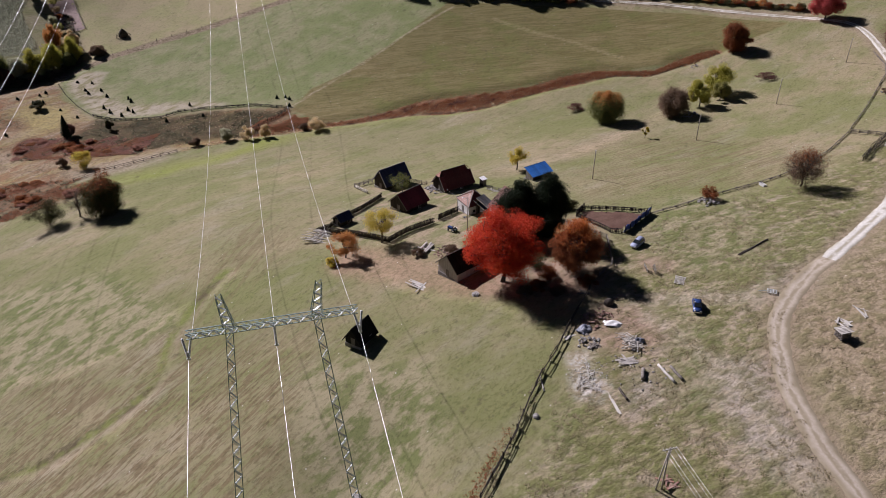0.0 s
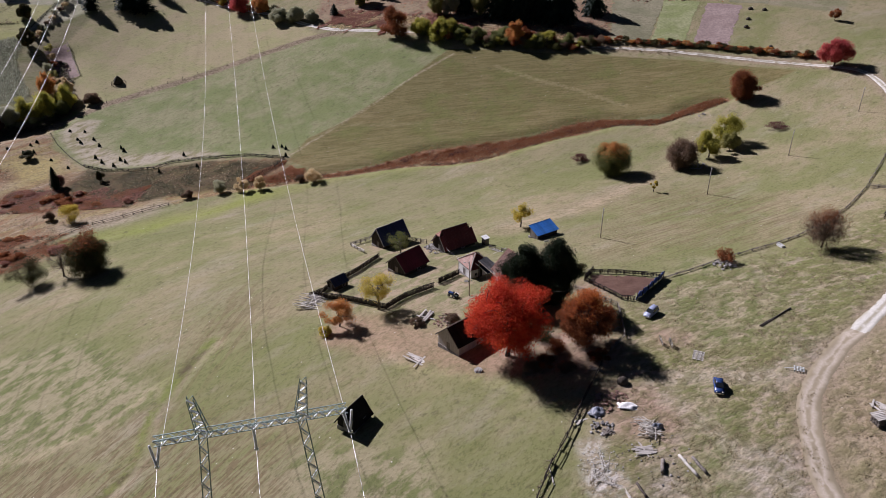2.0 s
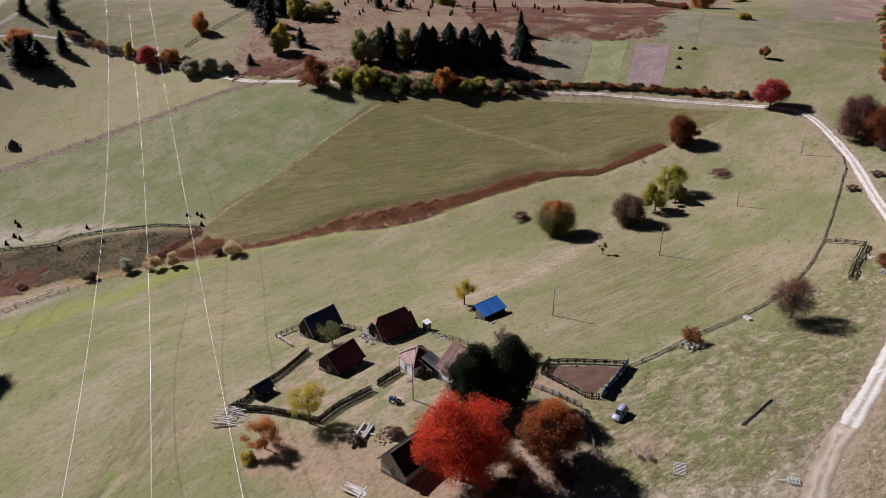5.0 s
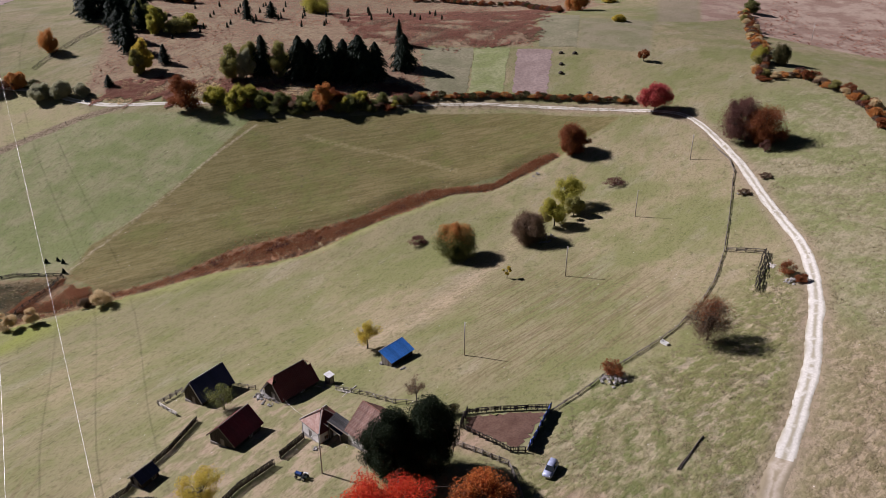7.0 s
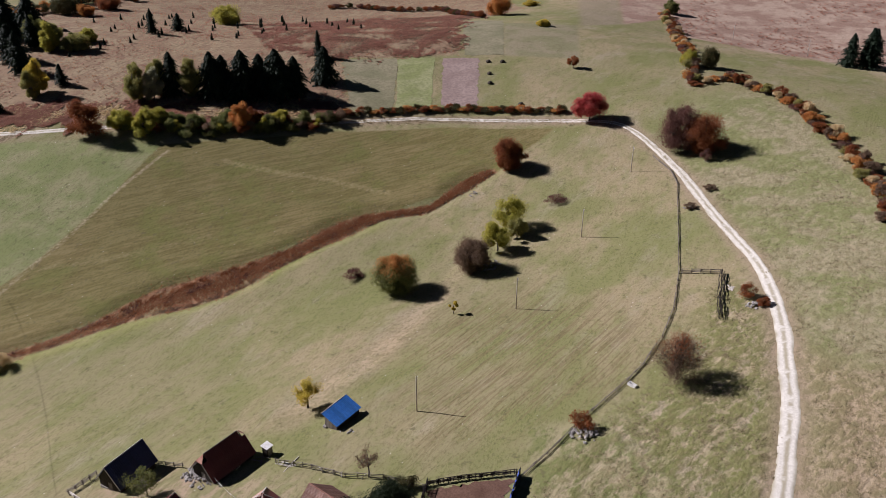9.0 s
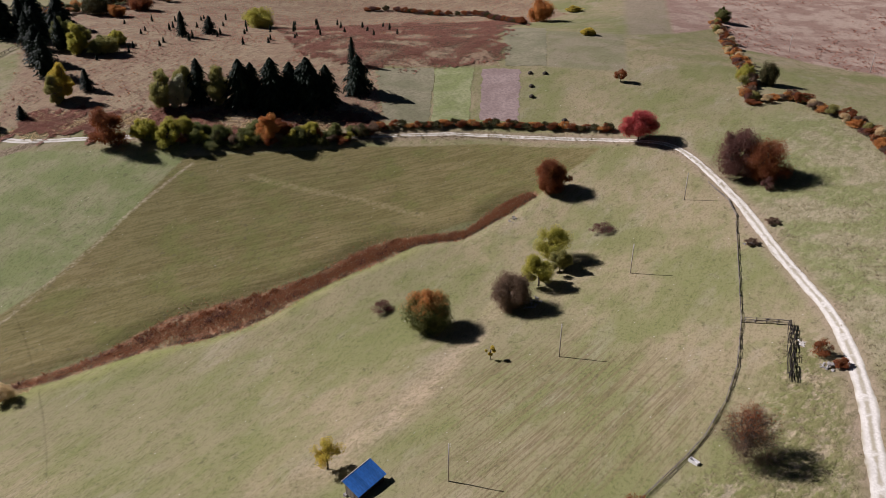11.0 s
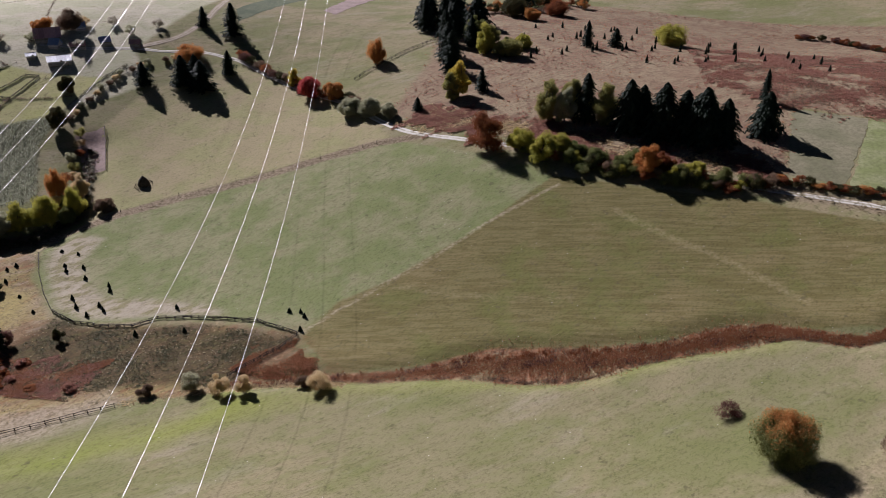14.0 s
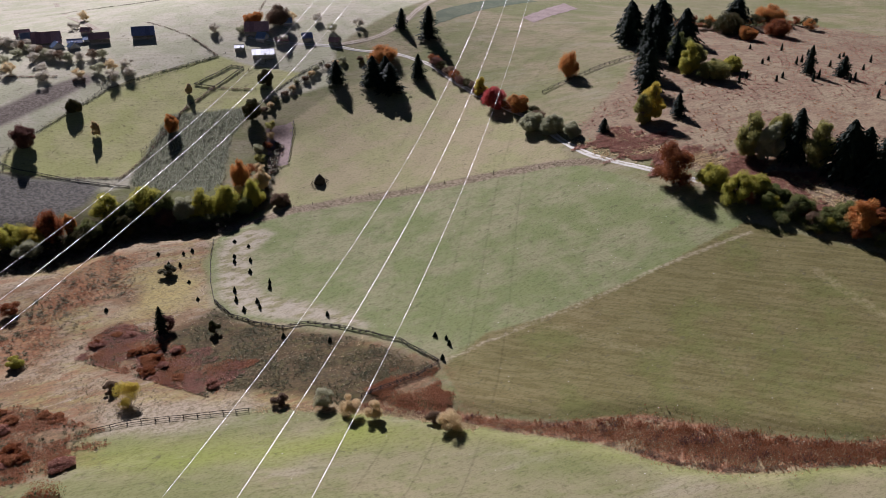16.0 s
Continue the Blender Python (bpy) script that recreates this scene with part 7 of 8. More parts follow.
def timber(x, y, n, long, spread, label, turn=0.0, data=PLANK, fan=20, layer=6, name="timber_pile", seed=1, lift=0.09):
    """A loose heap of planks laid over one another."""
    rng = random.Random(seed)
    root = thing(name, at(x, y, turn), label, "timber", "timber heaps")
    for i in range(n):
        ln = long * rng.uniform(0.6, 1.0)
        z = 0.06 + lift * (i // layer)
        a = radians(rng.uniform(-fan, fan) + (90 if rng.random() < 0.12 else 0))
        cx, cy = rng.uniform(-spread, spread) * 0.5, rng.uniform(-spread, spread)
        d = Vector((math.cos(a), math.sin(a), rng.uniform(-0.03, 0.05))) * ln / 2
        m, l2 = between(Vector((cx, cy, z)) - d, Vector((cx, cy, z)) + d, rng.uniform(-8, 8))
        part("plank", data, root, m=m @ Matrix.Diagonal((1, 1, l2, 1)))
    return root


timber(-29.8, 161.6, 34, 6.0, 2.6, "heap of pale bare poles behind the garden", 165, STICK_PALE, 14, 5, seed=2, lift=0.13)
timber(-4.6, 133.6, 8, 6.0, 0.9, "pale boards lying on the grass by the grey barn", 138, PLANK, 14, 4, seed=3)
timber(-3.8, 149.2, 16, 5.4, 0.9, "pale grey stacked boards in the yard", 65, bar_mesh("plank", 0.34, 0.1, WOOD_POLE), 6, 4, seed=4, lift=0.16)
timber(0.4, 147.4, 22, 1.6, 1.6, "brown split firewood strewn over the yard", 20, STICK, 80, 9, seed=22, lift=0.16)
timber(33.2, 109.9, 60, 3.4, 1.9, "pale heap of broken sticks and poles on the scrap ground", 10, bar_mesh("stick", 0.1, 0.08, WOOD_PALE, 0.02), 70, 12, seed=5, lift=0.12)
timber(31.6, 105.2, 16, 3.8, 0.9, "flat heap of silver-grey boards", 5, bar_mesh("plank", 0.2, 0.05, WOOD_POLE), 12, 6, seed=6, lift=0.06)
timber(24.6, 100.6, 44, 2.6, 2.2, "pale litter of thin sticks and splinters", 60, bar_mesh("stick", 0.07, 0.05, WOOD_PALE, 0.02), 85, 16, seed=7, lift=0.03)
timber(25.2, 103.6, 9, 4.2, 0.9, "fan of long thin pale branches", 70, bar_mesh("stick", 0.08, 0.07, WOOD_PALE, 0.03), 28, 5, seed=31, lift=0.05)
timber(26.7, 109.8, 12, 2.0, 0.8, "small heap of short dark boards", 80, PLANK_GREY, 40, 4, seed=8)
timber(27.6, 95.6, 2, 6.4, 0.2, "one long pale board on the scrap ground", 102, PLANK, 3, 4, seed=9)
timber(16.8, 101.6, 2, 4.6, 0.15, "pale pole leaning by the dark fence", 95, STICK_PALE, 3, 4, seed=10)
timber(22.9, 112.9, 3, 3.0, 0.3, "pale boards by the dark fence", 35, PLANK, 20, 4, seed=11)
timber(9.2, 187.0, 12, 4.2, 0.7, "grey poles stacked beside the outhouse", 150, STICK, 14, 4, seed=12, lift=0.12)
timber(13.5, 182.5, 7, 5.0, 0.6, "pale poles lying along the back fence", 130, STICK_PALE, 18, 4, seed=13)
timber(75.2, 115.0, 5, 4.0, 1.0, "crossed pale poles on dry grass", 120, STICK_PALE, 60, 5, seed=14)
timber(33.0, 79.8, 9, 2.6, 0.9, "reddish broken boards under the strutted pole", 30, bar_mesh("plank", 0.25, 0.06, RUBBLE), 50, 4, seed=15)
timber(119.5, 196.0, 6, 2.4, 0.6, "pale broken crate boards in the paddock", 20, PLANK, 60, 3, seed=16)
timber(0.2, 140.6, 6, 3.0, 0.5, "pale boards behind the grey barn", 100, PLANK, 16, 4, seed=17)
timber(27.5, 126.0, 8, 3.2, 0.6, "grey boards under the orange tree", 160, PLANK_GREY, 20, 4, seed=18)


def stack(x, y, turn):
    root = thing("timber_stack", at(x, y, turn), "tall stack of pale timber weighted with poles", "timber", "timber heaps")
    for i in range(9):
        for j in range(4):
            m, ln = between((-1.5, -1.05 + 0.7 * j, 0.1 + 0.2 * i), (1.5, -1.05 + 0.7 * j, 0.1 + 0.2 * i)) if i % 2 else between((-1.05 + 0.7 * j, -1.4, 0.1 + 0.2 * i), (-1.05 + 0.7 * j, 1.4, 0.1 + 0.2 * i))
            part("beam", BEAM, root, m=Matrix.Diagonal((0.72, 0.72, 0.8, 1)) @ m @ Matrix.Diagonal((1, 1, ln, 1)))
    for j in range(6):
        m, ln = between((-1.9, -1.2 + 0.48 * j, 1.98), (1.9, -1.1 + 0.46 * j, 2.02))
        part("plank", PLANK, root, "pale cover board", Matrix.Diagonal((0.72, 0.72, 0.8, 1)) @ m @ Matrix.Diagonal((1, 1, ln, 1)))


stack(69.0, 108.4, 15)
timber(70.6, 112.2, 9, 2.4, 1.2, "pale broken boards beside the timber stack", 80, PLANK, 60, 4, seed=19)


def slatted(x, y, turn, flat, label):
    """A wooden pallet or hurdle of slats on three bearers."""
    root = thing("pallet", at(x, y, turn, 0.02) if flat else at(x, y, turn, 0.0) @ pose(0, 0, 0, 62, 0, 0) @ Matrix.Scale(0.6, 4), label, "pallet", "pallets")
    for i in range(9):
        part("slat", mesh("slat", *box_data(-1.0, -0.03, -0.06, 1.0, 0.03, 0.06), WOOD_PALE), root, m=pose(0, 0.15 + 0.33 * i, 0.14, 90, 0, 0)) if False else part("slat", SLAT, root, m=pose(0, 0.15 + 0.33 * i, 0.14))
    for sx in (-0.85, 0, 0.85):
        part("bearer", BEARER, root, m=pose(sx, 0, 0.06))


SLAT = mesh("slat", *box_data(-1.0, -0.075, -0.02, 1.0, 0.075, 0.02), WOOD_PALE)
BEARER = mesh("bearer", *box_data(-0.05, 0, -0.06, 0.05, 3.0, 0.06), WOOD_GREY)
slatted(45.6, 126.6, -22, True, "pale slatted wooden hurdle lying flat on the grass")
slatted(40.9, 132.4, 75, False, "pale slatted hurdle leaning upright on the grass")
slatted(42.4, 131.4, 60, False, "grey slatted hurdle leaning upright on the grass")


def stone_mesh(seed, mat):
    rng = random.Random(seed)
    v = []
    for j, (z, r) in enumerate(((-0.45, 0.6), (0.0, 1.0), (0.4, 0.65))):
        v += [(r * math.cos(a) * rng.uniform(0.75, 1.15), r * math.sin(a) * rng.uniform(0.75, 1.15), z + rng.uniform(-0.12, 0.12)) for a in (2 * math.pi * (i + j * 0.5) / 6 for i in range(6))]
    f = [tuple(range(6))[::-1], tuple(range(12, 18))] + [(6 * j + i, 6 * j + (i + 1) % 6, 6 * j + 6 + (i + 1) % 6, 6 * j + 6 + i) for j in range(2) for i in range(6)]
    return mesh("stone", v, f, mat)


STONES = [stone_mesh(i, STONE) for i in range(3)]
BRICKS = [stone_mesh(i + 5, RUBBLE) for i in range(3)]


def stones(x, y, n, r, high, label, data=STONES, size=0.35, seed=1):
    rng = random.Random(seed)
    root = thing("stone_heap", at(x, y), label, "stones", "stone heaps")
    for i in range(n):
        q = rng.random() ** 0.6
        a = rng.uniform(0, 6.283)
        px, py = q * r * math.cos(a), q * r * math.sin(a)
        z = gz(x + px, y + py) - gz(x, y) + (1 - q) * high * rng.uniform(0.6, 1.0) + 0.05
        s = size * rng.uniform(0.5, 1.2)
        part("stone", rng.choice(data), root, m=pose(px, py, z, rng.uniform(0, 40), rng.uniform(0, 40), rng.uniform(0, 360)) @ Matrix.Diagonal((s, s, s * 0.8, 1)))


stones(62.3, 164.0, 60, 2.6, 1.1, "heap of pale field stones under a red bush", seed=1)
stones(81.0, 246.0, 60, 3.2, 0.9, "heap of pale stones in the shade of a tree", seed=2)
stones(117.8, 186.3, 40, 1.8, 0.8, "heap of pale stones beside the road", seed=3)
stones(140.6, 240.4, 20, 1.5, 0.5, "small heap of pale stones beside the road", seed=4)
stones(28.2, 117.4, 70, 3.2, 0.3, "scattered brick rubble on bare ground", BRICKS, 0.36, seed=5)
stones(25.6, 111.0, 34, 2.2, 0.25, "grey and pale rubble beside the pole fence", STONES, 0.34, seed=15)
stones(24.4, 103.2, 130, 3.6, 0.05, "white lime crumbs and splinters strewn over bare ground", [stone_mesh(i + 9, SHEET_WHITE) for i in range(2)], 0.11, seed=16)
stones(33.0, 104.0, 40, 6.0, 0.05, "few stones strewn over the scrap ground", STONES, 0.2, seed=17)
stones(-1.2, 186.6, 40, 2.6, 0.4, "pale rubble and stones before the barn", STONES, 0.4, seed=6)
stones(5.6, 164.6, 10, 0.9, 0.2, "few pale stones in the yard", STONES, 0.3, seed=7)
stones(25.5, 187.4, 8, 1.6, 0.15, "few pale stones by the blue shed", STONES, 0.32, seed=8)
stones(6.4, 128.4, 2, 0.3, 0.2, "one pale round stone on the grass", STONES, 0.75, seed=9)
stones(15.1, 93.9, 3, 0.4, 0.3, "dark boulder beside the pole fence", STONES, 0.6, seed=10)
stones(0.6, 147.4, 60, 3.0, 0.3, "heap of firewood and brick rubble in the yard", BRICKS, 0.28, seed=21)
stones(-3.0, 190.0, 50, 2.4, 0.35, "pale rubble between two barns", STONES, 0.42, seed=23)
stones(95.0, 291.0, 14, 2.2, 0.2, "few grey stones in the ditch", STONES, 0.4, seed=11)


def rag(x, y, w, d, high, mat, label, seed=1, turn=0.0):
    """A crumpled sheet lying over a low heap."""
    rng = random.Random(seed)
    n = 12
    v = []
    for i in range(n + 1):
        for j in range(n + 1):
            a, b = i / n - 0.5, j / n - 0.5
            q = max(0.0, 1 - 3.4 * (a * a + b * b))
            px, py = a * w * (1 + 0.1 * math.sin(7 * b)), b * d * (1 + 0.12 * math.sin(6 * a + 1))
            v.append((px, py, high * q * (0.75 + 0.35 * math.sin(9 * a + seed) * math.sin(8 * b)) + rng.uniform(0, 0.08) + 0.04))
    f = [(i * (n + 1) + j, (i + 1) * (n + 1) + j, (i + 1) * (n + 1) + j + 1, i * (n + 1) + j + 1) for i in range(n) for j in range(n)]
    ob = tagged(new("tarpaulin", mesh("tarpaulin", v, f, mat, True)), label, "tarpaulin")
    ob.matrix_basis = at(x, y, turn)
    mod = ob.modifiers.new("thick", "SOLIDIFY")
    mod.thickness = 0.03


rag(25.8, 114.6, 3.0, 2.2, 0.8, TARP_GREY, "crumpled grey and white tarpaulin over rubble", 1, 40)
rag(31.0, 115.4, 3.4, 1.8, 0.6, SHEET_WHITE, "white plastic sheet over a low heap", 2, -10)
rag(34.6, 110.2, 2.2, 1.4, 0.8, TARP_GREY, "grey sheet on the heap of broken boards", 3, 20)


def dome(x, y, w, high, mat, label, name, category, seed=1):
    rng = random.Random(seed)
    v, f, n = [], [], 12
    prof = ((0.95, 0.0), (1.0, 0.25), (0.82, 0.6), (0.45, 0.88), (0.08, 1.0))
    for r, z in prof:
        for k in range(n):
            q = rng.uniform(0.9, 1.08)
            v.append((math.cos(6.283 * k / n) * r * w / 2 * q, math.sin(6.283 * k / n) * r * w / 2 * q, z * high - (0.15 if z == 0 else 0)))
    f = [(j * n + k, j * n + (k + 1) % n, (j + 1) * n + (k + 1) % n, (j + 1) * n + k) for j in range(4) for k in range(n)] + [tuple(range(4 * n, 5 * n))]
    ob = tagged(new(name, mesh(name, v, f, mat, True)), label, category, "haystacks")
    ob.matrix_basis = at(x, y)


def haystack(x, y, w, high):
    """A hay cone round a pole, with sticks leaning on its foot."""
    root = thing("haystack", at(x, y), "dark pointed haystack ringed with brushwood in a meadow", "haystack")
    rng = random.Random(4)
    v, n = [], 14
    prof = ((0.80, -0.1), (1.0, 0.10), (0.98, 0.32), (0.72, 0.62), (0.36, 0.86), (0.06, 1.0))
    for r, z in prof:
        for q in range(n):
            u = rng.uniform(0.90, 1.08)
            v.append((math.cos(6.283 * q / n) * r * w / 2 * u, math.sin(6.283 * q / n) * r * w / 2 * u, z * high * rng.uniform(0.96, 1.03)))
    f = [(j * n + q, j * n + (q + 1) % n, (j + 1) * n + (q + 1) % n, (j + 1) * n + q) for j in range(5) for q in range(n)] + [tuple(range(5 * n, 6 * n))]
    part("hay", mesh("hay", v, f, HAY, True), root)
    part("pole", mesh("pole", *tube([(0, 0, 0), (0.05, 0, high + 0.5)], [0.08, 0.05], 6), WOOD_GREY), root)
    stick = bar_mesh("stick", 0.10, 0.09, WOOD_DARK, 0.03)
    for q in range(26):
        a = 6.283 * q / 26 + rng.uniform(-0.1, 0.1)
        r0, r1 = w * rng.uniform(0.72, 0.82), w * rng.uniform(0.56, 0.68)
        b = a + rng.uniform(0.1, 0.5)
        m, ln = between((math.cos(a) * r0, math.sin(a) * r0, gz(x + math.cos(a) * r0, y + math.sin(a) * r0) - gz(x, y)), (math.cos(b) * r1, math.sin(b) * r1, rng.uniform(0.8, 1.5)))
        part("stick", stick, root, m=m @ Matrix.Diagonal((1, 1, ln, 1)))


haystack(-151.2, 370.0, 4.4, 3.6)
dome(31.3, 121.6, 2.0, 1.2, BARK, "round heap of rusty brushwood", "brush_mound", "brushwood", 2)
for i, (x, y) in enumerate(((140.7, 383), (146, 380), (136.2, 371.5), (132.7, 363), (135.7, 340))):
    dome(x, y, 2.2, 1.1, HAY, "small dark heap of manure in the field", "manure_mound", "manure", 3 + i)


def trough(x, y, turn):
    ob = tagged(new("trough", mesh("trough", *join(box_data(-0.9, -0.4, 0, 0.9, 0.4, 0.12), box_data(-0.9, -0.4, 0.12, 0.9, -0.3, 0.6), box_data(-0.9, 0.3, 0.12, 0.9, 0.4, 0.6), box_data(-0.9, -0.3, 0.12, -0.8, 0.3, 0.6),
                                                    box_data(0.8, -0.3, 0.12, 0.9, 0.3, 0.6)), SHEET_WHITE)), "white enamel trough beside the fence", "trough")
    ob.matrix_basis = at(x, y, turn)


trough(78.2, 173.0, 110)


def harrow(x, y, turn):
    root = thing("harrow", at(x, y, turn), "rusty-grey iron harrow lying on the grass", "harrow")
    for i in range(4):
        part("beam", bar_mesh("beam", 0.1, 0.1, STEEL), root, m=between((-0.9, -0.6 + 0.4 * i, 0.35), (0.9, -0.6 + 0.4 * i, 0.35))[0] @ Matrix.Diagonal((1, 1, 1.8, 1)))
        part("beam", bar_mesh("beam", 0.08, 0.08, STEEL), root, m=between((-0.75 + 0.5 * i, -0.7, 0.4), (-0.75 + 0.5 * i, 0.7, 0.4))[0] @ Matrix.Diagonal((1, 1, 1.4, 1)))
        for j in range(3):
            part("tine", bar_mesh("tine", 0.05, 0.05, STEEL_GREEN), root, m=between((-0.7 + 0.7 * j, -0.6 + 0.4 * i, 0.35), (-0.7 + 0.7 * j, -0.6 + 0.4 * i, -0.05))[0] @ Matrix.Diagonal((1, 1, 0.4, 1)))
    part("drawbar", bar_mesh("drawbar", 0.09, 0.09, STEEL), root, m=between((0.9, 0, 0.35), (2.4, 0.2, 0.1))[0] @ Matrix.Diagonal((1, 1, 1.5, 1)))


harrow(61.8, 122.2, 160)

# ---- bracken, reeds and tussocks ----
def clumps(name, xs, ys, size, leaf, label, seed, blades=9, spread=0.75, tall=0.6, wide=0.13):
    """Many small plants, each a fan of pointed blades."""
    rng = np.random.default_rng(seed)
    n = len(xs)
    z = lie(xs, ys)
    base = np.repeat(np.column_stack([xs, ys, z - 0.05]), blades, 0)
    s = np.repeat(size * rng.uniform(0.6, 1.4, n), blades)[:, None]
    a = rng.uniform(0, 6.283, n * blades)
    d = np.column_stack([np.cos(a), np.sin(a), np.zeros_like(a)])
    w = np.column_stack([-np.sin(a), np.cos(a), np.zeros_like(a)])
    lift = np.array([0, 0, 1.0]) * s * tall
    foot = base + d * rng.uniform(0, 0.3, (n * blades, 1)) * s * spread + lift * rng.uniform(0.0, 0.3, (n * blades, 1))
    bend = foot + d * s * spread * rng.uniform(0.3, 0.6, (n * blades, 1)) + lift * rng.uniform(0.45, 0.9, (n * blades, 1))
    tip = bend + d * s * spread * rng.uniform(0.4, 0.8, (n * blades, 1)) + lift * rng.uniform(-0.45, 0.15, (n * blades, 1))
    frond = np.stack([foot, bend - w * s * wide, tip, bend + w * s * wide], 1)
    return tagged(new(name, quads(name, frond, leaf)), label, name.split("_")[0], kind="stuff")


def fill(poly, n, seed, rough=0.0, thin=None):
    """Random places inside a field, gathered in patches."""
    rng = np.random.default_rng(seed)
    px, py = [p[0] for p in poly], [p[1] for p in poly]
    x, y = rng.uniform(min(px), max(px), n * 8), rng.uniform(min(py), max(py), n * 8)
    drift = np.sin(x * 0.31 + 1.7 * np.sin(y * 0.23 + seed)) + np.sin(y * 0.37 + 1.9 * np.sin(x * 0.19 + 2 * seed)) + 0.8 * np.sin(x * 0.83 - y * 0.71 + seed)
    keep = inside(poly, x, y) > rough * (0.42 * drift - rng.random(n * 8) * 0.5)
    if thin:
        patch = np.sin(x / thin + 1.3 * np.sin(y / thin * 0.7)) * np.sin(y / thin * 0.9 + np.sin(x / thin * 0.6))
        keep &= patch > rng.uniform(-0.5, 0.9, n * 8)
    x, y = x[keep][:n], y[keep][:n]
    return x, y


def near_line(line, widths, n, seed):
    rng = np.random.default_rng(seed)
    seg = [(line[i], line[i + 1], widths[i], widths[i + 1]) for i in range(len(line) - 1)]
    area = np.array([math.hypot(b[0] - a[0], b[1] - a[1]) * (u + v) / 2 for a, b, u, v in seg])
    pick = rng.choice(len(seg), n, p=area / area.sum())
    t, s = rng.random(n), rng.normal(0, 0.24, n)
    x, y = np.empty(n), np.empty(n)
    for i in range(n):
        a, b, u, v = seg[pick[i]]
        ln = math.hypot(b[0] - a[0], b[1] - a[1])
        o = s[i] * (u + (v - u) * t[i])
        x[i], y[i] = a[0] + (b[0] - a[0]) * t[i] - (b[1] - a[1]) / ln * o, a[1] + (b[1] - a[1]) * t[i] + (b[0] - a[0]) / ln * o
    return x, y


BR_ROAD = [(-62, 405), (-29, 391), (10, 380), (64, 362), (71, 376), (52, 381), (22, 388), (0, 397), (-30, 408), (-52, 420)]
BR_HILL = [(82, 420), (101, 411), (123, 402), (136, 407), (159, 465), (190, 500), (130, 560), (60, 520), (55, 470), (62, 442)]
clumps("bracken", *fill(BR_ROAD, 11000, 1, 5, 6), 0.8, L_BRACKEN, "dense red-brown autumn bracken above the road", 1)
clumps("bracken", *fill(BR_HILL, 5000, 22, 9, 7), 0.7, L_BROWN, "brown dead weeds among the bracken", 22)
clumps("bracken", *fill(BR_HILL, 16000, 2, 9, 5), 0.8, L_BRACKEN, "dense red-brown autumn bracken on the hillside", 2)
clumps("bracken", *fill(SLOPE, 2500, 62, 3, 9), 0.6, L_REED, "dark rust bracken in drifts over the hillside", 62)
clumps("bracken", *fill(SLOPE, 8000, 3, 3, 14), 0.6, L_BRACKEN, "patchy faded bracken over the hillside", 3)
for i, side in enumerate((RED_SLOPE, RED_LOW, ORANGE_SLOPE)):
    clumps("weeds", *fill(side, 700, 70 + i, 10, 3), 0.4, L_GRASS, "pale dead grass among the red bracken", 70 + i)
    clumps("weeds", *fill(side, 260, 80 + i, 6, 2.5), 0.7, L_DARK, "dark low brambles among the bracken", 80 + i)
clumps("bracken", *fill(RED_SLOPE, 6000, 4, 9, 2.2), 0.5, L_BRACKEN, "red bracken thicket on the rough slope", 4, 8, 0.7, 0.7, 0.08)
clumps("bracken", *fill(RED_LOW, 7000, 24, 10, 3), 0.48, L_REED, "red-brown bracken at the foot of the rough slope", 24, 8, 0.7, 0.7, 0.08)
clumps("bracken", *fill(RED_CORNER, 4000, 5, 1.5, 2.5), 0.45, L_REED, "red-brown weeds at the ditch's corner", 5, 8, 0.6, 0.8, 0.06)
clumps("bracken", *fill(ORANGE_SLOPE, 2600, 6, 8, 4), 0.4, L_REED, "orange bracken on the rough slope", 6, 8, 0.7, 0.6, 0.06)
clumps("bracken", *fill(SLOPE_EAST, 3500, 12, 3, 20), 1.1, L_BRACKEN, "patchy faded bracken on the eastern slope", 12)
clumps("reeds", *near_line(DITCH, [w * 0.85 for w in DITCH_WIDE], 1200, 61), 0.55, L_STRAW, "pale dead weeds in the ditch", 61, 7, 0.4, 0.9, 0.05)
clumps("reeds", *near_line(DITCH, [w * 1.15 + 1.2 for w in DITCH_WIDE], 4200, 27), 0.40, L_GRASS, "straw-coloured grass tufts along the ditch", 27, 7, 0.5, 0.7, 0.06)
def in_drifts(xs, ys, seed, low=0.0):
    """Keep the plants that stand in drifts a few metres across."""
    rng = np.random.default_rng(seed)
    wave = sum(np.sin(xs * rng.uniform(-1.3, 1.3) + ys * rng.uniform(-1.3, 1.3) + rng.uniform(0, 6)) for _ in range(5))
    keep = wave + rng.normal(0, 0.5, len(xs)) > low
    return xs[keep], ys[keep]


clumps("reeds", *in_drifts(*near_line(DITCH, [w * 0.9 for w in DITCH_WIDE], 5000, 71), 71, 1.5), 0.58, L_PLUM, "dark plum-brown dead stems standing in the ditch", 71, 7, 0.35, 1.1, 0.06)
clumps("reeds", *in_drifts(*near_line([(x - 0.4, y + 0.3 * w) for (x, y), w in zip(DITCH, DITCH_WIDE)], [w * 0.5 + 0.5 for w in DITCH_WIDE], 6000, 72), 72, 1.0), 0.52, L_RUST, "rust-orange reeds along the ditch's upper edge", 72, 7, 0.35, 1.1, 0.055)
clumps("weeds", *in_drifts(*near_line([(x + 0.3, y - 0.42 * w) for (x, y), w in zip(DITCH, DITCH_WIDE)], [1.6] * len(DITCH), 2600, 73), 73, 0.2), 0.42, L_BROWN, "dark brown weeds along the ditch's lower edge", 73, 7, 0.5, 0.9, 0.07)
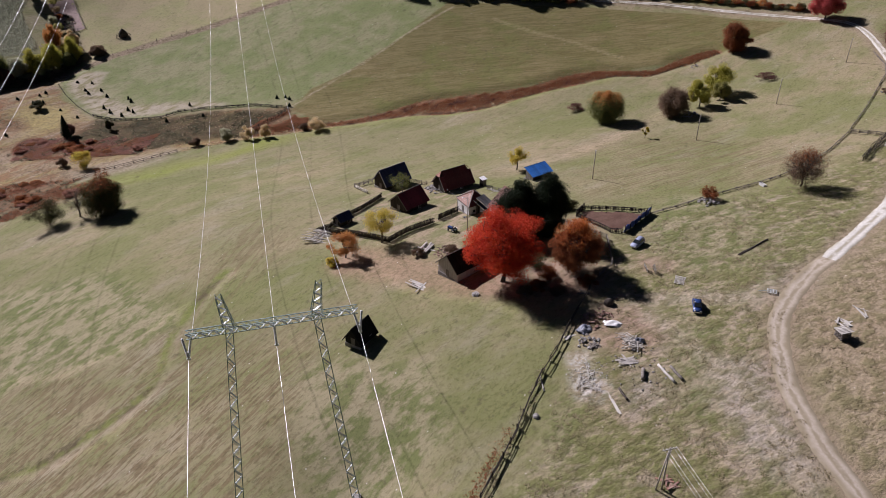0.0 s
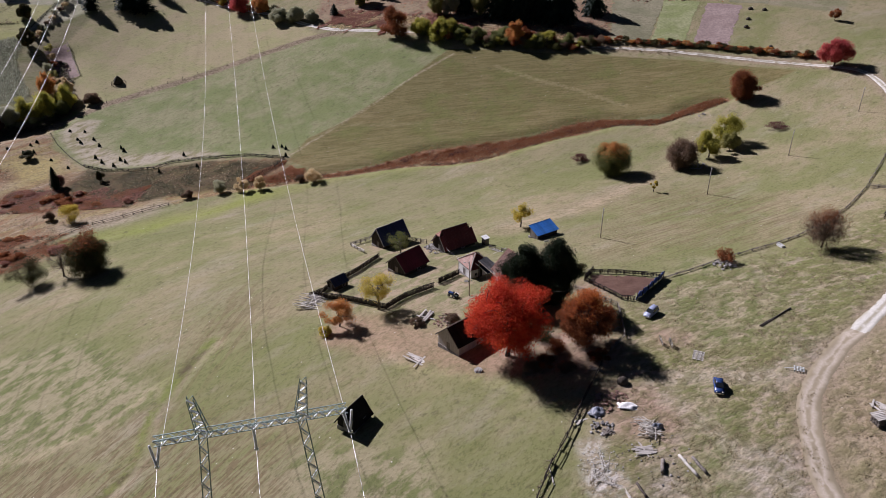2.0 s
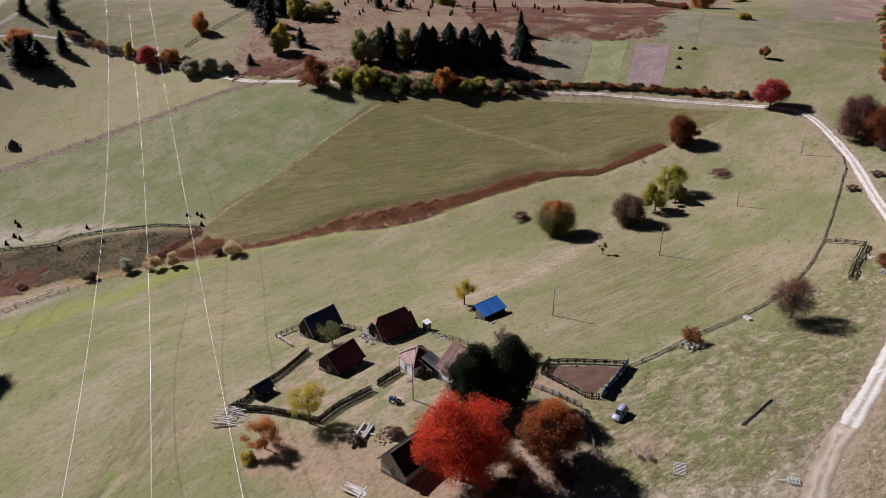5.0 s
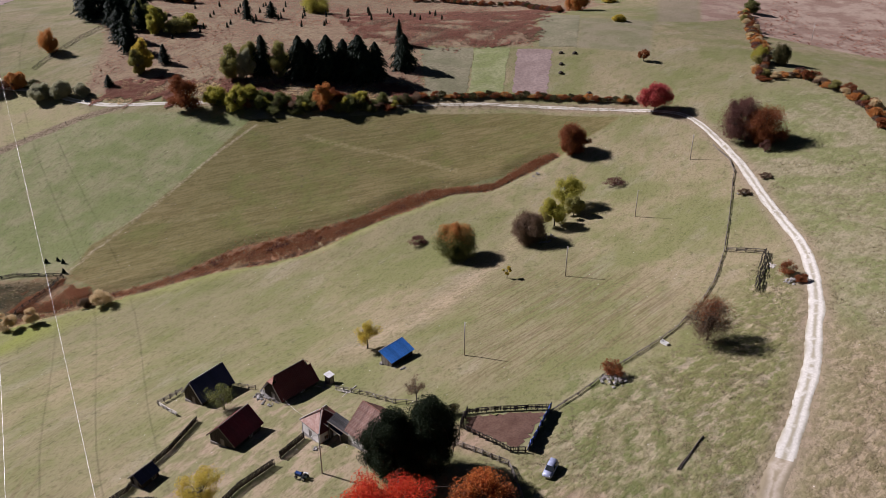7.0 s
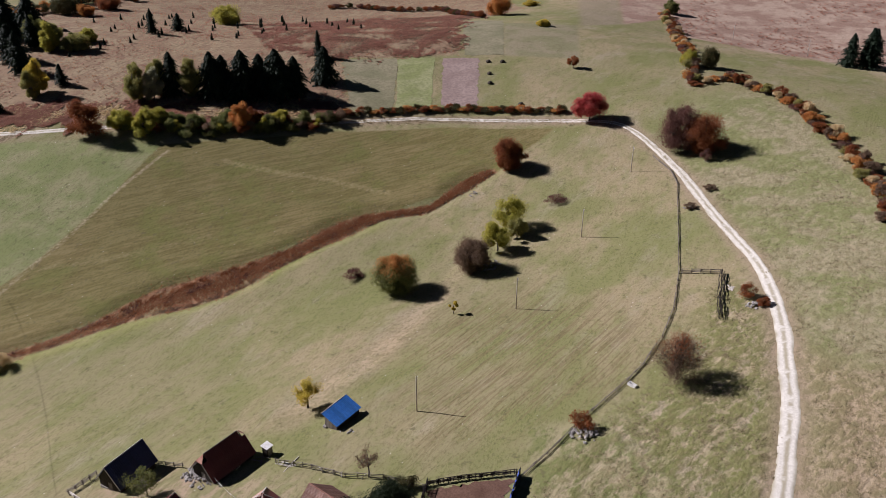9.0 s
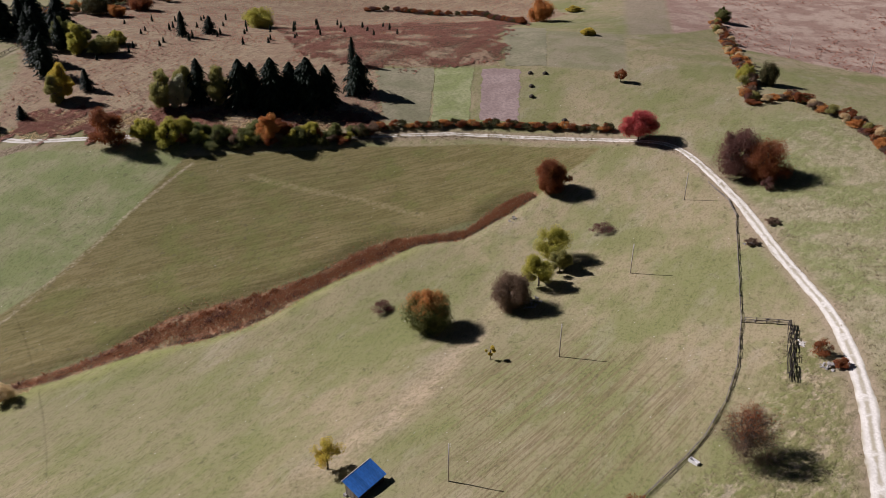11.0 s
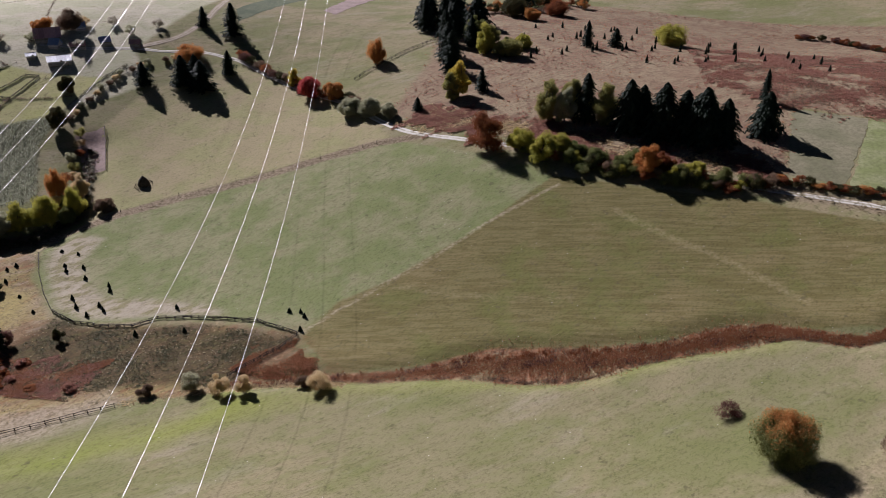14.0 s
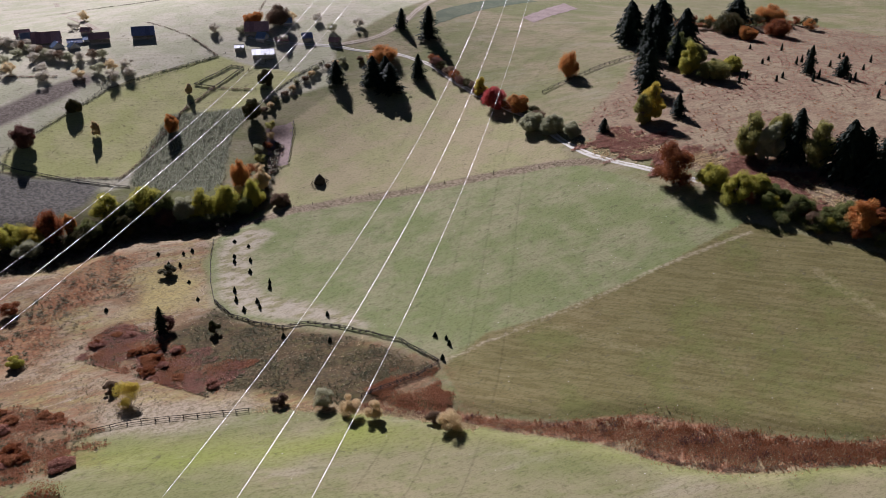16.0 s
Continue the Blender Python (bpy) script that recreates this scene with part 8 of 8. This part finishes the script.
clumps("reeds", *near_line(DITCH, [w * 0.85 + 0.6 for w in DITCH_WIDE], 15000, 7), 0.55, L_REED, "red-brown reeds and weeds filling the ditch", 7, 7, 0.35, 1.0, 0.055)
clumps("weeds", *fill(ROUGH, 4500, 8, 2, 9), 0.35, L_GRASS, "tufts of dry weeds on the rough slope", 8)
clumps("weeds", *fill(ROUGH, 2600, 51, 2, 6), 0.3, L_STRAW, "straw-coloured dead grass on the rough slope", 51, 6, 0.9, 0.3)
FAR_RANK = [(62, 76), (62, 112), (76, 127), (100, 151), (123, 181), (137, 208), (154, 256), (190, 240), (170, 180), (130, 110), (100, 60)]
clumps("grass_tufts", *fill(RANK, 2600, 9, 1, 3), 0.5, L_GRASS, "tussocks of rank dry grass", 9, 9, 0.9, 0.30, 0.07)
clumps("grass_tufts", *fill(FAR_RANK, 3000, 10, 1, 3.5), 0.55, L_GRASS, "tussocks of rank dry grass beyond the track", 10, 9, 0.9, 0.30, 0.07)
clumps("weeds", *near_line([(28, 127), (23.6, 117), (17, 104), (11.8, 91.9), (2, 72)], [2.0] * 5, 260, 11), 0.3, L_GRASS, "brown weeds along the pole fence", 11)
clumps("weeds", *near_line(GULLY, [w * 1.3 for w in GULLY_WIDE], 1500, 44), 1.0, L_BROWN, "brown undergrowth in the gully", 44)
clumps("weeds", *near_line(GULLY, [w * 1.3 for w in GULLY_WIDE], 1200, 13), 1.2, L_DARK, "dark undergrowth in the gully", 13)
clumps("weeds", *fill(BUSHLAND, 3600, 14, 1), 0.5, L_STALK, "dry grey maize stalks left standing in a field", 14, 4, 0.3, 1.5)
clumps("weeds", *near_line(ROAD[18:], [7.0] * len(ROAD[18:]), 1500, 15), 0.5, L_GRASS, "dry weeds along the road's verge", 15)
clumps("weeds", *near_line(BANK, [5.0] * len(BANK), 900, 33), 0.26, L_GRASS, "dead brown weeds along the bank above the meadow", 33)
clumps("weeds", *near_line([(-93, 254), (-71, 263), (-58, 267), (-40, 267)], [4.0] * 4, 700, 34), 0.5, L_STRAW, "straw-coloured dead grass along the ditch", 34)
clumps("weeds", *near_line([(10.5, 92.5), (8.4, 88), (4.6, 80.5), (1.5, 75)], [2.2] * 4, 420, 35), 0.22, L_REED, "red-brown dead weeds beside the pole fence", 35)
clumps("bracken", *fill(RED_SLOPE, 4000, 41, 9, 4), 0.5, L_REED, "dark red-brown bracken among the pale", 41, 8, 0.7, 0.7, 0.08)
clumps("weeds", *fill(DARK_ROUGH, 3200, 42, 2, 3), 0.4, L_DARK, "dark olive tussocks below the meadow fence", 42)
clumps("bracken", *fill(BR_ROAD, 3000, 43, 5, 5), 0.7, L_STRAW, "pale dead grass among the bracken above the road", 43)

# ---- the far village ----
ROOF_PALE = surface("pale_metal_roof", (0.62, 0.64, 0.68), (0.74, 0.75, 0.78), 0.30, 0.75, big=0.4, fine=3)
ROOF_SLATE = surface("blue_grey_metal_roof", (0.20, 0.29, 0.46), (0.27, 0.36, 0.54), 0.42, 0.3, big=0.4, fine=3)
# rose and indigo: maroon and navy lightened to hold the far haze
ROOF_ROSE = surface("haze_paled_maroon_roof", (0.46, 0.27, 0.28), (0.54, 0.34, 0.34), 0.5, 0.0, big=0.4, fine=3)
ROOF_INDIGO = surface("haze_paled_navy_roof", (0.22, 0.27, 0.50), (0.28, 0.33, 0.58), 0.45, 0.0, big=0.4, fine=3)
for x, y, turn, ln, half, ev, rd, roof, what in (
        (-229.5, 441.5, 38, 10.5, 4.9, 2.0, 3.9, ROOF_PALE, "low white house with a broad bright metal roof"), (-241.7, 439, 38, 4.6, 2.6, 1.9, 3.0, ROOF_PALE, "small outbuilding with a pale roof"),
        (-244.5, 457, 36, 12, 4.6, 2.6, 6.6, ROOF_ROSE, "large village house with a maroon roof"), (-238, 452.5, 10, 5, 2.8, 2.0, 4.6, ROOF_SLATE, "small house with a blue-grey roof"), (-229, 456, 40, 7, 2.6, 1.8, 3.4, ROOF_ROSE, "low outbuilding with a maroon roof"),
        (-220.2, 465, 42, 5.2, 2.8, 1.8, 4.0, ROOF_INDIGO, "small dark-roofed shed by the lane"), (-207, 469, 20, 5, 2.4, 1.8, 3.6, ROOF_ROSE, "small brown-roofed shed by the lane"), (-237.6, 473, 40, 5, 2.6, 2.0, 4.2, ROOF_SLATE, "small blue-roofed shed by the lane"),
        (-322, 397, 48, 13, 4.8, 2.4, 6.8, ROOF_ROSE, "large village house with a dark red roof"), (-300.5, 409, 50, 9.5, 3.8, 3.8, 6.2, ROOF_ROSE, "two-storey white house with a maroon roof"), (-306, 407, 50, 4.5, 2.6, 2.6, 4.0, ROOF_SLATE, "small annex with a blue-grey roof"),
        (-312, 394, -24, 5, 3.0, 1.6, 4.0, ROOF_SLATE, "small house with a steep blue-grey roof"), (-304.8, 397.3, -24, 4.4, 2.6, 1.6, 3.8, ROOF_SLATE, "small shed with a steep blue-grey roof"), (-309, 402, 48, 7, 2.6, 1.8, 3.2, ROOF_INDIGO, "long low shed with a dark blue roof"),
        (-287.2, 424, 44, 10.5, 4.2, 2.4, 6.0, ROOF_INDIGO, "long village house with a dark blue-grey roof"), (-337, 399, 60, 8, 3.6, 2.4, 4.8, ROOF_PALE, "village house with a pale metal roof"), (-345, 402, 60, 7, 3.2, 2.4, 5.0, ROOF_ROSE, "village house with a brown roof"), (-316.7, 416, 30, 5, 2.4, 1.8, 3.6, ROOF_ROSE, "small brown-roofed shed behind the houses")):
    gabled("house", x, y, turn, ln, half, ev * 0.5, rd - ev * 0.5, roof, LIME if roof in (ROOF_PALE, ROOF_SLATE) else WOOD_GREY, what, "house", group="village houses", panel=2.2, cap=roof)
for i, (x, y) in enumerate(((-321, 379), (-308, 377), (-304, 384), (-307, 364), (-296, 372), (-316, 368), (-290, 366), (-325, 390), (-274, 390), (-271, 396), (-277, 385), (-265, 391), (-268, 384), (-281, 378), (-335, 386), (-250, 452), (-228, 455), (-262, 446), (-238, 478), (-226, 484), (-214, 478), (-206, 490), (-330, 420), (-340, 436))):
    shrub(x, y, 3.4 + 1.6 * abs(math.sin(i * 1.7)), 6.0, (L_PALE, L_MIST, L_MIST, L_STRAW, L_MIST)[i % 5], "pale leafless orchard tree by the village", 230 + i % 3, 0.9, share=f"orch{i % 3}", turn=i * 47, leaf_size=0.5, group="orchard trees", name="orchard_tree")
for i, p in enumerate(smooth_line([(-203, 405), (-202, 425), (-200, 443), (-193, 456), (-184, 464)], 4.5)):
    shrub(p.x + math.sin(i * 2.2), p.y, 1.8 + abs(math.sin(i)), 3.6, (L_BROWN, L_STRAW, L_PALE)[i % 3], "brushy hedge bush on the slope below the village", 234, 0.6, share="farhedge2", turn=i * 47, leaf_size=0.45, group="hedge bushes of the far fields")
for i, p in enumerate(smooth_line([(-172, 345), (-178, 362), (-186, 380), (-192, 396)], 4.5)):
    shrub(p.x + 1.5 * math.sin(i * 2.2), p.y, 3 + abs(math.sin(i)) * 2, 4.4, (L_PALE, L_RUST, L_STRAW, L_BIRCH)[i % 4], "tall hedge bush along the sunken lane", 235, 0.7, share="lanehedge", turn=i * 47, leaf_size=0.45, group="hedge bushes of the far fields")
FIELD_EDGES = [[(-252, 312), (-260, 322), (-262, 340), (-263, 357), (-264, 378), (-260, 394), (-252, 414), (-246, 428)], [(-275, 300), (-252, 312), (-241, 317), (-218, 335.5), (-220, 350), (-226, 368), (-230, 383), (-231, 407)],
               [(-233, 405), (-210, 420)], [(-209, 397), (-208, 418), (-206, 438), (-202, 452)], [(-300, 440), (-270, 436), (-246, 428)], [(-340, 360), (-310, 356), (-288, 372)], [(-420, 420), (-380, 470), (-330, 500)], [(-300, 500), (-260, 540), (-200, 560)], [(-260, 480), (-300, 560), (-330, 640)]]
for i, edge in enumerate(FIELD_EDGES):
    clumps("hedge", *near_line(edge, [1.4] * len(edge), int(5 * sum(math.dist(a, b) for a, b in zip(edge, edge[1:]))), 300 + i), 0.45, (L_DARK, L_BROWN, L_BROWN)[i % 3], "low dark hedge along a far field edge", 300 + i, 6, 0.8, 0.9)
for i, p in enumerate(smooth_line([(-345, 388), (-325, 386), (-308, 384), (-296, 386), (-286, 396)], 4.0)):
    shrub(p.x, p.y, 3.4 + 1.4 * abs(math.sin(i)), 5.4, (L_PALE, L_MIST, L_BROWN)[i % 3], "tall pale hedge bush below the village houses", 237, 0.7, share="villagehedge", turn=i * 47, leaf_size=0.5, group="hedge bushes of the far fields")
